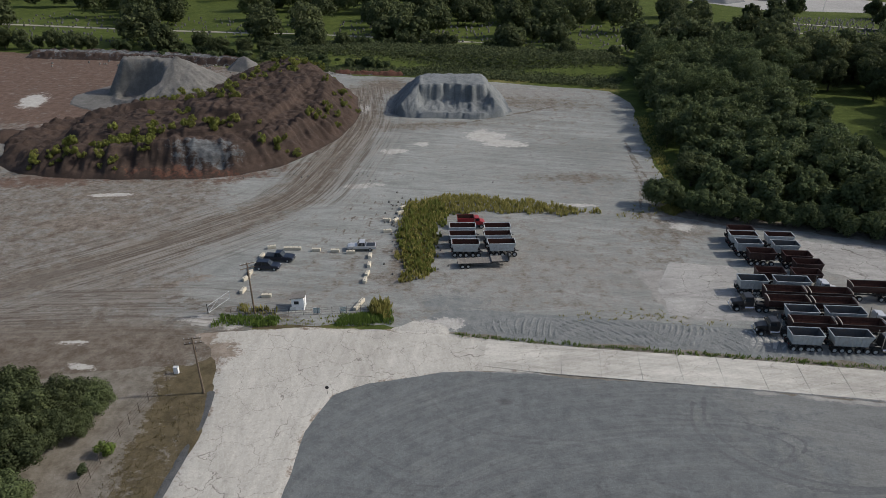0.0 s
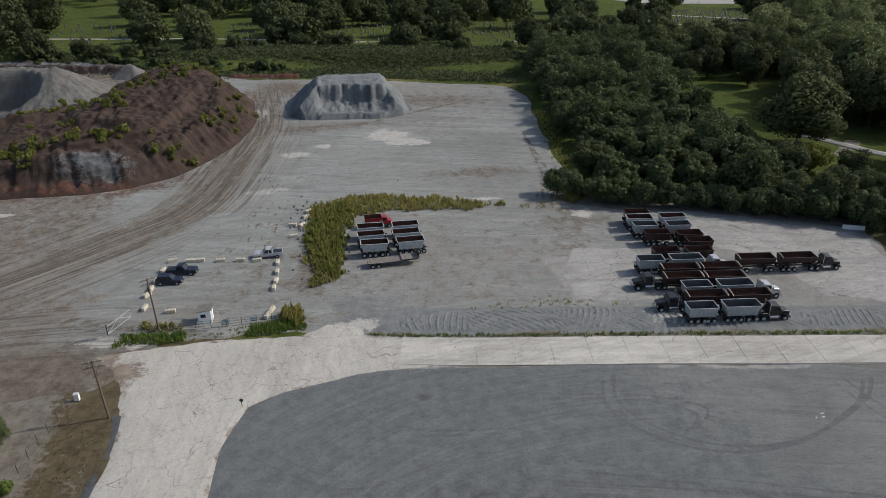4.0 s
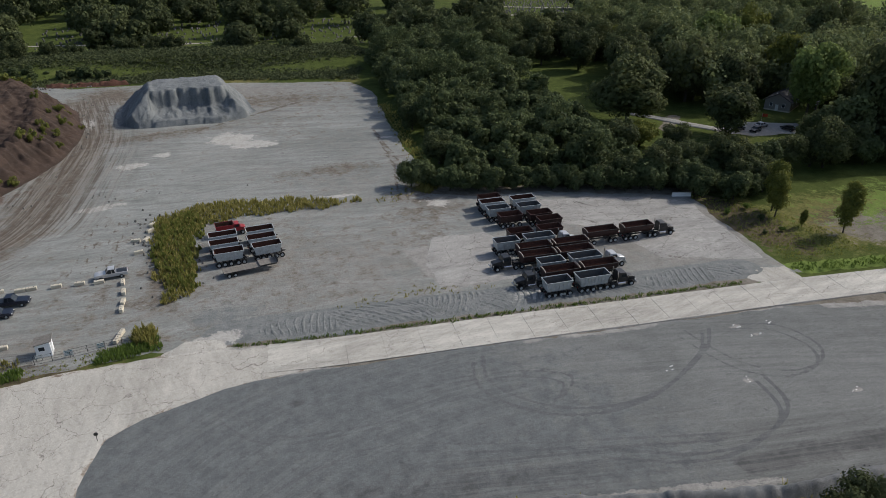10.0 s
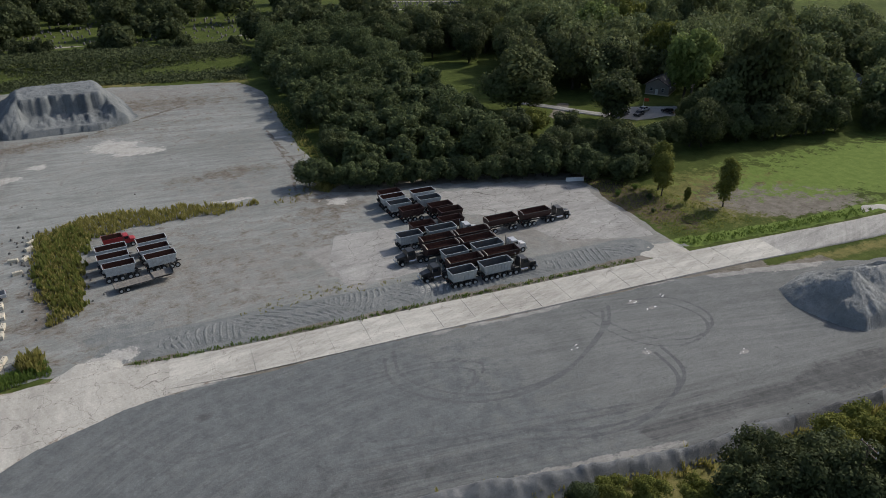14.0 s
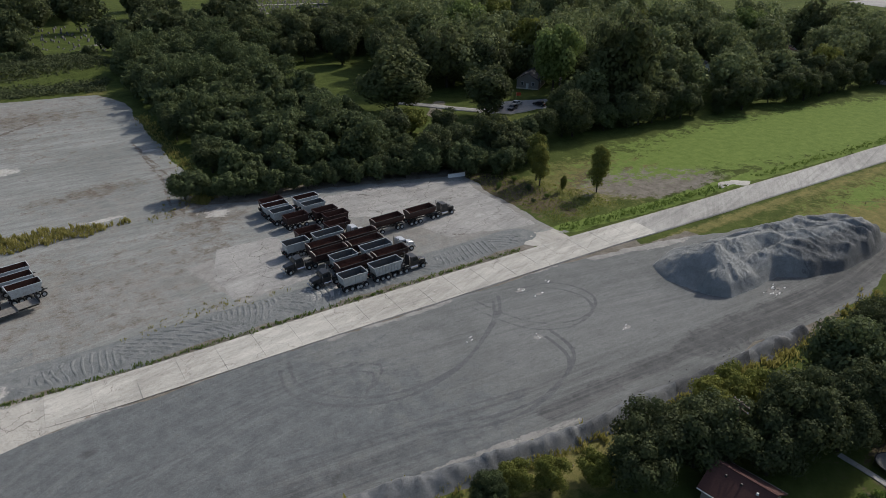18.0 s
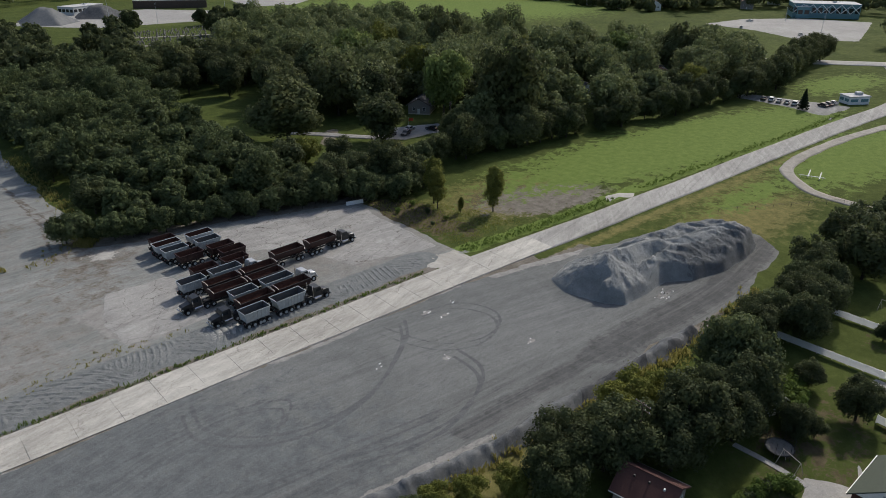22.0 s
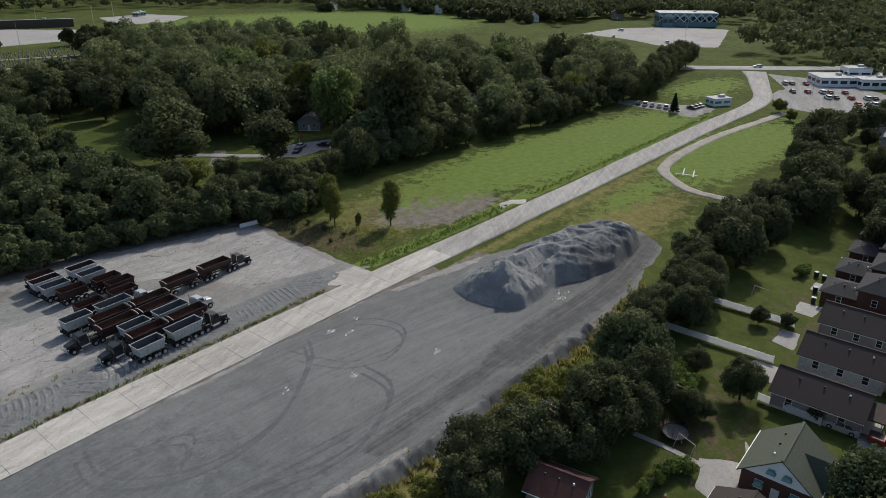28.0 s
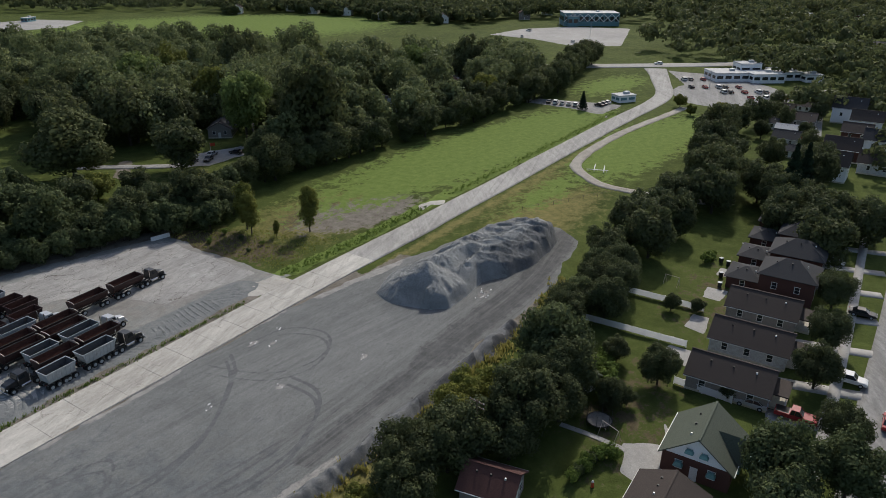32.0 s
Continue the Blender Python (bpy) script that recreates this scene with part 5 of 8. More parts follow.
for x, y, s, k in (
                   (86, 13, 0.55, [T_NEAR[2]]), (95.6, 7.8, 0.7, [T_NEAR[2]]), (118, -16, 0.78, [T_NEAR[0]]), (135, -17.6, 0.78, [T_NEAR[0]]), (104.4, -14, 0.82, [T_NEAR[2]]), (91, -17, 0.72, [T_NEAR[0]]), (77, -9.6, 1.1, [T_NEAR[1]]), (80, -17, 1.0, [T_NEAR[1]]), (71, -10, 0.9, [T_NEAR[1]]),
                   (99, 15, 0.5, [T_NEAR[2]]), (112, 20, 0.9, [T_NEAR[2]]), (121, 20, 0.9, [T_NEAR[0]]), (154, -16, 1.0, T_DARK), (121, 9.5, 0.36, [T_NEAR[2]]), (122, 5, 0.3, [T_NEAR[0]]), (96, -2.2, 0.3, [T_NEAR[0]]), (88, 11, 0.32, [T_NEAR[0]]), (158, 14, 0.8, T_DARK), (178, 8, 1.0, T_DARK), (190, 10, 1.05, T_OAK), (200, 6, 0.9, T_DARK), (214, 8, 1.0, T_DARK), (232, 12, 1.0, T_DARK), (246, 14, 1.0, T_OAK),
                   (306, 33, 0.5, T_GOLD), (292, 27, 0.4, T_GOLD), (297, 16, 0.5, T_GOLD), (285, 18, 0.5, T_GOLD), (270, 8, 0.8, T_DARK), (282, 2, 0.9, T_DARK), (262, 12, 0.8, T_OAK)):
    plant(k, x, y, s)
for x, y, s in ((184, -6, 0.9), (190, -9, 1.0), (196, -12, 0.95), (203, -14, 1.05), (192, -2, 0.9), (181, -14, 0.8), (210, -16, 1.0)):
    plant(T_TALLFIR if x in (190, 196) else T_DARK, x, y, s, group="tall trees behind the houses")
for x, y in scatter([(160, -14), (166, 0), (176, -4), (182, -22), (170, -30)], 6.5, 6):
    plant(T_DARK, x, y, rng.uniform(0.7, 0.95), group="trees round the last house")
for x, y, s in ((232, -16, 0.55), (250, -15, 0.5), (270, -14, 0.45), (286, -7, 0.5), (298, -18, 0.55), (299, -4, 0.45), (318, -4, 0.5), (328, -28, 0.62), (338, -12, 0.5), (228, -4, 0.6), (264, 0, 0.5)):
    plant(T_DARK + T_OAK, x, y, s * 1.1, group="garden trees of the far street")
# bottom corner by the junction
for x, y, s, k in ((-53, 69, 0.82, T_NEAR[0]), (-50, 74, 0.66, T_NEAR[0]), (-57, 74, 0.8, T_NEAR[2]), (-58, 64, 0.9, T_NEAR[0]), (-46.5, 75.5, 0.5, T_NEAR[1]), (-51, 63, 0.75, T_NEAR[0]), (-62, 71, 0.9, T_NEAR[2]), (-66, 66, 0.9, T_NEAR[0]), (-49, 57.5, 0.62, T_NEAR[1]),
                   (-55, 57, 0.9, T_NEAR[0]), (-49.5, 68.5, 0.6, T_NEAR[2]), (-61, 58, 0.9, T_NEAR[2]), (-47, 71, 0.4, T_NEAR[0])):
    plant([k], x, y, s * 1.12, 0.95)
for pts, gap, s0 in (([(88, 13.5), (92, 15), (97, 16.5)], 1.6, 0.75), ([(69, 13.8), (73, 12.8), (75.5, 10.6)], 1.4, 0.55), ([(146, 6), (150, 5)], 2.0, 0.5)):
    row_, _ = along(pts, gap)
    for x, y in row_:
        plant(T_BUSH, x, y, s0 * rng.uniform(0.85, 1.2), group="garden hedge bushes")
plant(T_BUSH, -42.3, 67.3, 0.55)
plant(T_BUSH, -43.5, 64, 0.4)
# shrubs on the spoil mound
TOPS = [(-100, 176, 1.0), (-92, 172, 1.2), (-84, 186, 3.0), (-76, 184, 5.5), (-70, 186, 6.5), (-66, 190, 6.6), (-62, 193, 6.8), (-86, 176, 3.5), (-80, 172, 3.6), (-104, 172, 0.8), (-46, 183, 4.4), (-38, 205, 4.0), (-34, 214, 3.6), (-31, 226, 2.0), (-31, 238, 1.8),
        (-64, 238, 8.6), (-58, 246, 9.0), (-54, 252, 9.0), (-52, 262, 8.0), (-72, 222, 6.8), (-66, 212, 7.0), (-84, 218, 6.0), (-78, 204, 6.2), (-96, 228, 5.0), (-90, 240, 6), (-60, 262, 8.5), (-46, 268, 5)]
dg = bpy.context.evaluated_depsgraph_get()
bpy.context.view_layer.update()
MOUND = bpy.data.objects["spoil_mound"]
for x, y, zz in TOPS:
    for _ in range(7):
        px, py = x + rng.normal(0, 3.2), y + rng.normal(0, 2.2)
        hit, p, _, _ = MOUND.ray_cast((px, py, 40), (0, 0, -1))
        if hit and p.z > 0.4:
            plant(T_SHRUB, px, py, rng.uniform(0.45, 1.1), rng.uniform(0.9, 1.3), p.z - 0.2, "shrubs on the spoil mound")
# cemetery and bank trees, with open lawns between
GLADES = [[(-207, 342), (-173, 341), (-246, 498), (-294, 499)], [(-163, 327), (-147, 327), (-189, 429), (-209, 430)], [(-119, 333), (-93, 332), (-142, 527), (-182, 527)], [(-75, 332), (-68, 332), (-88, 439), (-96, 439)],
          [(-57, 361), (-43, 361), (-53, 462), (-71, 462)], [(1, 305), (22, 304), (29, 414), (2, 415)], [(62, 297), (75, 297), (98, 393), (80, 393)], [(91, 342), (100, 342), (137, 480), (124, 480)], [(127, 327), (137, 327), (193, 471), (179, 471)],
          [(149, 307), (184, 306), (267, 456), (216, 457)]]


def closed(x, y, wide=3.0):
    return all(float(depth(np.array([x]), np.array([y]), q)[0]) < -wide for q in GLADES)


graves = [(x, y, rng.uniform(0.8, 1.5), rng.uniform(0.85, 1.1)) for x, y in scatter([(-300, 350), (-200, 338), (-110, 330), (-60, 345), (0, 336), (60, 326), (118, 312), (140, 330), (160, 380), (150, 470), (60, 520), (-100, 520), (-300, 500)], 17, 7, 0.9)
          if closed(x, y) and rng.random() < 0.85 and off_line(np.array([x]), np.array([y]), [(-260, 425), (-60, 388), (70, 352), (165, 408)])[0] > 5]
graves += [(x, y, rng.uniform(0.65, 1.0), 1.0) for x, y in scatter([(178, 300), (196, 340), (228, 390), (290, 430), (330, 470), (220, 480), (170, 430), (150, 330)], 18, 8, 0.9) if closed(x, y)]
graves += [(x, y, rng.uniform(0.9, 1.3), 1.0) for x, y in scatter([(78, 318), (140, 318), (168, 292), (172, 330), (150, 356), (90, 345)], 11.5, 9, 0.8) if closed(x, y, 0.0)]
bulk("cemetery_trees", [crown_kind(95 + i, 15, 6.4, 0.1, 1300, 24) for i in range(4)], graves, L_DARK, 0.85, "scattered dark broadleaf trees on cemetery lawns", 221)
for i in range(13):
    plant(T_OAK if i % 3 else T_DARK, 126 + i * 6.2 + rng.normal(0, 1.5), 288 - i * 0.8 + rng.normal(0, 6), rng.uniform(0.95, 1.3), group="trees between glade and cemetery")
for x, y, s in ((136, 262, 0.9), (160, 262, 1.0), (176, 246, 1.1), (186, 262, 1.2), (170, 216, 1.2)):
    plant(T_DARK, x, y, s, group="trees between glade and cemetery")
banks = [(x, y, rng.uniform(0.3, 0.6), 0.9) for x, y in scatter([(-135, 322), (-60, 303), (-20, 300), (-20, 306), (-60, 316), (-125, 342)], 6, 10, 0.8)]
bulk("bank_trees", C_SCRUB, banks, L_SCRUB, 0.6, "young trees over the bank behind the pit", 231)
front, _ = along([(-260, 352), (-190, 342), (-120, 336), (-90, 330), (-40, 338), (0, 335), (40, 326), (78, 316)], 5.2)
for x, y in front:
    if closed(x, y, -3.0):
        plant(T_DARK + T_SCRUB[:1], x + rng.normal(0, 2), y + rng.normal(0, 2.5), rng.uniform(0.5, 0.9), group="trees of the cemetery")


def far_woods(name, polys, gap, seed, high, mat, label, per=46, leaf=1.25, avoid=()):
    """Distant trees that nobody could count, in one mesh."""
    P, D = [], []
    r = np.random.default_rng(seed)
    for poly in polys:
        for x, y in scatter(poly, gap, seed, 0.8):
            if any(math.hypot(x - a, y - b) < c for a, b, c in avoid):
                continue
            h = high * r.uniform(0.65, 1.15)
            w = h * r.uniform(0.3, 0.42)
            k = 5
            cen = np.stack([x + r.normal(0, w * 0.42, k), y + r.normal(0, w * 0.42, k), h * r.uniform(0.4, 0.8, k)], 1)
            i = r.integers(0, k, per)
            d = r.normal(0, 1, (per, 3))
            d[:, 2] = np.abs(d[:, 2]) * 0.9 - 0.25
            d /= np.linalg.norm(d, axis=1)[:, None]
            P.append(cen[i] + d * w * 0.55 * r.uniform(0.8, 1.1, (per, 1)))
            D.append(d)
    co, quads = leaf_cloud(np.concatenate(P), np.concatenate(D), leaf, seed + 3, 0.3)
    me = fast_mesh(name, co, quads)
    me.materials.append(mat)
    return tagged(new(name, me), label, "trees", "", "stuff")


SUBURB_GAPS = [(589, 150, 45), (540, 150, 60), (724, -29, 30), (640, 300, 14), (580, 320, 12), (566, 290, 12)]
far_woods("suburb_trees", [[(430, 60), (470, 10), (520, -60), (600, -170), (760, -330), (1250, -350), (1300, 350), (1000, 700), (640, 640), (600, 500), (590, 330), (610, 250), (655, 200), (640, 100), (560, 70), (480, 80)]], 15.5, 22, 17, L_OAK, "dense far suburban trees", 120, 1.4, SUBURB_GAPS)
far_woods("far_trees", [[(-900, 560), (-300, 520), (-100, 540), (60, 560), (130, 620), (250, 700), (420, 700), (560, 640), (640, 650), (1000, 720), (900, 1300), (-900, 1300)]], 18, 23, 16, L_OAK, "distant belt of dark trees", 48, 2.0)
far_woods("street_trees", [[(215, -20), (255, -28), (300, -45), (360, -50), (430, -40), (500, -90), (640, -300), (400, -320), (260, -140), (210, -60)]], 16, 24, 11, L_OAK, "trees among the far houses", 90, 0.8, [(x, y, 9) for x, y in ((259, -8), (289, -14), (305, -28), (224, -21), (273, -8), (256, -15), (307, -8), (373, -37), (370, -14), (350, 5))])
far_woods("clinic_trees", [[(398, 12), (424, 34), (452, 8), (520, -90), (620, -260), (430, -180), (385, -60), (384, -24)], [(300, -6), (318, -24), (372, -34), (380, -60), (300, -60)]], 9.0, 27, 14, L_OAK, "dense trees behind the low white building", 130, 1.1, [(373, -37, 9), (370, -14, 20), (352, 10, 30)])
far_woods("park_edge_trees", [[(586, 250), (600, 330), (620, 420), (625, 470), (660, 520), (720, 440), (700, 300), (650, 240)], [(575, 520), (600, 520), (640, 640), (500, 680), (480, 640)], [(560, 470), (575, 470), (580, 500), (560, 520)]], 13, 25, 13, L_DARK, "row of trees at the far side of the park", 70, 1.1)
far_woods("house_row_trees", [[(548, 236), (566, 236), (590, 330), (606, 440), (600, 520), (640, 560), (700, 520), (650, 420), (640, 330), (640, 240), (600, 225)], [(556, 505), (600, 540), (625, 440), (618, 360), (600, 300), (640, 240), (690, 235), (700, 180), (660, 190), (612, 225), (585, 250), (585, 300), (590, 360), (590, 430)]], 9.5, 26, 13, L_OAK, "trees among the far houses at the park", 60, 1.5, [(x, y, 8) for x, y in ((613, 456), (578, 330), (568, 300), (574, 268), (604, 285), (566, 486), (600, 420), (598, 380), (671, 270), (690, 210), (640, 216))])
beside = []
for x, y in ((613, 456), (578, 330), (568, 300), (574, 268), (604, 285), (566, 486), (600, 420), (598, 380), (671, 270), (625, 401), (626, 356), (610, 322), (624, 294)):
    for _ in range(6):
        a = rng.uniform(0, 6.28)
        beside.append((x + math.cos(a) * rng.uniform(11, 17), y + math.sin(a) * rng.uniform(11, 17), rng.uniform(0.5, 0.85), rng.uniform(0.8, 1.1)))
bulk("far_house_trees", [crown_kind(105 + i, 15, 6.4, 0.1, 420, 22) for i in range(3)], beside, L_OAK, 1.3, "garden trees round the far houses at the park", 241)
for ob in HOLD:
    for o in (*ob.children_recursive, ob):
        bpy.data.objects.remove(o)

# ---- paint and metal ----
M_ALU = plain("weathered_aluminium", (0.42, 0.455, 0.475), 0.5, 0.15, 3, 0.22, 0.4, (0.33, 0.33, 0.32))
M_WHITE = plain("white_paint", (0.72, 0.72, 0.7), 0.45, 0, 6, 0.15)
M_GREYW = plain("pale_grey_paint", (0.5, 0.525, 0.54), 0.55, 0, 4, 0.22, 0.3, (0.33, 0.31, 0.29))
M_MAROON = plain("maroon_paint", (0.045, 0.021, 0.019), 0.55, 0, 3, 0.3)
M_RUST = plain("rusty_lining", (0.075, 0.034, 0.025), 0.9, 0, 2.5, 0.4, 0.2, (0.035, 0.022, 0.019))
M_DULL = plain("dark_lining", (0.09, 0.095, 0.1), 0.8, 0, 2.5, 0.35, 0.2, (0.14, 0.1, 0.075))
M_CREAM = plain("cream_rim", (0.55, 0.47, 0.4), 0.6, 0, 4, 0.3)
M_BLACK = plain("black_paint", (0.02, 0.02, 0.022), 0.35, 0, 6, 0.2, 0.5)
M_STEEL = plain("dark_steel", (0.045, 0.043, 0.042), 0.6, 0.2, 4, 0.4)
M_RUBBER = plain("rubber", (0.018, 0.018, 0.018), 0.85, 0, 9, 0.3)
M_CHROME = plain("chrome", (0.62, 0.62, 0.62), 0.2, 1.0, 9, 0.1)
M_RED = plain("red_paint", (0.33, 0.03, 0.035), 0.45, 0, 4, 0.25)
M_NAVY = plain("navy_paint", (0.02, 0.026, 0.045), 0.3, 0.2, 5, 0.2, 0.5)
M_SILVER = plain("silver_paint", (0.5, 0.51, 0.53), 0.3, 0.3, 5, 0.12, 0.5)
M_PLANK = plain("grey_decking", (0.2, 0.185, 0.165), 0.85, 0, 3, 0.35)
M_BLOCK = plain("cream_concrete", (0.58, 0.53, 0.43), 0.8, 0, 3, 0.2, 0.2, (0.36, 0.32, 0.26))
M_VINYL = plain("white_vinyl", (0.86, 0.87, 0.88), 0.4, 0, 6, 0.08)
M_BRICK = plain("dark_red_brick", (0.1, 0.045, 0.035), 0.85, 0, 14, 0.35)
M_SIDE = plain("taupe_siding", (0.26, 0.235, 0.22), 0.7, 0, 5, 0.15)
M_SHINGLE = plain("brown_shingle", (0.06, 0.048, 0.042), 0.95, 0, 7, 0.4)
M_SHINGLE2 = plain("charcoal_shingle", (0.04, 0.041, 0.045), 0.95, 0, 7, 0.4)
M_SHINGLE3 = plain("moss_green_shingle", (0.085, 0.1, 0.075), 0.95, 0, 7, 0.35)
M_SHINGLE4 = plain("red_brown_shingle", (0.095, 0.045, 0.038), 0.95, 0, 7, 0.35)
M_FLATROOF = plain("pale_flat_roof", (0.55, 0.55, 0.54), 0.9, 0, 2, 0.2)
M_TEAL = plain("teal_panels", (0.12, 0.25, 0.29), 0.5, 0, 3, 0.2)
M_AWN = plain("teal_awning", (0.16, 0.32, 0.31), 0.6, 0, 5, 0.2)
M_WOOD = plain("timber_boards", (0.3, 0.21, 0.12), 0.8, 0, 6, 0.3)
M_STONEMARK = plain("headstone", (0.11, 0.11, 0.105), 0.8, 0, 6, 0.3)
M_MESH = plain("rusty_fence", (0.1, 0.075, 0.06), 0.8, 0.2, 6, 0.4)
M_ORANGE = plain("orange_red_paint", (0.5, 0.07, 0.03), 0.5, 0, 6, 0.15)
_g = Mat("window_glass")
M_GLASS = _g.done(_g.mix(_g.noise(_g.obj(), 3.0, 2), (0.012, 0.015, 0.018), (0.03, 0.035, 0.04)), 0.08, 0.0, None, 0.6)
_g = Mat("lamp_glass")
M_LENS = _g.done(_g.mix(_g.noise(_g.obj(), 9.0, 2), (0.5, 0.5, 0.48), (0.7, 0.7, 0.68)), 0.15, 0.0, None, 0.6)
_g = Mat("tail_lens")
M_TAIL = _g.done(_g.mix(_g.noise(_g.obj(), 9.0, 2), (0.3, 0.02, 0.02), (0.4, 0.04, 0.03)), 0.25, 0.0, None, 0.5)

# ---- wheels ----
TYRES = {}


def wheel(parent, x, y, r=0.5, w=0.3, z=None, rim_mat=None):
    key = (r, w, rim_mat)
    if key not in TYRES:
        t = part("wheel", tube(BM(), (0, -w / 2, 0), (0, w / 2, 0), r, r, 16), M_RUBBER)
        q = part("rim", tube(BM(), (0, -w / 2 - 0.015, 0), (0, w / 2 + 0.015, 0), r * 0.58, r * 0.5, 12), rim_mat or M_ALU, t)
        TYRES[key] = (t, q)
        HOLD2.append(t)
    t, q = TYRES[key]
    o = share(t, pose(x, y, r if z is None else z), parent)
    share(q, pose(0, 0, 0), o)


HOLD2 = []


# ---- gravel trailers ----
def tub_shell(L, W, z0, z1, slope, rounded, thick=0.06, grow=0.0):
    """An open tub: section, sloped ends, wall thickness. grow < 0: the lining inside it."""
    n = 9 if rounded else 4
    out = []
    for i in range(n):
        u = i / (n - 1)
        if rounded:
            a = math.pi * (1 + u)
            y, z = W / 2 * math.cos(a) * (1.0 if abs(math.cos(a)) > 0.9 else 1.0), z1 + (z1 - z0) * min(0.0, math.sin(a))
        else:
            y, z = ((-W / 2, z1), (-W * 0.4, z0), (W * 0.4, z0), (W / 2, z1))[i]
        out.append((y, z))
    bm = BM()

    def ring(k, sgn, t):
        vs = []
        for y, z in out:
            zz = z0 + t + (z - z0) * (1 - t / (z1 - z0)) if t else z
            x = sgn * (L / 2 - t - slope * (z1 - zz) / (z1 - z0))
            vs.append(bm.verts.new((x, y * (1 - 2 * t / W), zz)))
        return vs
    t = thick
    if grow == 0:
        oa, ob = ring(0, -1, 0), ring(0, 1, 0)
    ia, ib = ring(1, -1, t), ring(1, 1, t)
    for i in range(n - 1):
        if grow == 0:
            bm.faces.new((oa[i], oa[i + 1], ob[i + 1], ob[i]))
        bm.faces.new((ia[i + 1], ia[i], ib[i], ib[i + 1]))
    bm.faces.new(ia)
    bm.faces.new(ib[::-1])
    if grow == 0:
        bm.faces.new(oa[::-1])
        bm.faces.new(ob)
        bm.faces.new((oa[0], ob[0], ib[0], ia[0]))
        bm.faces.new((ob[-1], oa[-1], ia[-1], ib[-1]))
        bm.faces.new((oa[-1], oa[0], ia[0], ia[-1]))
        bm.faces.new((ob[0], ob[-1], ib[-1], ib[0]))
    bmesh.ops.recalc_face_normals(bm, faces=bm.faces)
    return bm


def trailer(L, look_, axles, label, draw=1.2, W=2.5, slope=0.35, hi=2.95, lo=1.2):
    """One dump trailer along x, its front at +x."""
    root = empty("gravel_trailer")
    skin, lining, rim = {"silver": (M_ALU, M_DULL, M_ALU), "white": (M_GREYW, M_RUST, M_GREYW), "maroon": (M_MAROON, M_RUST, M_CREAM), "brown": (M_MAROON, M_RUST, M_MAROON)}[look_]
    rounded = look_ == "maroon"
    tub = part("tub", tub_shell(L, W, lo, hi, slope, rounded), skin, root)
    part("lining", tub_shell(L, W, lo, hi, slope, rounded, 0.075, -1), lining, tub, "rust-stained inner lining")
    for s in (-1, 1):
        part("top_rail", box(BM(), (0, s * (W / 2 + 0.02), hi + 0.03), (L + 0.06, 0.1, 0.09), bevel=0.015), rim if rounded is False else M_STEEL, tub)
        e = BM()
        if rounded:
            for i in range(8):
                a, b = math.pi * i / 8, math.pi * (i + 1) / 8
                tube(e, (s * L / 2, W / 2 * math.cos(a), hi + 0.03 + 0.28 * math.sin(a)), (s * L / 2, W / 2 * math.cos(b), hi + 0.03 + 0.28 * math.sin(b)), 0.07, 0.07, 5)
        else:
            box(e, (s * L / 2, 0, hi + 0.03), (0.1, W + 0.1, 0.09))
        part("end_rim", e, rim, tub, "pale curved end rim" if rounded else "")
    if not rounded:
        nrib = max(5, int(L / 0.62))
        rib = None
        for s in (-1, 1):
            for i in range(nrib):
                x = -L / 2 + slope * 0.75 + (L - slope * 1.5) * i / (nrib - 1)
                m = pose(x, s * (W * 0.455), (lo + hi) / 2, s * -7.5)
                if rib is None:
                    rib = part("rib", box(BM(), (0, 0, 0), (0.08, 0.1, (hi - lo) * 0.98)), skin, tub, "", m)
                else:
                    share(rib, m, tub)
    ch = BM()
    for s in (-1, 1):
        box(ch, (0, s * 0.42, lo - 0.16), (L + 0.2, 0.14, 0.26))
    for x in np.linspace(-L / 2 + 0.4, L / 2 - 0.4, 5):
        box(ch, (x, 0, lo - 0.16), (0.12, 0.9, 0.16))
    part("chassis", ch, M_STEEL, root)
    if draw:
        d = BM()
        tube(d, (L / 2, 0.3, 0.85), (L / 2 + draw, 0, 0.8), 0.07)
        tube(d, (L / 2, -0.3, 0.85), (L / 2 + draw, 0, 0.8), 0.07)
        part("drawbar", d, M_STEEL, root)
    for x in axles:
        part("axle", tube(BM(), (x, -1.05, 0.5), (x, 1.05, 0.5), 0.07, 0.07, 6), M_STEEL, root)
        for s in (-1, 1):
            wheel(root, x, s * 1.06, 0.5, 0.36)
    for s in (-1, 1):
        part("mudflap", box(BM(), (-L / 2 - 0.05, s * 0.95, 0.75), (0.03, 0.6, 0.6)), M_RUBBER, root)
        part("tail_light", box(BM(), (-L / 2 - 0.08, s * 0.8, 1.12), (0.05, 0.16, 0.1)), M_TAIL, root)
    return tagged(root, label, "trailer")


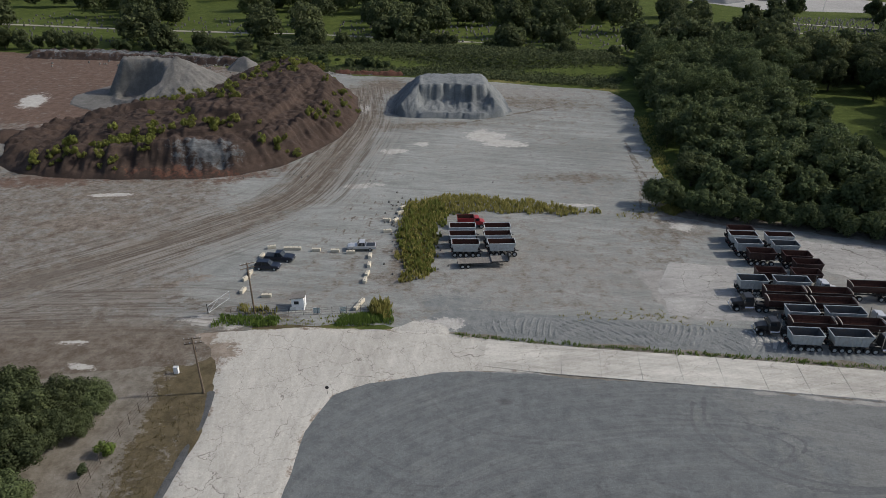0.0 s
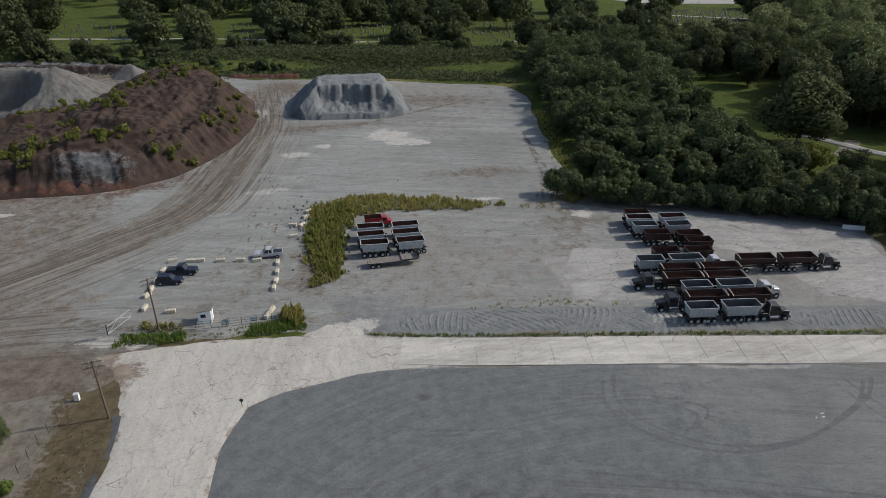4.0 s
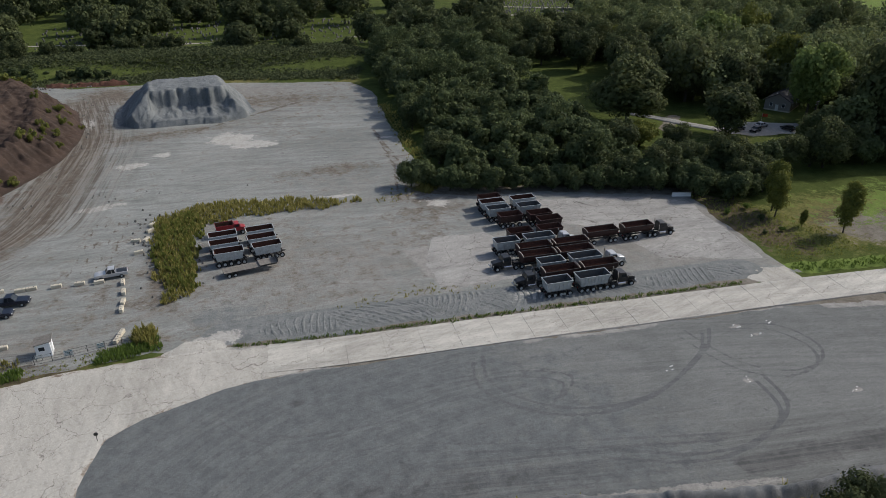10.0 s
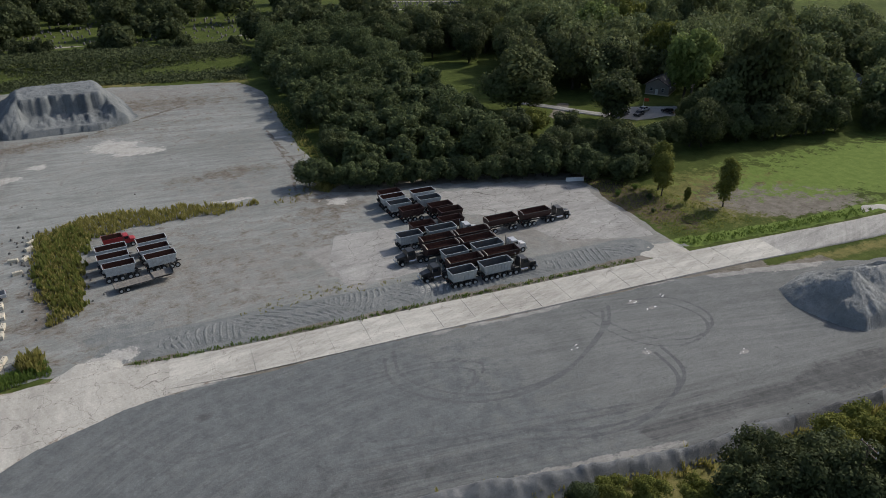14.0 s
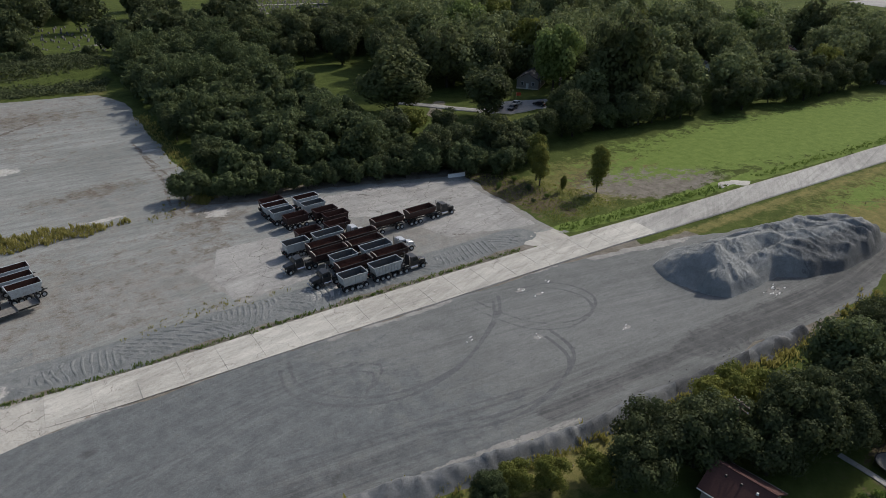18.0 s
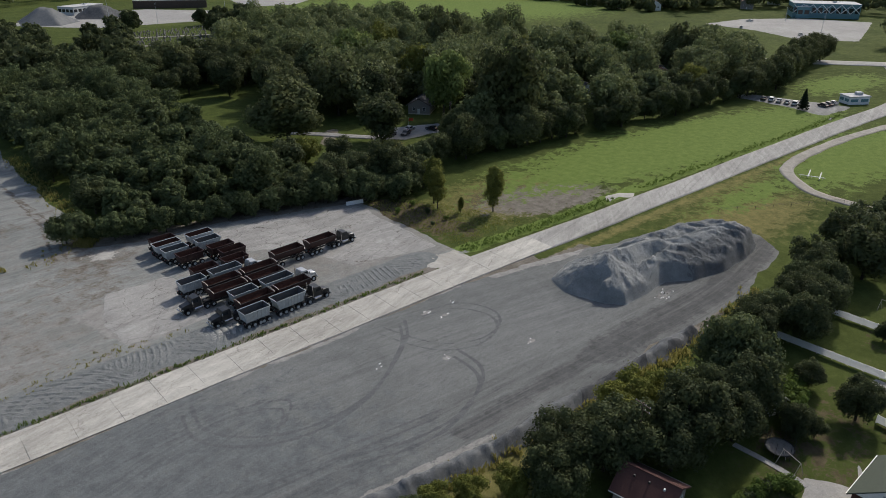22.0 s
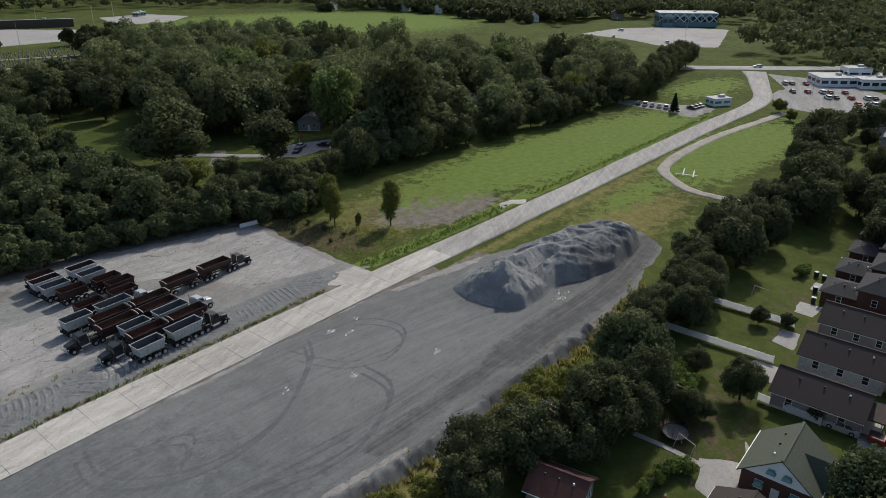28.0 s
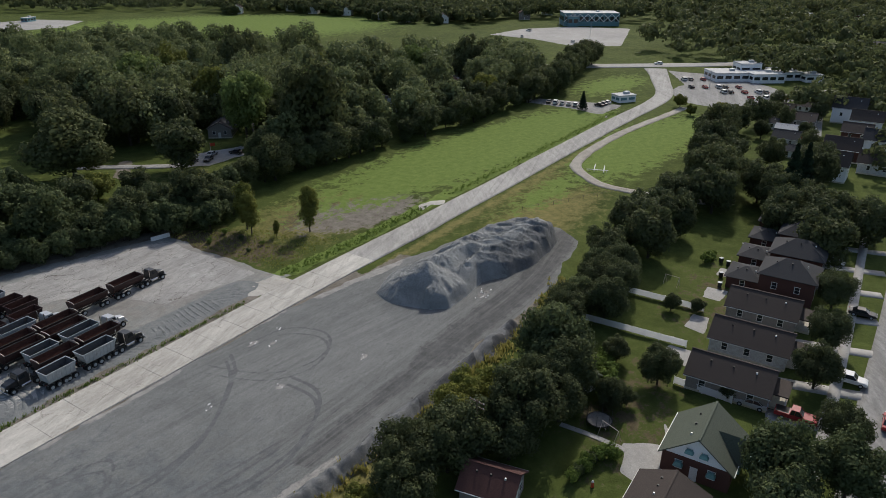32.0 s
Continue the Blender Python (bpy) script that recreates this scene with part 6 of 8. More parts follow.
def tractor(body, label):
    """A bonneted truck tractor along x, nose at +x; origin midway."""
    root = empty("truck_tractor")
    cab = BM()
    poly_prism(cab, [(-0.9, 1.0), (0.75, 1.0), (0.85, 2.0), (0.55, 2.75), (-0.75, 2.85), (-0.9, 2.4)], -1.05, 1.05, [1, 1, 1, 0.88, 0.88, 0.97])
    bmesh.ops.bevel(cab, geom=cab.edges[:], offset=0.05, segments=1, affect="EDGES")
    cabo = part("cab", cab, body, root)
    part("windscreen", poly_prism(BM(), [(0.845, 2.05), (0.875, 2.05), (0.6, 2.68), (0.57, 2.68)], -0.85, 0.85, [1, 1, 0.9, 0.9]), M_GLASS, cabo)
    for s in (-1, 1):
        part("side_window", box(BM(), (0.1, s * 1.035, 2.25), (0.95, 0.04, 0.55), taper=0.92), M_GLASS, cabo)
        part("mirror", box(BM(), (0.8, s * 1.3, 2.2), (0.1, 0.2, 0.5), bevel=0.02), M_CHROME, cabo)
        part("exhaust_pipe", tube(BM(), (-1.05, s * 0.95, 1.0), (-1.05, s * 0.95, 3.3), 0.08, 0.075, 8), M_CHROME, cabo)
        part("fuel_tank", tube(BM(), (-1.0, s * 1.0, 0.8), (0.5, s * 1.0, 0.8), 0.31, 0.31, 12), M_CHROME, root)
        part("step", box(BM(), (0.75, s * 1.05, 0.75), (0.5, 0.25, 0.3)), M_STEEL, root)
        part("headlight", box(BM(), (2.52, s * 0.86, 1.15), (0.1, 0.3, 0.22), bevel=0.03), M_LENS, root)
        fen = BM()
        for i in range(6):
            a, b = math.pi * i / 6, math.pi * (i + 1) / 6
            p = [(1.75 + 0.68 * math.cos(q), 0.55 + 0.68 * math.sin(q)) for q in (a, b)]
            v = [fen.verts.new((x, s * (0.95 + w), z)) for x, z in p for w in (-0.22, 0.22)]
            fen.faces.new((v[0], v[1], v[3], v[2]))
        bmesh.ops.solidify(fen, geom=fen.faces[:], thickness=0.03)
        part("fender", fen, body, root)
    hood = BM()
    poly_prism(hood, [(0.8, 0.85), (2.55, 0.85), (2.58, 1.5), (2.3, 1.68), (0.85, 1.95)], -0.82, 0.82, [1, 0.85, 0.82, 0.78, 0.95])
    bmesh.ops.bevel(hood, geom=hood.edges[:], offset=0.05, segments=1, affect="EDGES")
    part("bonnet", hood, body, root)
    part("grille", box(BM(), (2.6, 0, 1.2), (0.06, 1.0, 0.62), bevel=0.02), M_CHROME, root)
    part("bumper", box(BM(), (2.68, 0, 0.62), (0.16, 2.3, 0.32), bevel=0.04), M_CHROME, root)
    ch = BM()
    for s in (-1, 1):
        box(ch, (-0.6, s * 0.4, 0.85), (6.2, 0.12, 0.25))
    box(ch, (-2.3, 0, 1.05), (1.1, 0.9, 0.12))
    part("chassis", ch, M_STEEL, root)
    for x in (1.75,):
        for s in (-1, 1):
            wheel(root, x, s * 0.98, 0.52, 0.3)
    for x in (-1.9, -3.1):
        for s in (-1, 1):
            wheel(root, x, s * 0.92, 0.52, 0.5)
        part("axle", tube(BM(), (x, -0.9, 0.52), (x, 0.9, 0.52), 0.09, 0.09, 6), M_STEEL, root)
    return tagged(root, label, "truck")


def axle_set(L, n, tail=True):
    x0 = -L / 2 + 0.6
    return [x0 + 1.12 * i for i in range(n)] + ([] if tail else [L / 2 - 0.7])


P_SILVER_PUP = trailer(4.9, "silver", axle_set(4.9, 3) + [1.0, 2.05], "silver ribbed aluminium pup trailer with a dirty lining", 0.7)
P_SILVER_LEAD = trailer(6.0, "silver", axle_set(6.0, 3) + [1.2], "long silver ribbed aluminium dump trailer", 0, slope=0.6, hi=3.05)
P_MAROON_A = trailer(6.9, "maroon", [-2.9, -1.8, 1.9, 2.9], "maroon half-round gravel trailer with rusty lining", 0.6, slope=0.1)
P_MAROON_B = trailer(6.7, "maroon", [-2.8, -1.7, -0.6], "maroon half-round lead trailer with rusty lining", 0, slope=0.1)
P_WHITE = trailer(5.4, "white", axle_set(5.4, 3) + [1.5, 2.55], "old pale grey dump trailer with rusty inside", 0.8, slope=0.5, hi=2.9)
P_BROWN = trailer(5.0, "brown", axle_set(5.0, 3) + [1.9], "old dark brown steel dump trailer", 0.5, slope=0.25, hi=2.75, lo=1.25)
P_TRACT = tractor(M_BLACK, "black bonneted truck tractor coupled to a trailer")
P_TRACT_W = tractor(M_SILVER, "pale grey bonneted truck tractor coupled to a trailer")
HOLD2 += [P_SILVER_PUP, P_SILVER_LEAD, P_MAROON_A, P_MAROON_B, P_WHITE, P_BROWN, P_TRACT, P_TRACT_W]


def park(proto, x, y, turn, group="parked gravel trains", label=""):
    ob = copy_thing(proto, pose(x, y, 0.075, 0, 0, turn))
    ob["group"] = group
    if label:
        ob["label"] = label
    return ob


A0 = -4.5
for proto, x, y, turn in ((P_SILVER_PUP, 56.6, 91.6, A0), (P_SILVER_LEAD, 63.3, 91.1, A0), (P_TRACT, 68.9, 90.6, A0),
                          (P_TRACT, 53.2, 95.7, A0 + 180), (P_MAROON_B, 59.2, 95.2, A0 + 180), (P_MAROON_A, 66.8, 94.6, A0 + 180),
                          (P_SILVER_PUP, 59.2, 98.6, A0), (P_SILVER_LEAD, 66.0, 98.0, A0), (P_TRACT_W, 71.6, 97.6, A0),
                          (P_TRACT, 52.2, 103.4, A0 + 180), (P_MAROON_B, 58.3, 102.0, A0 + 180), (P_MAROON_A, 65.8, 101.3, A0 + 180),
                          (P_MAROON_B, 59.2, 105.3, A0 + 180), (P_MAROON_A, 66.7, 104.7, A0 + 180),
                          (P_SILVER_PUP, 55.3, 109.2, A0), (P_SILVER_LEAD, 62.0, 108.6, A0), (P_TRACT_W, 67.7, 108.3, A0),
                          (P_BROWN, 59.9, 112.6, A0), (P_BROWN, 66.3, 112.0, A0), (P_BROWN, 68.4, 116.0, A0), (P_BROWN, 61.6, 120.6, A0), (P_BROWN, 67.9, 119.4, A0),
                          (P_SILVER_PUP, 60.6, 124.4, A0), (P_SILVER_PUP, 67.5, 123.6, A0), (P_WHITE, 60.9, 128.2, A0), (P_WHITE, 68.1, 127.8, A0), (P_BROWN, 61.6, 131.3, A0),
                          (P_MAROON_A, 75.1, 107.0, A0), (P_MAROON_B, 83.1, 106.3, A0), (P_TRACT, 88.9, 105.8, A0)):
    park(proto, x, y, turn)
for x, y, turn in ((4.2, 131.8, 1), (11.4, 131.9, 2), (4.1, 128.0, 1), (11.2, 128.1, 2), (4.6, 123.9, 0), (11.7, 124.2, 3)):
    park(P_WHITE, x, y, turn, "old trailers by the reeds")

# flatbed trailer beside them
fb = empty("flatbed_trailer")
deck = part("deck", box(BM(), (-1.6, 0, 1.05), (6.6, 2.4, 0.1)), M_STEEL, fb)
plank = None
for i in range(11):
    m = pose(-1.6, -1.1 + 0.22 * i, 1.12)
    if plank is None:
        plank = part("plank", box(BM(), (0, 0, 0), (6.6, 0.2, 0.05)), M_PLANK, deck, "", m)
    else:
        share(plank, m, deck)
part("gooseneck", box(BM(), (3.3, 0, 1.35), (3.4, 2.4, 0.12), bevel=0.02), M_PLANK, fb)
part("headboard", box(BM(), (4.95, 0, 1.85), (0.1, 2.4, 1.0), bevel=0.02), M_STEEL, fb)
part("chassis", box(BM(), (0, 0, 0.85), (9.8, 0.9, 0.28)), M_STEEL, fb)
for x in (-4.0, -2.9):
    for s in (-1, 1):
        wheel(fb, x, s * 1.02, 0.42, 0.34)
fb.matrix_basis = pose(7.8, 119.4, 0.075, 0, 0, 5)
tagged(fb, "empty grey flatbed trailer with worn planks", "trailer")

# red tipper
rd = empty("tipper_truck")
part("tub", tub_shell(3.7, 2.3, 1.15, 2.5, 0.2, False), M_RED, rd, "red tipper body")
part("lining", tub_shell(3.7, 2.3, 1.15, 2.5, 0.2, False, 0.075, -1), M_RUST, rd)
cb = poly_prism(BM(), [(1.95, 0.9), (3.0, 0.9), (3.05, 1.75), (2.85, 2.4), (2.0, 2.45)], -1.0, 1.0, [1, 1, 1, 0.9, 0.9])
cb = part("cab", cb, M_RED, rd)
part("windscreen", poly_prism(BM(), [(3.05, 1.8), (3.08, 1.8), (2.9, 2.32), (2.87, 2.32)], -0.85, 0.85), M_GLASS, cb)
part("bonnet", poly_prism(BM(), [(3.0, 0.8), (4.1, 0.8), (4.1, 1.35), (3.9, 1.5), (3.0, 1.65)], -0.85, 0.85), M_RED, rd)
part("bumper", box(BM(), (4.2, 0, 0.65), (0.15, 2.0, 0.28)), M_STEEL, rd)
part("chassis", box(BM(), (0.8, 0, 0.85), (6.2, 0.9, 0.25)), M_STEEL, rd)
for s in (-1, 1):
    part("headlight", box(BM(), (4.12, s * 0.7, 1.1), (0.06, 0.22, 0.2)), M_LENS, rd)
    part("side_window", box(BM(), (2.45, s * 0.99, 2.05), (0.7, 0.04, 0.45)), M_GLASS, cb)
    for x in (3.4, -0.6, -1.5):
        wheel(rd, x, s * 0.95, 0.48, 0.3)
rd.matrix_basis = pose(5.0, 137.4, 0.075, 0, 0, 3)
tagged(rd, "old red bonneted tipper truck", "truck")


# ---- cars ----
def car(kind, paint, label):
    """A car along x, nose at +x."""
    root = empty(kind)
    body = BM()
    if kind == "pickup_truck":
        L, W = 5.7, 1.95
        out = [(-2.85, 0.45), (-2.85, 1.12), (0.9, 1.14), (2.2, 1.12), (2.75, 0.98), (2.85, 0.5)]
        roof = [(-0.85, 1.1), (0.95, 1.12), (0.35, 1.82), (-0.7, 1.85)]
    elif kind == "suv":
        L, W = 4.8, 1.9
        out = [(-2.35, 0.4), (-2.4, 1.05), (0.9, 1.05), (2.1, 0.98), (2.4, 0.75), (2.4, 0.4)]
        roof = [(-2.3, 1.04), (0.95, 1.04), (0.3, 1.66), (-1.9, 1.7)]
    else:
        L, W = 4.6, 1.8
        out = [(-2.3, 0.38), (-2.3, 0.95), (1.0, 0.95), (2.0, 0.85), (2.3, 0.65), (2.3, 0.38)]
        roof = [(-1.75, 0.93), (1.05, 0.94), (0.3, 1.42), (-1.0, 1.45)]
    poly_prism(body, out, -W / 2, W / 2)
    bmesh.ops.bevel(body, geom=body.edges[:], offset=0.08, segments=2, affect="EDGES", clamp_overlap=True)
    b = part("body", body, paint, root)
    g = poly_prism(BM(), roof, -W / 2 + 0.06, W / 2 - 0.06, [1, 1, 0.84, 0.84])
    bmesh.ops.bevel(g, geom=g.edges[:], offset=0.04, segments=1, affect="EDGES", clamp_overlap=True)
    part("window_glass", g, M_GLASS, b)
    (xa, za), (xb, zb) = roof[3], roof[2]
    part("roof", box(BM(), ((xa + xb) / 2, 0, za + 0.01), (xb - xa + 0.06, (W - 0.1) * 0.86, 0.06), bevel=0.02), paint, b)
    for s in (-1, 1):
        for xx in (xa + 0.05, (xa + xb) / 2, xb):
            i = 1 if xx > (xa + xb) / 2 + 0.1 else 0
            lo = roof[1] if xx == xb else ((roof[0]) if xx < (xa + xb) / 2 - 0.1 else (xx, roof[0][1]))
            part("pillar", tube(BM(), (lo[0], s * (W / 2 - 0.07), lo[1]), (xx, s * (W / 2 - 0.07) * 0.86, za), 0.045, 0.04, 5), paint, b)
        part("headlight", box(BM(), (L / 2 - 0.06, s * W * 0.36, 0.74), (0.16, 0.34, 0.14), bevel=0.03), M_LENS, b)
        part("tail_light", box(BM(), (-L / 2 + 0.02, s * W * 0.4, 0.88), (0.08, 0.2, 0.22)), M_TAIL, b)
        part("mirror", box(BM(), (roof[1][0] - 0.2, s * (W / 2 + 0.1), 1.08), (0.12, 0.2, 0.14), bevel=0.02), paint, b)
        for x in (-L * 0.3, L * 0.31):
            wheel(root, x, s * (W / 2 - 0.1), 0.36, 0.24)
    if kind == "pickup_truck":
        part("bed_floor", box(BM(), (-1.85, 0, 1.13), (1.75, 1.6, 0.04)), M_BLACK, b, "dark open load bed")
    part("bumper", box(BM(), (L / 2 - 0.02, 0, 0.52), (0.12, W * 0.9, 0.2), bevel=0.03), M_BLACK, b)
    return tagged(root, label, "car")


C_PICK = car("pickup_truck", M_SILVER, "pale silver crew-cab pickup truck with an open bed")
C_PICKN = car("pickup_truck", M_NAVY, "dark navy pickup truck parked by blocks")
C_SUVN = car("suv", M_NAVY, "dark blue parked station wagon")
C_WHITE = car("suv", M_WHITE, "white parked family car")
C_DARK = car("saloon_car", M_BLACK, "black parked saloon car")
C_SILV = car("saloon_car", M_SILVER, "silver parked saloon car")
C_RED = car("saloon_car", M_RED, "red parked saloon car")
C_REDP = car("pickup_truck", M_RED, "dark red parked pickup truck")
HOLD2 += [C_PICK, C_PICKN, C_SUVN, C_WHITE, C_DARK, C_SILV, C_RED, C_REDP]


def car_at(proto, x, y, turn, z=0.08, group=""):
    ob = copy_thing(proto, pose(x, y, z, 0, 0, turn))
    if group:
        ob["group"] = group
    return ob


car_at(C_PICK, -16.2, 126.2, 182)
car_at(C_PICKN, -31.6, 121.4, -6)
car_at(C_SUVN, -33.2, 117.8, -4)
for x, y, turn, c in ((157, -18.5, -98, C_WHITE), (133.5, -22.6, -98, C_DARK), (108.5, -19.2, -98, C_WHITE), (94.8, -11.6, -98, C_REDP), (95.6, -5.6, 82, C_SILV), (98.8, -23.6, -9, C_RED), (113.5, -25.8, -9, C_SILV), (138.5, -29, -9, C_WHITE)):
    car_at(c, x, y, turn, 0.09, "cars along the street")
for i, c in enumerate((C_DARK, C_WHITE, C_SILV, C_SILV, C_WHITE, C_DARK, C_SILV)):
    car_at(c, 288.5 + i * 0.35, 70 + i * 3.0 + (6 if i > 5 else 0), 8, 0.11, "cars beside the office")
for i, c in enumerate((C_DARK, C_DARK, C_SILV)):
    car_at(c, 293 + i * 3.2, 64 - i * 0.8, 60, 0.11, "cars beside the office")
for i, c in enumerate((C_WHITE, C_DARK, C_SILV, C_RED, C_SILV, C_WHITE, C_DARK, C_WHITE, C_SILV)):
    car_at(c, 226 + i * 14.5, -12.6 - i * 0.8, 80 + 10 * (i % 3), 0.09, "cars along the alley")
k = 0
for row, (x0, y0) in enumerate(((352, 34), (344, 22), (335, 10), (372, 40))):
    for i in range(8):
        k += 1
        if (k * 7) % 5 < 3:
            car_at((C_WHITE, C_DARK, C_SILV, C_RED, C_SILV)[k % 5], x0 + i * 1.3, y0 - i * 2.9, 25, 0.11, "cars at the low white building")
for x, y, turn, c in ((156, 158, 20, C_DARK), (160, 155.5, 200, C_DARK), (165, 158.5, 10, C_SILV), (170, 153, 100, C_DARK), (492, 130, 30, C_WHITE), (545, 180, 70, C_WHITE), (506, 172, 20, C_SILV), (418, 60, 118, C_WHITE), (350, 174, 118, C_DARK)):
    car_at(c, x, y, turn, 0.12)

# ---- concrete blocks ----
blk = empty("barrier_block")
part("block_body", box(BM(), (0, 0, 0.33), (1.7, 0.62, 0.66), bevel=0.05), M_BLOCK, blk)
for s in (-1, 1):
    part("lifting_eye", tube(BM(), (s * 0.4, 0, 0.64), (s * 0.4, 0, 0.74), 0.05, 0.05, 6), M_STEEL, blk)
tagged(blk, "cream concrete barrier block edging the car park", "barrier", "blocks round the car park")
for x, y, turn in ((-34.4, 126.6, 15), (-35.4, 122.6, 80), (-35.8, 118.6, 75), (-36, 115.6, 85), (-36.2, 113.4, 60), (-35.6, 108.8, 80), (-31.0, 126, 0), (-29.2, 126, 0), (-25.2, 125.4, 0), (-21.4, 125, -3), (-18.2, 124.4, 4), (-14.2, 122.8, 88), (-14, 119, 88), (-14, 115.4, 80),
                   (-14.2, 112.8, 86), (-31, 107, 0), (-14, 105, 70), (-14.6, 103.2, 70), (-9, 147.6, 45), (-9.4, 144.6, 40), (-10.2, 140.2, 60), (-12.2, 140.4, -10), (-11.6, 134.6, 10)):
    copy_thing(blk, pose(x, y, 0.06, 0, 0, turn))
HOLD2.append(blk)
jb = empty("road_barrier")
part("barrier_body", poly_prism(BM(), [(-0.3, 0), (0.3, 0), (0.22, 0.25), (0.1, 0.45), (0.08, 0.9), (-0.08, 0.9), (-0.1, 0.45), (-0.22, 0.25)], -2.2, 2.2), M_WHITE, jb)
jb.matrix_basis = pose(106.3, 121.2, 0.06, 0, 0, 70)
tagged(jb, "long white concrete road barrier under the trees", "barrier")

# ---- hut, signs, gate, fences, poles ----
hut = empty("gate_hut")
part("wall", poly_prism(BM(), [(-1.05, 0), (1.05, 0), (1.05, 2.5), (-1.05, 2.25)], -1.0, 1.0), M_VINYL, hut)
part("roof", poly_prism(BM(), [(-1.3, 2.25), (1.3, 2.58), (1.3, 2.68), (-1.3, 2.35)], -1.25, 1.25), M_PLANK, hut, "weathered grey sloping roof")
part("door", box(BM(), (1.06, -0.2, 1.05), (0.05, 0.85, 2.0), bevel=0.01), M_GREYW, hut)
part("window", box(BM(), (-0.2, -1.02, 1.5), (0.8, 0.05, 0.6)), M_GLASS, hut)
hut.matrix_basis = pose(-24.6, 103.6, 0.0, 0, 0, 0)
tagged(hut, "small white wooden gate hut with sloping roof", "hut")


def sign(x, y, turn, w, h, lift, label, bars):
    root = empty("sign_board")
    panel = part("panel", box(BM(), (0, 0, lift + h / 2), (w, 0.04, h), bevel=0.008), M_WHITE, root)
    for i in range(bars):
        part("text_bar", box(BM(), (0, -0.024, lift + h * (0.82 - 0.64 * i / max(1, bars - 1))), (w * (0.8 - 0.12 * (i % 2)), 0.008, h * 0.09)), M_TEAL, panel)
    for s in (-1, 1):
        part("post", tube(BM(), (s * w * 0.4, 0.04, 0), (s * w * 0.4, 0.04, lift + h), 0.035, 0.035, 6), M_STEEL, root)
    root.matrix_basis = pose(x, y, 0, 0, 0, turn)
    return tagged(root, label, "sign")


sign(-25.2, 101.6, 0, 1.0, 0.6, 0.6, "small white notice board by the hut", 2)
sign(-21.2, 101.4, 0, 1.3, 1.1, 0.2, "white notice board with faded lines", 4)
sign(-16.8, 101.8, 8, 1.1, 0.9, 0.3, "faded notice board in the weeds", 3)

gate = empty("steel_gate")
g = BM()
for a, b in (((0, 0, 0.15), (5.5, 0, 0.15)), ((0, 0, 1.5), (5.5, 0, 1.5)), ((0, 0, 0.15), (0, 0, 1.5)), ((5.5, 0, 0.15), (5.5, 0, 1.5)), ((0, 0, 0.15), (2.75, 0, 1.5)), ((2.75, 0, 1.5), (5.5, 0, 0.15)), ((2.75, 0, 0.15), (2.75, 0, 1.5))):
    tube(g, a, b, 0.04, 0.04, 6)
part("gate_frame", g, M_GREYW, gate)
part("gate_post", tube(BM(), (-0.1, 0, 0), (-0.1, 0, 1.9), 0.08, 0.08, 8), M_STEEL, gate)
gate.matrix_basis = pose(-39.6, 101.5, 0, 0, 0, 66)
tagged(gate, "open pale tubular steel gate", "gate")


def wire_fence(pts, gap, high, label, mat=M_MESH, wires=4):
    root = empty("wire_fence")
    P, _ = along(pts, gap)
    post = part("post", tube(BM(), (0, 0, -0.2), (0, 0, high), 0.04, 0.035, 6), mat, root, "", pose(P[0][0], P[0][1], 0))
    for p in P[1:]:
        share(post, pose(p[0], p[1], 0), root)
    for i in range(wires):
        bm = BM()
        z = high * (0.97 - 0.3 * i)
        if z < 0.05:
            break
        for a, b in zip(P, P[1:]):
            tube(bm, (a[0], a[1], z), (b[0], b[1], z), 0.018, 0.018, 3, False)
        part("wire", bm, mat, root)
    return tagged(root, label, "fence")


wire_fence([(-35.5, 100.6), (-28, 100.9), (-20, 101.2), (-9, 102.5)], 2.4, 1.5, "dark wire fence on thin posts among weeds", M_STEEL)
wire_fence([(-39.6, 85.2), (-40.8, 78), (-42, 69), (-42.6, 58), (-43, 44)], 2.5, 1.7, "old rusty wire fence leaning along the ditch", M_MESH, 5)
wire_fence([(186, 31), (180, 36), (170, 44), (160, 52)], 5, 1.1, "thin wire fence along the grass", M_STEEL, 2)


_f = Mat("thin_white_vinyl")
_fc = _f.mix(_f.noise(_f.obj(), 5.0, 3), (0.8, 0.81, 0.83), (0.88, 0.89, 0.9))
_fs = _f.n("MixShader", {0: 0.45, 1: _f.n("BsdfPrincipled", {"Base Color": _fc, "Roughness": 0.4}).outputs[0], 2: _f.n("BsdfTranslucent", {0: _fc}).outputs[0]})
_f.n("OutputMaterial", {0: _fs.outputs[0]})
M_FENCE = _f.m


def vinyl_fence(x0, y0, x1, y1, label):
    root = empty("vinyl_fence")
    n = max(2, int(round(math.hypot(x1 - x0, y1 - y0) / 2.3)))
    turn = math.degrees(math.atan2(y1 - y0, x1 - x0))
    step = math.hypot(x1 - x0, y1 - y0) / n
    post = panel = rail = None
    for i in range(n + 1):
        x, y = x0 + (x1 - x0) * i / n, y0 + (y1 - y0) * i / n
        m = pose(x, y, 0, 0, 0, turn)
        if post is None:
            post = part("post", box(BM(), (0, 0, 0.7), (0.13, 0.13, 1.46), bevel=0.02), M_FENCE, root, "", m)
        else:
            share(post, m, root)
        if i < n:
            if panel is None:
                panel = part("panel", box(BM(), (step / 2, 0, 0.7), (step - 0.12, 0.035, 1.12)), M_FENCE, root, "", m)
                rail = part("rail", box(BM(), (step / 2, 0, 1.28), (step - 0.12, 0.06, 0.1)), M_FENCE, root, "", m)
            else:
                share(panel, m, root)
                share(rail, m, root)
    return tagged(root, label, "fence", "white garden fences")


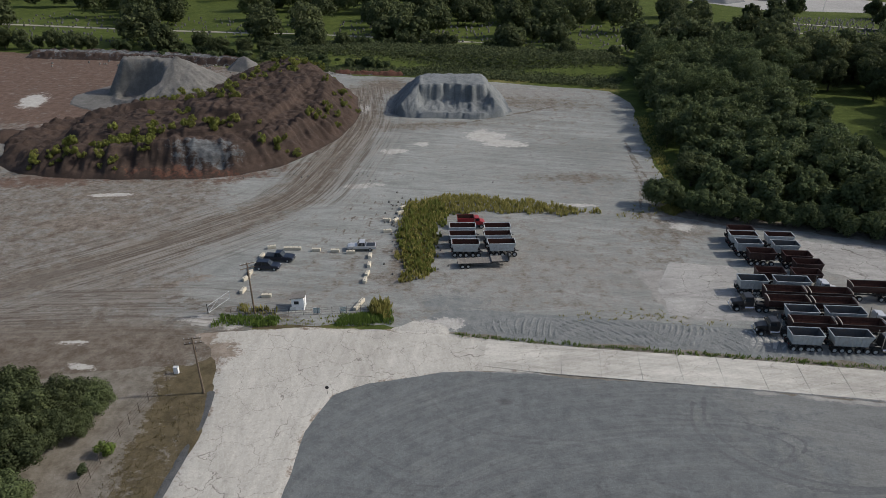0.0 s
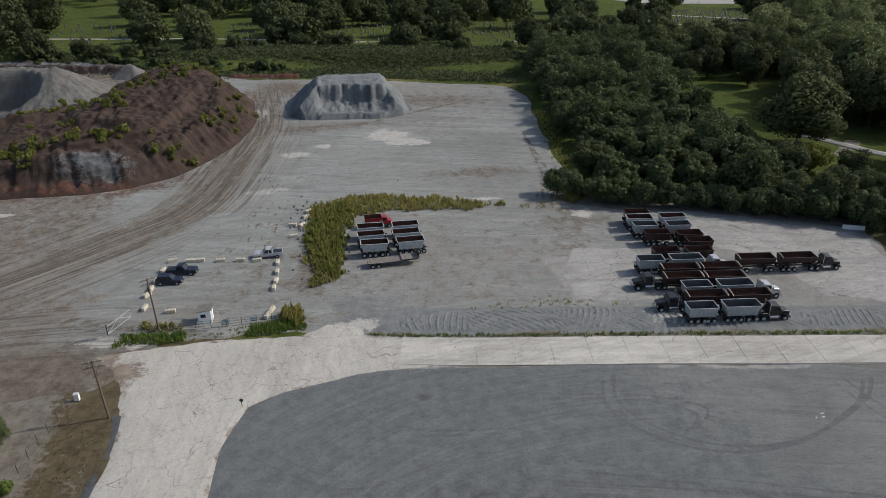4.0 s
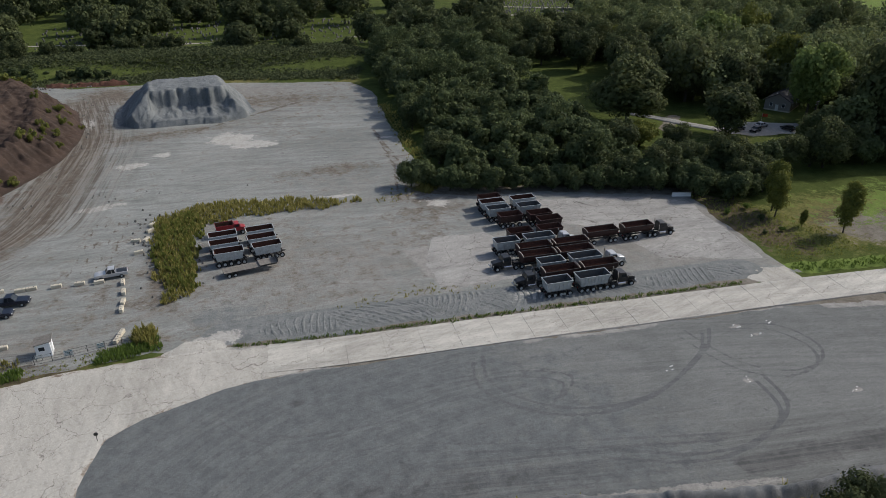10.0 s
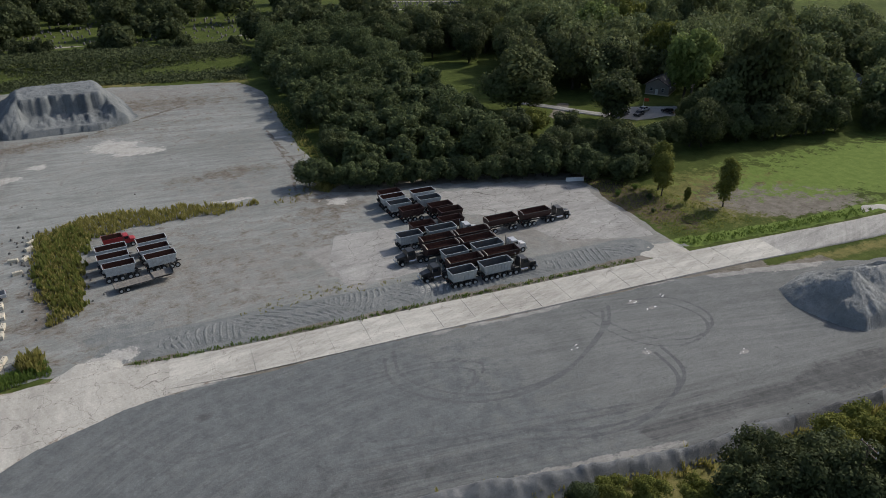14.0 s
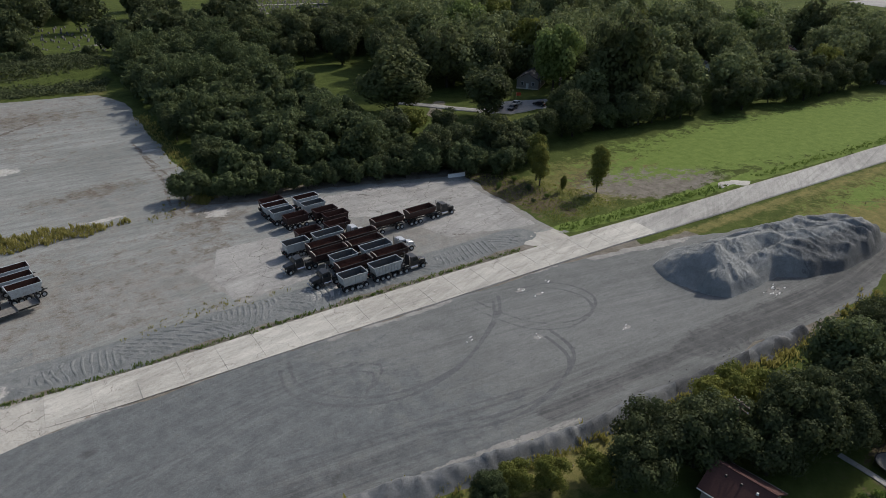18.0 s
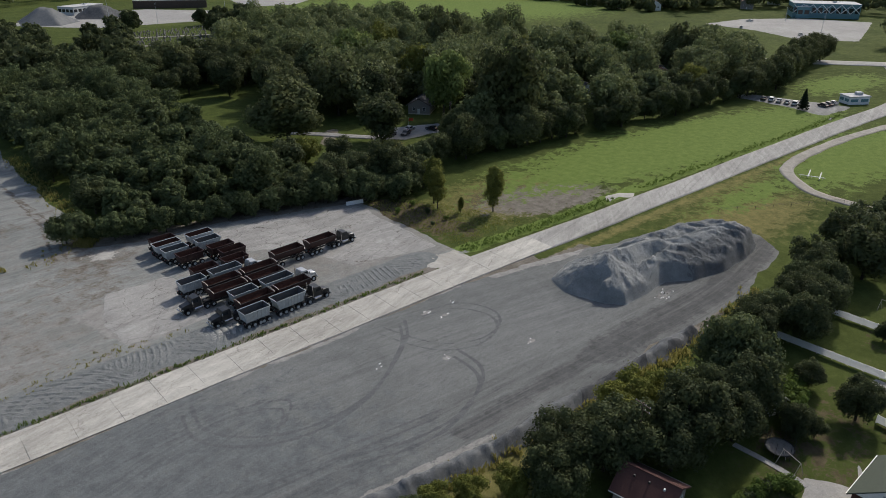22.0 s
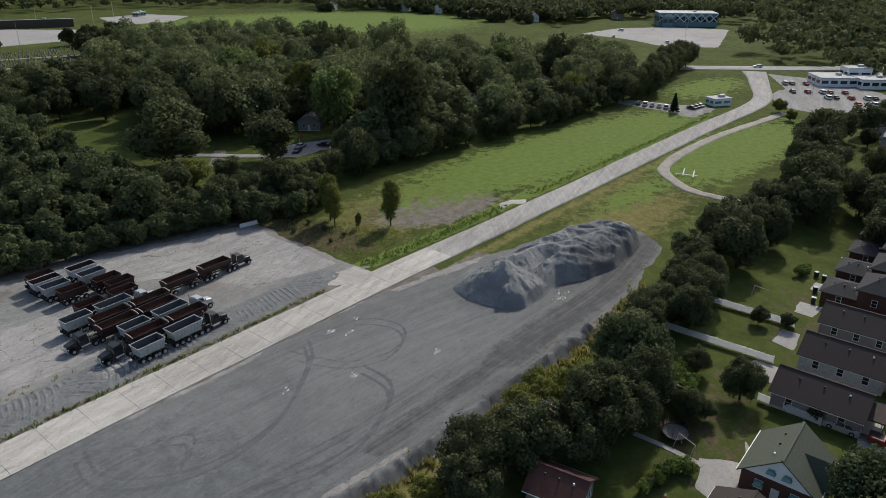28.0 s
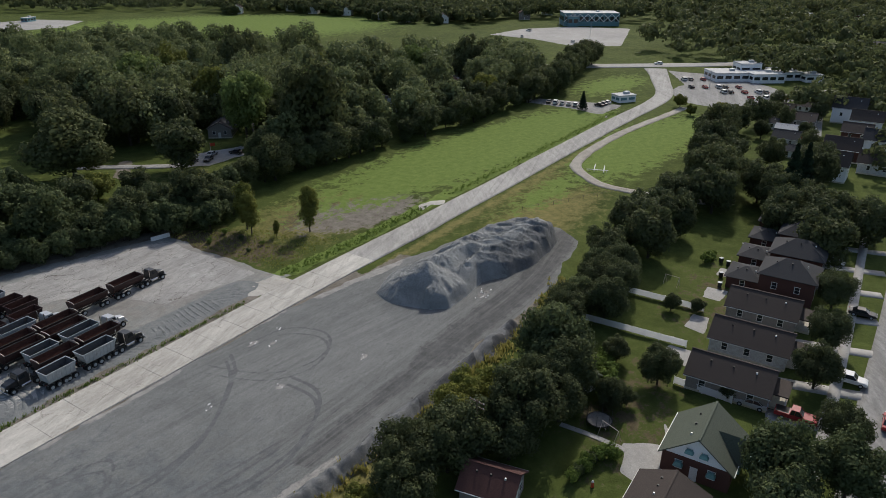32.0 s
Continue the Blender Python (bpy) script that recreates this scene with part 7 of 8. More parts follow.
vinyl_fence(110.6, 23.4, 108.6, 5.2, "white vinyl privacy fence between back gardens")
vinyl_fence(125.2, 20.6, 122.9, 3.9, "white vinyl privacy fence between back gardens")
vinyl_fence(96.8, 5.5, 95.0, -3, "white vinyl fence beside the taupe house")
vinyl_fence(125.2, 20.6, 128.4, 21.6, "short white vinyl fence end")


def utility_pole(x, y, high, turn, label, lean=0.0):
    root = empty("utility_pole")
    part("pole", tube(BM(), (0, 0, -0.3), (0, 0, high), 0.17, 0.11, 9), M_POLE, root)
    for dz in (0.25, 1.0)[: 2 if high > 8.5 else 1]:
        arm = part("crossarm", box(BM(), (0, 0, high - dz), (2.4, 0.1, 0.12)), M_POLE, root)
        for u in (-1.05, -0.4, 0.4, 1.05):
            part("insulator", tube(BM(), (u, 0, high - dz + 0.06), (u, 0, high - dz + 0.24), 0.05, 0.035, 6), M_GREYW, arm)
    part("transformer", tube(BM(), (0.0, 0.3, high - 2.6), (0.0, 0.3, high - 1.8), 0.2, 0.2, 10), M_STEEL, root)
    root.matrix_basis = pose(x, y, 0, 0, lean, turn)
    return tagged(root, label, "utility pole")


utility_pole(-33.8, 80, 9.4, 12, "weathered timber utility pole with two crossarms", -1.5)
utility_pole(-31.7, 101.3, 9.9, 30, "weathered timber utility pole beside the fence", -1.2)
utility_pole(67.5, 26.5, 9.6, 75, "timber utility pole among the garden trees")
utility_pole(176, 150, 9, 20, "timber utility pole in the wood clearing")
for x, y, h in ((228, 505, 22), (255, 490, 14), (345, 545, 16), (330, 600, 15), (400, 600, 14), (560, 160, 10), (520, 125, 10), (585, 140, 10), (352, 26, 9)):
    lp = empty("light_mast")
    part("mast", tube(BM(), (0, 0, -0.2), (0, 0, h), 0.16, 0.08, 7), M_GREYW, lp)
    part("lamp_head", box(BM(), (0.5, 0, h), (1.3, 0.25, 0.12)), M_GREYW, lp)
    lp.matrix_basis = pose(x, y, 0, 0, 0, 30)
    tagged(lp, "tall thin grey light mast", "lamp post", "far light masts")
mk = empty("road_marker")
part("post", tube(BM(), (0, 0, 0), (0, 0, 1.0), 0.04, 0.04, 6), M_STEEL, mk)
part("disc", tube(BM(), (0, -0.02, 1.15), (0, 0.02, 1.15), 0.28, 0.28, 12), M_BLACK, mk)
mk.matrix_basis = pose(-16.2, 79.7, 0.05)
tagged(mk, "small dark round marker on a post", "marker")
bx = empty("utility_box")
part("cabinet", box(BM(), (0, 0, 0.55), (0.7, 0.5, 1.1), bevel=0.04), M_VINYL, bx)
part("lid", box(BM(), (0, 0, 1.13), (0.78, 0.58, 0.07), bevel=0.02), M_GREYW, bx)
bx.matrix_basis = pose(-39.2, 84.6, 0)
tagged(bx, "small white utility cabinet at the fence end", "cabinet")


# ---- buildings ----
def window(parent, x, y, z, w, h, normal, trim=M_WHITE, awning=False):
    """A window in a wall that faces along x or y; normal: +x -x +y -y."""
    ax, sg = normal[1], (1 if normal[0] == "+" else -1)
    fx = (lambda a, b: (a, b) if ax == "y" else (b, a))
    t = BM()
    for dz in (-h / 2, h / 2):
        c = (x, y, z + dz)
        s = (w + 0.16, 0.1) if ax == "y" else (0.1, w + 0.16)
        box(t, c, (*s, 0.09))
    for dw in (-w / 2, w / 2):
        c = (x + dw, y, z) if ax == "y" else (x, y + dw, z)
        s = (0.09, 0.1) if ax == "y" else (0.1, 0.09)
        box(t, c, (*s, h))
    s = (w, 0.09) if ax == "y" else (0.09, w)
    box(t, (x, y, z), (*s, 0.05))
    wn = part("window", t, trim, parent)
    s = (w, 0.05) if ax == "y" else (0.05, w)
    part("pane", box(BM(), (x, y, z), (*s, h)), M_GLASS, wn)
    if awning:
        o = 0.35 * sg
        c = (x, y + o, z + h * 0.25) if ax == "y" else (x + o, y, z + h * 0.25)
        s = (w + 0.3, 0.75) if ax == "y" else (0.75, w + 0.3)
        part("awning", box(BM(), c, (*s, h * 0.5), taper=0.55), M_AWN, wn)


def gable_roof(L, W, eave, ridge, over, mat, root, thick=0.18):
    sl = []
    for s in (-1, 1):
        bm = BM()
        run = W / 2 + over
        drop = (ridge - eave) / (W / 2) * over
        v = []
        for x in (-L / 2 - over, L / 2 + over):
            for y, z in ((0, ridge), (s * run, eave - drop), (s * run, eave - drop + thick), (0, ridge + thick)):
                v.append(bm.verts.new((x, y, z)))
        for q in ((0, 1, 2, 3), (7, 6, 5, 4), (0, 4, 5, 1), (1, 5, 6, 2), (2, 6, 7, 3), (3, 7, 4, 0)):
            bm.faces.new([v[i] for i in q])
        bmesh.ops.recalc_face_normals(bm, faces=bm.faces)
        sl.append(part("roof_slope", bm, mat, root))
    part("ridge_cap", box(BM(), (0, 0, ridge + thick + 0.01), (L + 2 * over, 0.3, 0.06)), mat, root)
    return sl


def house(x, y, turn, L, W, eave, ridge, wall, roof, label, hip=False, windows=3, chimney=False, porch=None, gable=None, foundation=True, awn=False, low=None):
    root = empty("house")
    bm = BM()
    if hip:
        box(bm, (0, 0, eave / 2), (L, W, eave))
    else:
        box(bm, (0, 0, eave / 2), (L, W, eave))
    part("wall", bm, low or wall, root)
    if hip:
        bm = BM()
        o = 0.5
        a = [bm.verts.new((i * (L / 2 + o), j * (W / 2 + o), eave)) for i, j in ((-1, -1), (1, -1), (1, 1), (-1, 1))]
        k = max(0.3, (L - W) / 2 + 0.6)
        r = [bm.verts.new((-k, 0, ridge)), bm.verts.new((k, 0, ridge))]
        for q in ((a[0], a[1], r[1], r[0]), (a[1], a[2], r[1]), (a[2], a[3], r[0], r[1]), (a[3], a[0], r[0])):
            bm.faces.new(q)
        bm.faces.new(a[::-1])
        part("roof", bm, roof, root)
        part("fascia", box(BM(), (0, 0, eave - 0.08), (L + 0.96, W + 0.96, 0.14)), M_STEEL, root)
    else:
        for s in (-1, 1):
            bm = BM()
            v = [bm.verts.new((s * (L / 2 - dx), yy, zz)) for dx in (0, 0.15) for yy, zz in ((-W / 2, eave - 0.002), (W / 2, eave - 0.002), (0, ridge))]
            for q in ((0, 1, 2), (5, 4, 3), (0, 3, 4, 1), (1, 4, 5, 2), (2, 5, 3, 0)):
                bm.faces.new([v[i] for i in q])
            bmesh.ops.recalc_face_normals(bm, faces=bm.faces)
            part("gable", bm, gable or wall, root)
        gable_roof(L, W, eave, ridge, 0.45, roof, root)
        for s in (-1, 1):
            part("gutter", tube(BM(), (-L / 2 - 0.4, s * (W / 2 + 0.5), eave - 0.2), (L / 2 + 0.4, s * (W / 2 + 0.5), eave - 0.2), 0.06, 0.06, 6), M_WHITE, root)
    for s in (-1, 1):
        for i in range(windows):
            window(root, -L / 2 + L * (i + 0.7) / (windows + 0.4), s * (W / 2 + 0.01), eave * 0.6, 0.9, 1.3, ("-" if s < 0 else "+") + "y", awning=awn and i % 2 == 0)
    for s in (-1, 1):
        for dy in (-W * 0.24, W * 0.24):
            window(root, s * (L / 2 + 0.01), dy, eave * 0.58, 0.9, 1.2, ("-" if s < 0 else "+") + "x", awning=awn)
        if gable:
            for dy in (-0.9, 0.9):
                window(root, s * (L / 2 + 0.01), dy, eave + (ridge - eave) * 0.32, 0.8, 0.9, ("-" if s < 0 else "+") + "x", awning=awn)
    part("door", box(BM(), (-L / 2 - 0.02, 0.1, 1.05), (0.07, 0.95, 2.05), bevel=0.01), M_WHITE, root)
    if foundation:
        part("plinth", box(BM(), (0, 0, 0.2), (L + 0.06, W + 0.06, 0.4)), M_BLOCK if foundation is True else foundation, root)
    if chimney:
        part("chimney", box(BM(), (L * 0.15, W * 0.12, ridge + 0.3), (0.7, 0.7, 1.6), bevel=0.03), M_BRICK, root)
    for i in range(3):
        part("roof_vent", box(BM(), (-L * 0.3 + i * L * 0.28, W * 0.16, eave + (ridge - eave) * 0.72 + 0.16), (0.28, 0.28, 0.24), taper=0.7), M_WHITE if i == 0 else M_STEEL, root)
    if porch:
        part("porch_roof", box(BM(), (porch * (L / 2 + 1.2), 0, eave - 0.25), (2.6, W * 0.62, 0.2), bevel=0.02), roof, root)
        part("porch_floor", box(BM(), (porch * (L / 2 + 1.15), 0, 0.2), (2.3, W * 0.6, 0.4)), M_BLOCK, root)
        for s in (-1, 1):
            part("porch_post", tube(BM(), (porch * (L / 2 + 2.2), s * W * 0.28, 0.35), (porch * (L / 2 + 2.2), s * W * 0.28, eave - 0.3), 0.08, 0.08, 8), M_WHITE, root)
    root.matrix_basis = pose(x, y, 0, 0, 0, turn)
    return tagged(root, label, "house")


ROW = 82.5
house(99.4, -2.4, ROW, 11.6, 7.8, 2.75, 4.9, M_SIDE, M_SHINGLE, "taupe single-storey house with dark brown shingle roof", porch=-1)
house(112.2, -4.6, ROW, 11.8, 7.8, 2.8, 5.0, M_GREYW, M_SHINGLE, "pale single-storey house with dark brown shingle roof", porch=-1)
house(125.4, -6.0, ROW, 11.4, 7.8, 2.75, 4.9, M_SIDE, M_SHINGLE, "taupe single-storey house with dark brown shingle roof", porch=-1)
for i in range(4):
    x, y = 137.6 + i * 11.7, -9.8 - i * 1.55
    house(x, y, ROW, 9.6, 8.6, 5.0, 7.4, M_BRICK, M_SHINGLE2, "brick two-storey house with charcoal hip roof", hip=True, windows=2, foundation=False)
    wing = house(x + 1.2, y + 7.6, ROW, 6.0, 7.2, 2.6, 3.9, M_BRICK, M_SHINGLE2, "low brick garage behind the house with charcoal hip roof", hip=True, windows=1, foundation=False)
gh = house(79.9, -0.4, -7.5, 8.6, 8.4, 3.2, 6.5, M_VINYL, M_SHINGLE3, "brick house with white gables and moss green shingle roof", windows=2, gable=M_VINYL, awn=True, low=M_BRICK, foundation=False)
bm = BM()
poly_prism(bm, [(-1.8, 3.3), (1.8, 3.3), (0, 5.4)], -5.0, 0.0)
part("dormer_gable", bm, M_VINYL, gh)
for s in (-1, 1):
    bm = BM()
    v = [bm.verts.new((a, b, c)) for b in (-5.3, 0.2) for a, c in ((0, 5.42), (s * 2.2, 2.85), (s * 2.2, 3.03), (0, 5.6))]
    for q in ((0, 1, 2, 3), (7, 6, 5, 4), (0, 4, 5, 1), (1, 5, 6, 2), (2, 6, 7, 3), (3, 7, 4, 0)):
        bm.faces.new([v[i] for i in q])
    bmesh.ops.recalc_face_normals(bm, faces=bm.faces)
    part("dormer_roof", bm, M_SHINGLE3, gh)
part("porch_canopy", box(BM(), (0.6, -5.9, 2.5), (4.4, 2.2, 0.12), bevel=0.02), M_AWN, gh, "pale green porch canopy")
for s in (-1, 1):
    part("porch_post", tube(BM(), (0.6 + s * 2.0, -6.8, 0), (0.6 + s * 2.0, -6.8, 2.45), 0.06, 0.06, 6), M_WHITE, gh)
house(62.3, 22.2, 92, 6.4, 5.6, 2.7, 4.5, M_SIDE, M_SHINGLE4, "small garage with red-brown shingle roof", windows=1, foundation=False)
house(68.2, 2.4, -8, 5.5, 8.0, 2.6, 4.3, M_SIDE, M_SHINGLE, "small garage with brown shingle roof", windows=1, foundation=False)
house(90.2, 18.6, 60, 4.4, 4.0, 2.2, 3.4, M_GREYW, M_SHINGLE3, "small garden shed with grey-green roof", windows=1, foundation=False)
for x, y, turn, L, W, e, r, wm, rm, lab in ((213, 156, 20, 10, 8, 4.5, 7.5, M_GREYW, M_SHINGLE2, "pale house with dark roof among trees"), (238, 137, 60, 9, 8, 5.2, 8.4, M_VINYL, M_SHINGLE2, "white gabled house among trees"), (286, 127, 50, 10, 8, 5, 8, M_GREYW, M_SHINGLE4, "grey house with red-brown roof among trees"),
                                           (294, 132, 50, 9, 8, 5, 8, M_VINYL, M_SHINGLE2, "white gabled house among trees"), (192, 150, 20, 12, 8, 3.4, 5.6, M_BRICK, M_SHINGLE2, "low brick house with dark roof"), (188, 174, 30, 11, 8, 3.4, 5.6, M_SIDE, M_SHINGLE2, "low house with dark roof by the drive"),
                                           (224, -20, 80, 9, 8, 5, 8.2, M_VINYL, M_SHINGLE, "white gabled house with brown roof"), (259, -8, 82, 8, 7, 3, 5, M_GREYW, M_SHINGLE2, "pale garage with dark roof"), (289, -13, 82, 9, 8, 3.4, 5.6, M_SIDE, M_SHINGLE, "taupe house with brown roof"),
                                           (306, -29, 82, 11, 9, 6, 9.4, M_VINYL, M_SHINGLE2, "tall white two-storey house with dark roof"), (273, -8, 82, 7, 6, 2.6, 4, M_VINYL, M_FLATROOF, "white garage with pale roof"), (307, -6, 82, 8, 7, 3, 5, M_GREYW, M_SHINGLE, "pale garage with brown roof"), (322, -34, 82, 11, 9, 5, 8, M_BRICK, M_SHINGLE, "brick house with brown roof"),
                                           (373, -40, 82, 11, 9, 4, 7, M_SIDE, M_SHINGLE2, "taupe house with dark roof"), (344, -36, 82, 11, 9, 5, 8, M_GREYW, M_SHINGLE2, "pale house with dark roof"), (248, -24, 82, 10, 8, 4, 7, M_BRICK, M_SHINGLE, "brick house with brown roof"), (537, -56, 60, 22, 12, 4, 6, M_BRICK, M_SHINGLE2, "long low dark brick building"),
                                           (613, 456, 20, 12, 9, 6, 9, M_VINYL, M_SHINGLE2, "distant white gabled family house"), (578, 330, 30, 12, 9, 5, 8, M_GREYW, M_SHINGLE2, "distant pale house at the park"), (568, 300, 30, 12, 9, 5, 8, M_VINYL, M_SHINGLE2, "distant white house at the park"), (574, 268, 30, 11, 9, 5, 8, M_VINYL, M_SHINGLE, "distant white house at the park"),
                                           (604, 285, 30, 14, 10, 5, 8, M_GREYW, M_SHINGLE2, "distant pale gabled family house"), (566, 486, 30, 12, 9, 6, 9, M_VINYL, M_SHINGLE, "distant white house at the park"), (600, 420, 20, 11, 9, 5, 8, M_GREYW, M_SHINGLE2, "distant pale gabled family house"), (598, 380, 20, 11, 9, 5, 8, M_VINYL, M_SHINGLE, "distant white gabled family house"),
                                           (671, 270, 20, 22, 14, 8, 9.5, M_BRICK, M_SHINGLE2, "distant brick school house"), (690, 210, 20, 14, 10, 6, 9, M_VINYL, M_SHINGLE4, "distant house with red-brown roof"), (640, 216, 20, 16, 10, 6, 9, M_SIDE, M_SHINGLE4, "distant house with red-brown roof")):
    house(x, y, turn, L, W, e, r, wm, rm, lab, windows=2)
for x, y, L, W, e, r, wm, rm, lab in ((236, -33, 10, 8, 3.4, 6.2, M_GREYW, M_SHINGLE, "pale bungalow with brown roof on the far street"), (262, -36, 10, 8, 4.6, 7.4, M_VINYL, M_SHINGLE2, "white house with dark roof on the far street"), (276, -30, 9, 8, 3.6, 6.0, M_BRICK, M_SHINGLE, "brick bungalow on the far street"),
                                      (292, -34, 10, 8, 4.6, 7.6, M_VINYL, M_SHINGLE, "white house with brown roof on the far street"), (244, -10, 6, 5, 2.5, 3.8, M_VINYL, M_SHINGLE2, "small white garage in a back garden"), (283, -2, 6, 5, 2.5, 3.8, M_GREYW, M_SHINGLE2, "small pale garage in a back garden"),
                                      (320, -14, 6, 5, 2.5, 3.8, M_VINYL, M_SHINGLE, "small white garage in a back garden"), (334, -22, 8, 7, 3.0, 5.2, M_SIDE, M_SHINGLE2, "taupe garage with dark roof"), (356, -44, 11, 9, 4.6, 7.6, M_VINYL, M_SHINGLE2, "white house with dark roof on the far street")):
    house(x, y, 82, L, W, e, r, wm, rm, lab, windows=2)


def flat_building(name, x, y, turn, blocks, label, wall, strip, category="building", ribs=None):
    """A flat-roofed building out of blocks (x, y, length, width, height)."""
    root = empty(name)
    for bx_, by_, L, W, h in blocks:
        w = part("wall", box(BM(), (bx_, by_, h / 2), (L, W, h)), wall, root)
        part("roof", box(BM(), (bx_, by_, h + 0.15), (L + 0.5, W + 0.5, 0.3), bevel=0.05), M_FLATROOF, root)
        part("roof_unit", box(BM(), (bx_ + L * 0.15, by_, h + 0.8), (2.4, 1.8, 1.1), bevel=0.05), M_GREYW, root)
        n = max(2, int(L / 4))
        for s in (-1, 1):
            for i in range(n):
                part("window", box(BM(), (bx_ - L / 2 + L * (i + 0.5) / n, by_ + s * (W / 2 + 0.02), h * 0.55), (L / n * 0.72, 0.08, h * 0.36)), strip, w)
        m = max(2, int(W / 4))
        for s in (-1, 1):
            for i in range(m):
                part("window", box(BM(), (bx_ + s * (L / 2 + 0.02), by_ - W / 2 + W * (i + 0.5) / m, h * 0.55), (0.08, W / m * 0.72, h * 0.36)), strip, w)
    if ribs:
        L, W, h, y0 = ribs
        n = 7
        for i in range(n):
            bm = BM()
            for s in (-1, 1):
                tube(bm, (-L / 2 + L * i / n, y0, h * 0.35 if s > 0 else h * 0.95), (-L / 2 + L * (i + 1) / n, y0, h * 0.95 if s > 0 else h * 0.35), 0.25, 0.25, 4)
            part("brace", bm, M_VINYL, root, "white crossed facade braces")
    root.matrix_basis = pose(x, y, 0, 0, 0, turn)
    return tagged(root, label, category)


flat_building("school", 615, 150, -65, [(0, 0, 46, 24, 10.2), (-16, -13, 9, 4, 8)], "two-storey school clad in teal panels with pale roof", M_TEAL, M_GLASS, "school", (46, 24, 10.2, -12.3))
flat_building("clinic", 390, 8, -62, [(-14, 2, 17, 15, 4.0), (2, -4, 16, 13, 4.2), (-1, 8, 11, 9, 7.2), (16, 4, 13, 15, 4.0), (26, -4, 9, 10, 3.4)], "low white flat-roofed building with dark window bands", M_VINYL, M_GLASS)
flat_building("office", 308, 57, -42, [(0, 0, 8.4, 6.0, 2.9)], "small white office with pale flat roof", M_VINYL, M_TEAL)
flat_building("works_hall", 250, 600, 20, [(0, 0, 30, 16, 6)], "distant pale works building", M_GREYW, M_GLASS)
flat_building("long_hall", 735, -30, -70, [(0, 0, 70, 22, 6)], "long low dark-roofed hall among trees", M_BRICK, M_GLASS)
flat_building("park_hut", 425, 598, 20, [(0, 0, 12, 6, 3.4)], "small blue flat-roofed park hut", M_TEAL, M_GLASS, "hut")
flat_building("dark_screen_wall", 318, 585, -40, [(0, 0, 60, 1.2, 6)], "long dark screen wall of the works yard", M_MESH, M_MESH, "wall")
heap("works_heap", [(185, 545), (205, 530), (225, 545), (222, 575), (195, 580)], M_CHIP, lambda X, Y, d: np.minimum(d * 0.7, 10) + 0.3 * bumps(X, Y, 6, 111, 2), 1.5, "dark conical works stockpile", lambda X, Y, d: [("grey", 0 * X)])
heap("works_heap", [(228, 560), (245, 545), (268, 555), (262, 580), (238, 585)], M_CHIP, lambda X, Y, d: np.minimum(d * 0.7, 8) + 0.3 * bumps(X, Y, 6, 113, 2), 1.5, "dark conical works stockpile", lambda X, Y, d: [("grey", 0.6 + 0 * X)])

# ---- gardens ----
for poly, lab in (([(73.6, 8.6), (79.2, 9.6), (81, 4.6), (86, 5.2), (85, 4.4), (75, 2.6), (73.6, -2), (62, -4), (61.5, -0.5), (71, 2)], "pale concrete patio and drive beside the brick house"), ([(102.8, 4.6), (104, 8.2), (108, 7.6), (107.5, 3.8)], "small pale concrete patio"),
                  ([(115, 3.2), (116, 6.4), (121.5, 5.6), (121, 2.6)], "small pale concrete patio"), ([(128, 1.2), (129, 4.8), (134, 4.2), (133.6, 0.8)], "small pale concrete patio"), ([(140.5, 0.8), (141, 3), (144.5, 2.6), (144, 0.4)], "small pale concrete patio")):
    patch("patio", poly, M_WALKWAY, 0.07, 0.4, 0.06, None, None, lab, 0.004)
slabp = None
gp = empty("garden_path")
P, T = along([(79.5, 18), (79, 14), (78, 9.4)], 1.1)
for p, t in zip(P, T):
    m = pose(p[0], p[1], 0.05, 0, 0, math.degrees(math.atan2(t[1], t[0])))
    if slabp is None:
        slabp = part("paving_slab", box(BM(), (0, 0, 0), (1.05, 0.9, 0.08), bevel=0.01), M_WALKWAY, gp, "", m)
    else:
        share(slabp, m, gp)
tagged(gp, "narrow garden path of pale concrete slabs", "path")
for i, x in enumerate((104.5, 118.5, 131, 143.5, 155, 167, 94.6)):
    y = -12.5 - (x - 104.5) * 0.135
    ribbon("driveway", [(x - 0.3, y + 3.5), (x, y), (x + 0.9, y - 9)], 2.6 if i != 6 else 3.2, M_WALKWAY, 0.07, 1.5, "pale concrete house drive", 2)
tr = empty("trampoline")
ring = BM()
for i in range(20):
    a, b = 2 * math.pi * i / 20, 2 * math.pi * (i + 1) / 20
    tube(ring, (1.8 * math.cos(a), 1.8 * math.sin(a), 0.85), (1.8 * math.cos(b), 1.8 * math.sin(b), 0.85), 0.07, 0.07, 6)
part("rim", ring, M_STEEL, tr)
part("jump_mat", tube(BM(), (0, 0, 0.8), (0, 0, 0.83), 1.72, 1.72, 20), M_PLANK, tr, "grey sagging jump mat")
for i in range(6):
    a = 2 * math.pi * i / 6
    part("net_pole", tube(BM(), (1.85 * math.cos(a), 1.85 * math.sin(a), 0), (1.75 * math.cos(a), 1.75 * math.sin(a), 2.4), 0.035, 0.03, 6), M_STEEL, tr)
tr.matrix_basis = pose(81.9, 13.6, 0)
tagged(tr, "round garden trampoline with net poles", "trampoline")


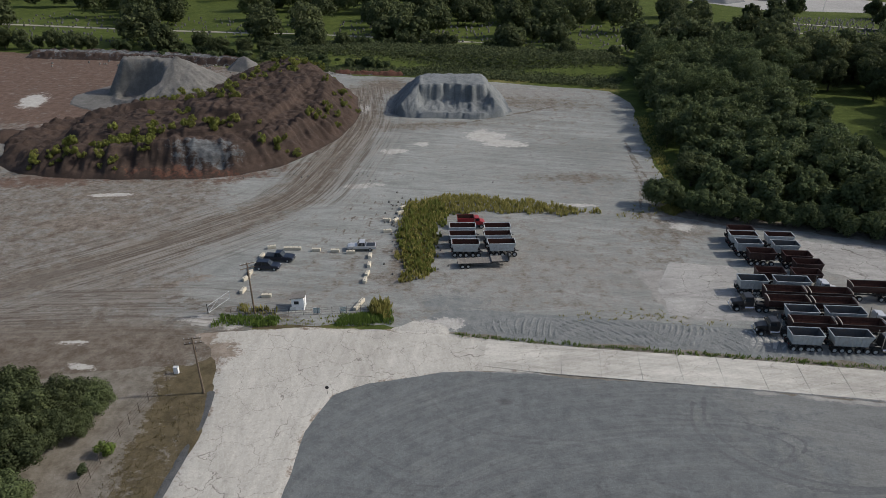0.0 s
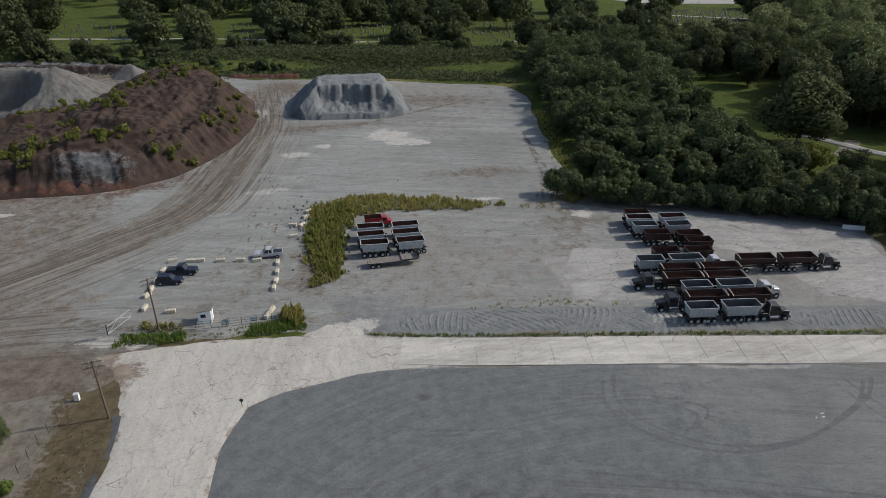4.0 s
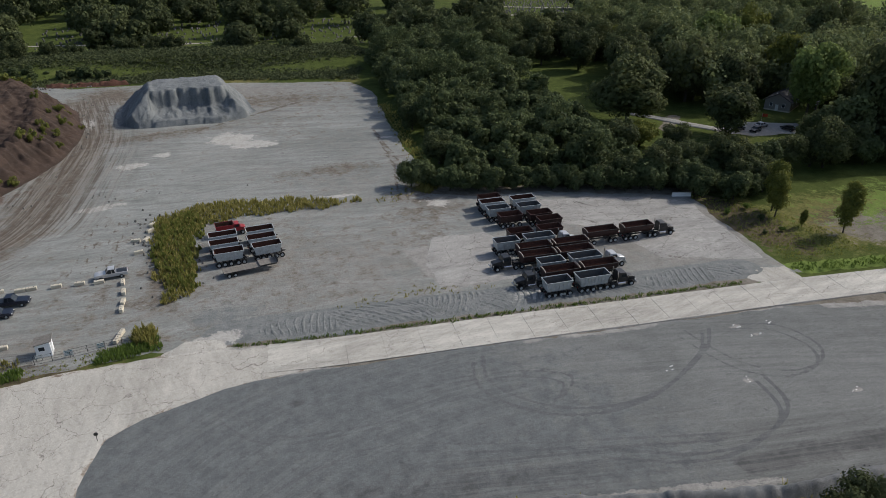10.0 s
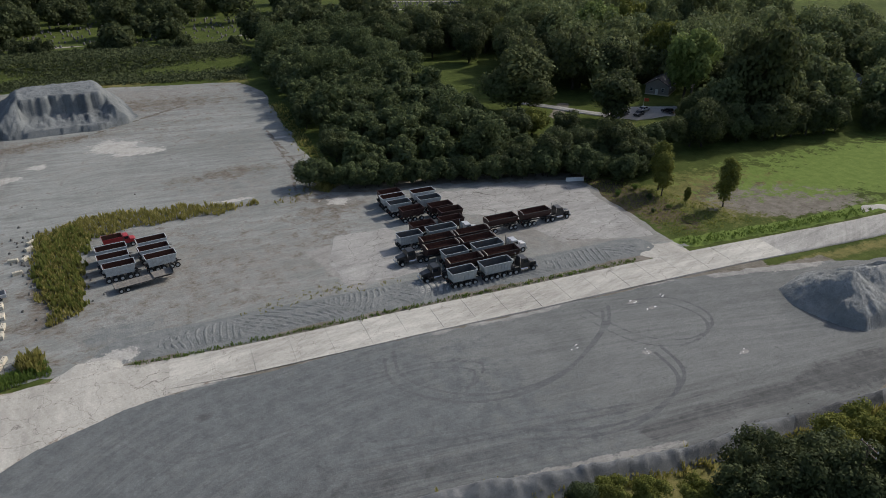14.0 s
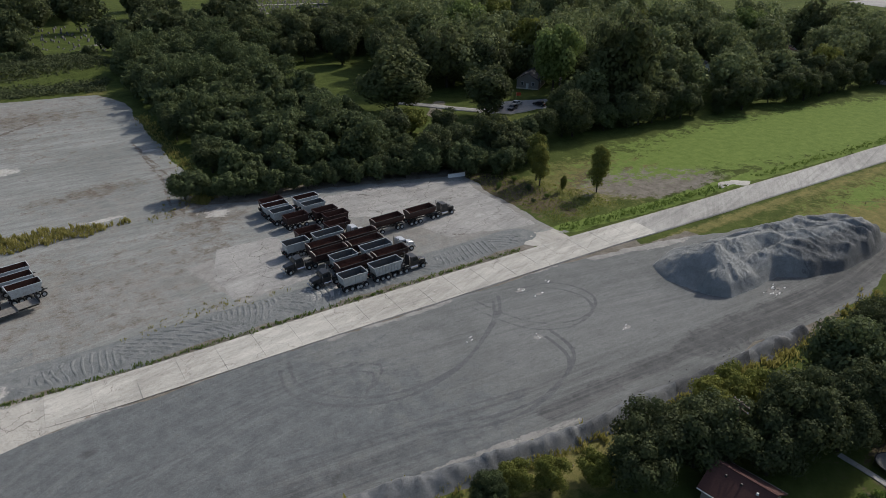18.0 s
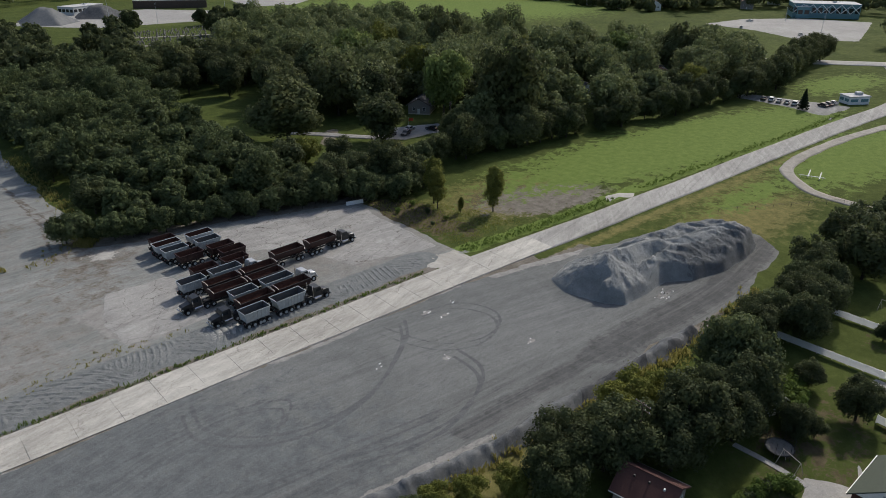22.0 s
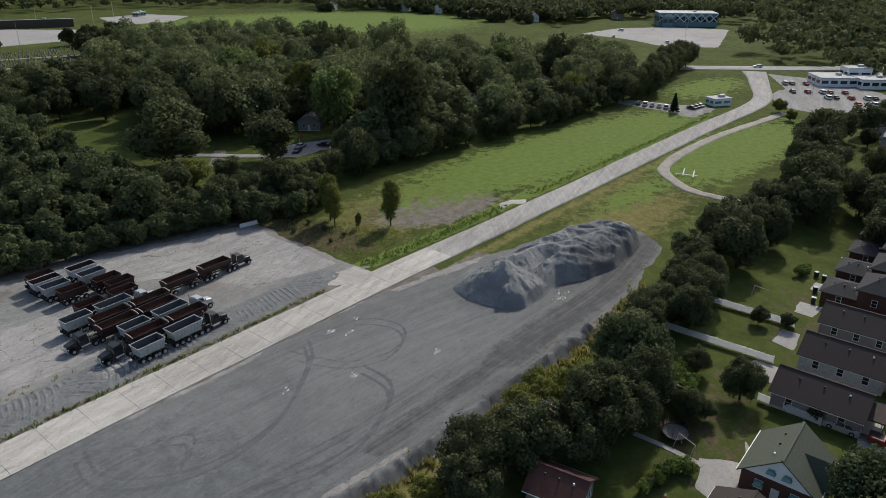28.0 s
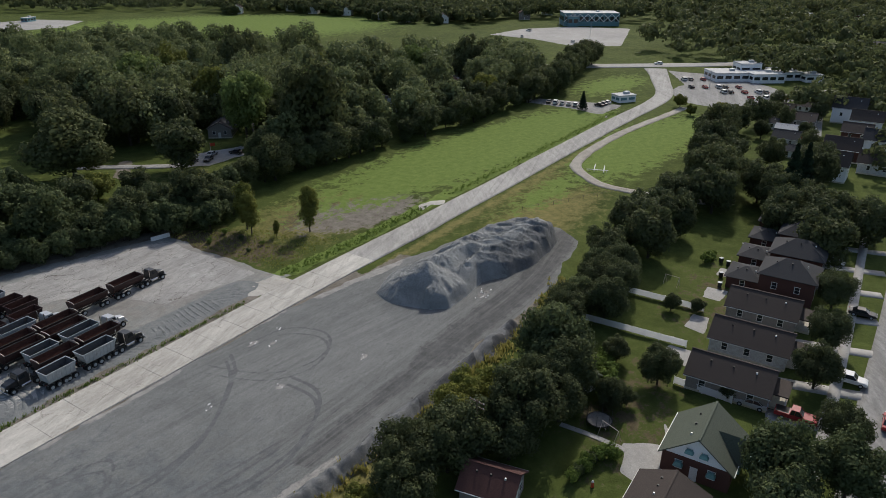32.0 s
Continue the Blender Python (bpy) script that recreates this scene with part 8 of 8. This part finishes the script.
def slatted_table(x, y, turn, label):
    root = empty("garden_table")
    top = part("tabletop", box(BM(), (0, 0, 0.72), (1.7, 0.8, 0.05), bevel=0.01), M_VINYL, root)
    for s in (-1, 1):
        part("bench", box(BM(), (0, s * 0.75, 0.44), (1.7, 0.28, 0.05)), M_WOOD, root)
        part("leg", box(box(BM(), (s * 0.6, 0, 0.36), (0.08, 0.08, 0.72)), (s * 0.6, 0, 0.4), (0.08, 1.6, 0.08)), M_WOOD, root)
    root.matrix_basis = pose(x, y, 0.02, 0, 0, turn)
    return tagged(root, label, "table")


slatted_table(104.2, 8.2, 20, "white garden table with benches on the lawn")
for x, y, turn in ((203, 41, 10), (203.6, 44, 10), (201, 42.6, 100)):
    pb = empty("low_bench_rail")
    part("rail", box(BM(), (0, 0, 0.55), (6.5, 0.3, 0.12), bevel=0.02), M_GREYW, pb)
    for s in (-1, 0, 1):
        part("leg", box(BM(), (s * 2.7, 0, 0.25), (0.12, 0.25, 0.5)), M_GREYW, pb)
    pb.matrix_basis = pose(x, y, 0.02, 0, 0, turn)
    tagged(pb, "long pale low bench on the grass", "bench", "benches on the loop field")
sw = empty("swing_frame")
for s in (-1, 1):
    part("leg", tube(tube(BM(), (s * 1.4, -0.8, 0), (s * 1.4, 0, 2.0), 0.04), (s * 1.4, 0.8, 0), (s * 1.4, 0, 2.0), 0.04), M_CREAM, sw)
part("crossbar", tube(BM(), (-1.5, 0, 2.0), (1.5, 0, 2.0), 0.045), M_CREAM, sw)
sw.matrix_basis = pose(79.6, 11.6, 0, 0, 0, 60)
tagged(sw, "small pale garden swing frame", "swing")
goal = copy_thing(sw, pose(132, 11, 0, 0, 0, 75))
goal["label"] = "pale tubular frame on the back lawn"
og = empty("garden_ornament")
part("base", tube(BM(), (0, 0, 0), (0, 0, 0.75), 0.22, 0.16, 10), M_ORANGE, og)
part("cap", tube(BM(), (0, 0, 0.75), (0, 0, 1.0), 0.17, 0.06, 10), M_WHITE, og)
og.matrix_basis = pose(69.2, 11.4, 0)
tagged(og, "small orange-red garden post with white cap", "ornament")
for x, y in ((146.5, 1.5), (147.6, 3.0), (140, 2.4), (158, -1), (135, 2.2)):
    bn = empty("refuse_bin")
    part("bin_body", box(BM(), (0, 0, 0.5), (0.6, 0.7, 1.0), taper=1.12, bevel=0.03), M_STEEL, bn)
    part("lid", box(BM(), (0, 0, 1.05), (0.72, 0.82, 0.08), bevel=0.02), M_GREYW, bn)
    bn.matrix_basis = pose(x, y, 0.05, 0, 0, x * 40 % 90)
    tagged(bn, "dark wheeled refuse bin behind a house", "bin", "bins behind houses")
flag = empty("red_flag")
part("pole", tube(BM(), (0, 0, 0), (0, 0, 5.0), 0.05, 0.04, 6), M_GREYW, flag)
part("cloth", box(BM(), (0.75, 0, 4.3), (1.5, 0.05, 1.0)), M_ORANGE, flag)
flag.matrix_basis = pose(163, 157, 0, 0, 0, -40)
tagged(flag, "plain red flag on a pole at the parking court", "flag")

# ---- reeds, weeds, stones ----
def tufts(name, places, high, mat, label, seed, blade=0.09, per=5):
    """Upright blades in clumps."""
    r = np.random.default_rng(seed)
    q = np.repeat(np.array(places, float), per, 0)
    n = len(q)
    base = np.stack([q[:, 0] + r.normal(0, 0.18, n), q[:, 1] + r.normal(0, 0.18, n), np.zeros(n)], 1)
    hgt = high * q[:, 2] * r.uniform(0.6, 1.15, n)
    tip = base + np.stack([r.normal(0, 0.2, n) * hgt, r.normal(0, 0.2, n) * hgt, hgt], 1)
    a = r.uniform(0, np.pi, n)
    w = np.stack([np.cos(a), np.sin(a), 0 * a], 1) * blade * r.uniform(0.6, 1.4, (n, 1)) * (0.5 + hgt[:, None] * 0.6)
    midp = base * 0.45 + tip * 0.55
    co = np.stack([base - w * 0.6, base + w * 0.6, midp + w, midp - w], 1)
    co2 = np.stack([midp - w, midp + w, tip + w * 0.15, tip - w * 0.15], 1)
    allv = np.concatenate([co, co2], 1).reshape(-1, 3)
    me = fast_mesh(name, allv, np.arange(n * 8).reshape(-1, 4))
    me.materials.append(mat)
    return tagged(new(name, me), label, "grass", "", "stuff")


def fill(poly, gap, seed, hi=1.0, gaps=0.15):
    r = np.random.default_rng(seed + 77)
    pts = scatter(poly, gap, seed, 0.9)
    A = np.array(pts)
    lush_ = depth(A[:, 0], A[:, 1], poly) + 1.3 * bumps(A[:, 0], A[:, 1], 3.0, seed, 3)
    return [(x, y, hi * r.uniform(0.6, 1.2) * min(1.0, 0.45 + 0.4 * float(k))) for (x, y), k in zip(pts, lush_) if k > gaps]


def line_fill(pts, gap, wide, seed, hi=1.0, keep=1.0):
    r = np.random.default_rng(seed)
    P, T = along(pts, gap)
    return [(p[0] + r.normal(0, wide), p[1] + r.normal(0, wide), hi * r.uniform(0.5, 1.3)) for p in P for _ in range(3) if r.random() < keep]


tufts("reed_bed", fill(GRASS_ISLAND, 0.66, 31, 1.0, 1.1), 1.1, L_REED, "tall yellow-green reeds on the yard island", 131, 0.1, 6)
tufts("reed_bed", fill([(48, 147.5), (54, 150), (56, 146.5), (52, 143.5)], 0.4, 32), 1.2, L_REED, "tall yellow-green reeds under the trees", 132)
tufts("weed_bed", fill([(-10, 150), (1, 154), (3, 144), (0, 134), (-1.5, 114), (-7.5, 113), (-9.5, 130)], 1.0, 30, 1.0, 0.9), 1.25, L_SHRUB, "yellow-green bushy weeds among the reeds", 130, 0.16, 9)
tufts("weed_bed", fill([(-38, 102), (-33, 100.6), (-27, 100.4), (-27, 97.4), (-38, 97)], 0.42, 33) + fill([(-17, 101), (-8.5, 102.5), (-8, 97.8), (-18, 97.6)], 0.36, 34), 0.9, L_WEED, "bright green weeds along the fence", 133, 0.09, 6)
tufts("verge_weeds", fill([(-37, 100.6), (-20, 101.4), (-9, 102.4), (-8.4, 97.6), (-20, 97.4), (-37, 97)], 0.8, 48, 0.8, 0.2), 0.5, L_SHRUB, "dry olive weeds along the fence", 143, 0.08, 5)
tufts("reed_bed", fill([(-13, 104.6), (-8.6, 104), (-8.6, 99.6), (-12.5, 99.4)], 0.34, 35) + fill([(-36, 106), (-30, 103), (-27, 101), (-35, 100.5)], 0.6, 36, 0.6), 1.9, L_REED, "tall dry reeds beside the fence", 134, 0.1, 6)
tufts("verge_grass", line_fill([(2, 95.2), (12, 93.4), (28, 91.3), (48, 88.8), (68, 86), (90, 83.2)], 0.35, 0.26, 37, 1.0, 0.6), 0.42, L_WEED, "green verge grass along the road", 135, 0.09, 5)
tufts("ditch_grass", line_fill([(103, 84), (118, 81), (130, 78.8), (150, 75.8)], 0.45, 0.8, 38) + line_fill([(163, 74), (200, 68), (240, 61.6), (282, 55.6)], 0.9, 0.7, 39), 0.5, L_WEED, "lush green grass in the roadside ditch", 136, 0.1, 6)
tufts("rough_grass", fill([(104, 86), (124, 84), (122, 100), (118, 112), (108, 122), (105, 104)], 0.9, 40), 0.4, L_SHRUB, "rough dry grass and weeds", 137, 0.1, 5)
tufts("edge_weeds", line_fill([(28, 49.5), (45, 43.5), (60, 39.5), (76, 36.5), (92, 33.5), (104, 31.5), (125, 31)], 0.35, 0.9, 42), 0.8, L_REED, "dry weeds at the lot's edge", 138, 0.1, 6)
tufts("dry_grass", fill([(-41, 84), (-33, 79), (-32.6, 62), (-34, 44), (-42, 44)], 0.75, 43), 0.2, L_STRAW, "short dry grass on the verge", 139, 0.07, 5)
tufts("yard_weeds", line_fill([(20, 100), (32, 101), (46, 98)], 0.5, 1.2, 44, 0.6, 0.4) + line_fill([(40, 143.5), (46, 146), (54, 152)], 0.5, 1.2, 45, 0.8, 0.6) + line_fill([(58, 165), (61, 195), (65, 225)], 0.4, 1.2, 46), 0.7, L_REED, "sparse yellow weeds on the gravel", 140, 0.08, 5)
bankp = []
r_ = np.random.default_rng(9)
for x, y in scatter([(-85, 300), (-20, 290), (26, 280), (66, 266), (80, 300), (70, 318), (0, 334), (-80, 345)], 1.35, 47, 0.9):
    bankp.append((x, y, r_.uniform(0.5, 1.3)))
P = []
for x, y, s in bankp:
    k = 8
    h = 4.5 * float(soft(np.array([y - (300 - 0.17 * x)]), 0, 16)[0] * soft(np.array([-(y - (345 - 0.17 * x))]), -14, 0)[0] * soft(np.array([x]), -130, -70)[0] * soft(np.array([-x]), -110, -75)[0])
    P.append(np.stack([x + r_.normal(0, 0.8, k), y + r_.normal(0, 0.8, k), h + s * r_.uniform(0.1, 0.9, k)], 1))
P = np.concatenate(P)
co, quads = leaf_cloud(P, np.tile([0.0, -0.4, 0.9], (len(P), 1)), 0.5, 141, 0.5)
me = fast_mesh("bank_scrub", co, quads)
me.materials.append(L_DARK)
tagged(new("bank_scrub", me), "low green scrub over the bank", "scrub", "", "stuff")
# headstones
r_ = np.random.default_rng(12)
bm_v, bm_f = [], []
for poly, gap in (([(150, 330), (190, 350), (300, 380), (330, 440), (220, 460), (170, 420)], 4.0), ([(-60, 350), (60, 338), (120, 330), (140, 400), (60, 440), (-60, 440)], 6.0), ([(-260, 370), (-90, 350), (-80, 440), (-260, 470)], 8.0)):
    for x, y in scatter(poly, gap, 51, 0.7):
        w, d, h, a = r_.uniform(0.6, 1.1), 0.3, r_.uniform(0.7, 1.4), r_.normal(0.3, 0.1)
        c, s = math.cos(a), math.sin(a)
        b0 = len(bm_v)
        for kz in (0, 1):
            for i, j in ((-1, -1), (1, -1), (1, 1), (-1, 1)):
                u, v = i * w / 2, j * d / 2
                bm_v.append((x + u * c - v * s, y + u * s + v * c, kz * h))
        bm_f += [[b0 + q for q in f] for f in ((4, 5, 6, 7), (0, 1, 5, 4), (1, 2, 6, 5), (2, 3, 7, 6), (3, 0, 4, 7))]
me = fast_mesh("headstones", np.array(bm_v), np.array(bm_f))
me.materials.append(M_STONEMARK)
tagged(new("headstones", me), "rows of small grey headstones on grass", "headstones", "", "stuff")
# stones strewn on the yard, the mound foot and the lot's edge
r_ = np.random.default_rng(14)
pts = [(r_.normal(x, sx), r_.normal(y, sy), s) for x, y, sx, sy, n, s in ((-28, 240, 2, 18, 60, 0.5), (-60, 168, 30, 2, 70, 0.5), (-10, 140, 1.5, 10, 40, 0.6), (-5, 128, 3, 10, 30, 0.6), (112, 43.5, 2, 1, 14, 0.25), (-100, 309, 26, 4, 120, 1.0), (-30, 291, 12, 2, 60, 0.7), (-72, 292, 5, 3, 70, 0.8), (80, 39, 14, 2, 40, 0.2), (30, 97, 20, 2.5, 50, 0.18)) for _ in range(n)]
bm_v, bm_f = [], []
for x, y, s in pts:
    b0 = len(bm_v)
    h = s * r_.uniform(0.3, 0.8)
    zz = 0.05
    for i in range(5):
        a = 6.28 * i / 5 + r_.normal(0, 0.2)
        bm_v.append((x + s * 0.5 * math.cos(a) * r_.uniform(0.7, 1.2), y + s * 0.5 * math.sin(a) * r_.uniform(0.7, 1.2), zz))
    for i in range(5):
        v = bm_v[b0 + i]
        bm_v.append((x + (v[0] - x) * 0.6, y + (v[1] - y) * 0.6, zz + h))
    bm_f += [[b0 + i, b0 + (i + 1) % 5, b0 + 5 + (i + 1) % 5, b0 + 5 + i] for i in range(5)] + [[b0 + 5, b0 + 6, b0 + 7, b0 + 8], [b0 + 5, b0 + 8, b0 + 9, b0 + 9]]
bm_f = [f for f in bm_f if len(set(f)) == 4]
me = fast_mesh("strewn_rocks", np.array(bm_v), np.array(bm_f))
me.materials.append(M_STONE2)
tagged(new("strewn_rocks", me), "strewn broken rocks on the ground", "rocks", "", "stuff")

sc = BM()
for i in range(12):
    box(sc, (112 + r_.normal(0, 1.5), 43.4 + r_.normal(0, 0.9), 0.12), (r_.uniform(0.15, 0.5), r_.uniform(0.12, 0.3), 0.1), r_.uniform(0, 3), 0.7)
for x, y in ((78.5, 72), (70, 60), (83, 52.8), (80, 69), (84, 71.4), (62, 66)):
    for _ in range(3):
        box(sc, (x + r_.normal(0, 0.7), y + r_.normal(0, 0.35), 0.1), (r_.uniform(0.15, 0.6), r_.uniform(0.1, 0.25), 0.06), r_.uniform(0, 3), 0.8)
tagged(part("white_scraps", sc, M_WHITE), "small white scraps strewn on the lot", "scraps", "", "stuff")

# ---- road slabs ----
P, T = along(ROAD, 5.9)
S_MESH = None
for i, (p, t) in enumerate(zip(P, T)):
    if p[0] > 118 or p[0] < 9:
        continue
    m = pose(p[0], p[1], 0.128 + 0.004 * ((i * 7) % 3), 0.15 * ((i * 5) % 3 - 1), 0, math.degrees(math.atan2(t[1], t[0])) + 0.5 * ((i * 11) % 3 - 1))
    if S_MESH is None:
        S_MESH = part("slab", box(BM(), (0, 0, -0.05), (5.85, 7.5, 0.1), bevel=0.015), M_SLAB, road, "", m)
    else:
        share(S_MESH, m, road)
for ob in HOLD2:
    for o in (*ob.children_recursive, ob):
        bpy.data.objects.remove(o)
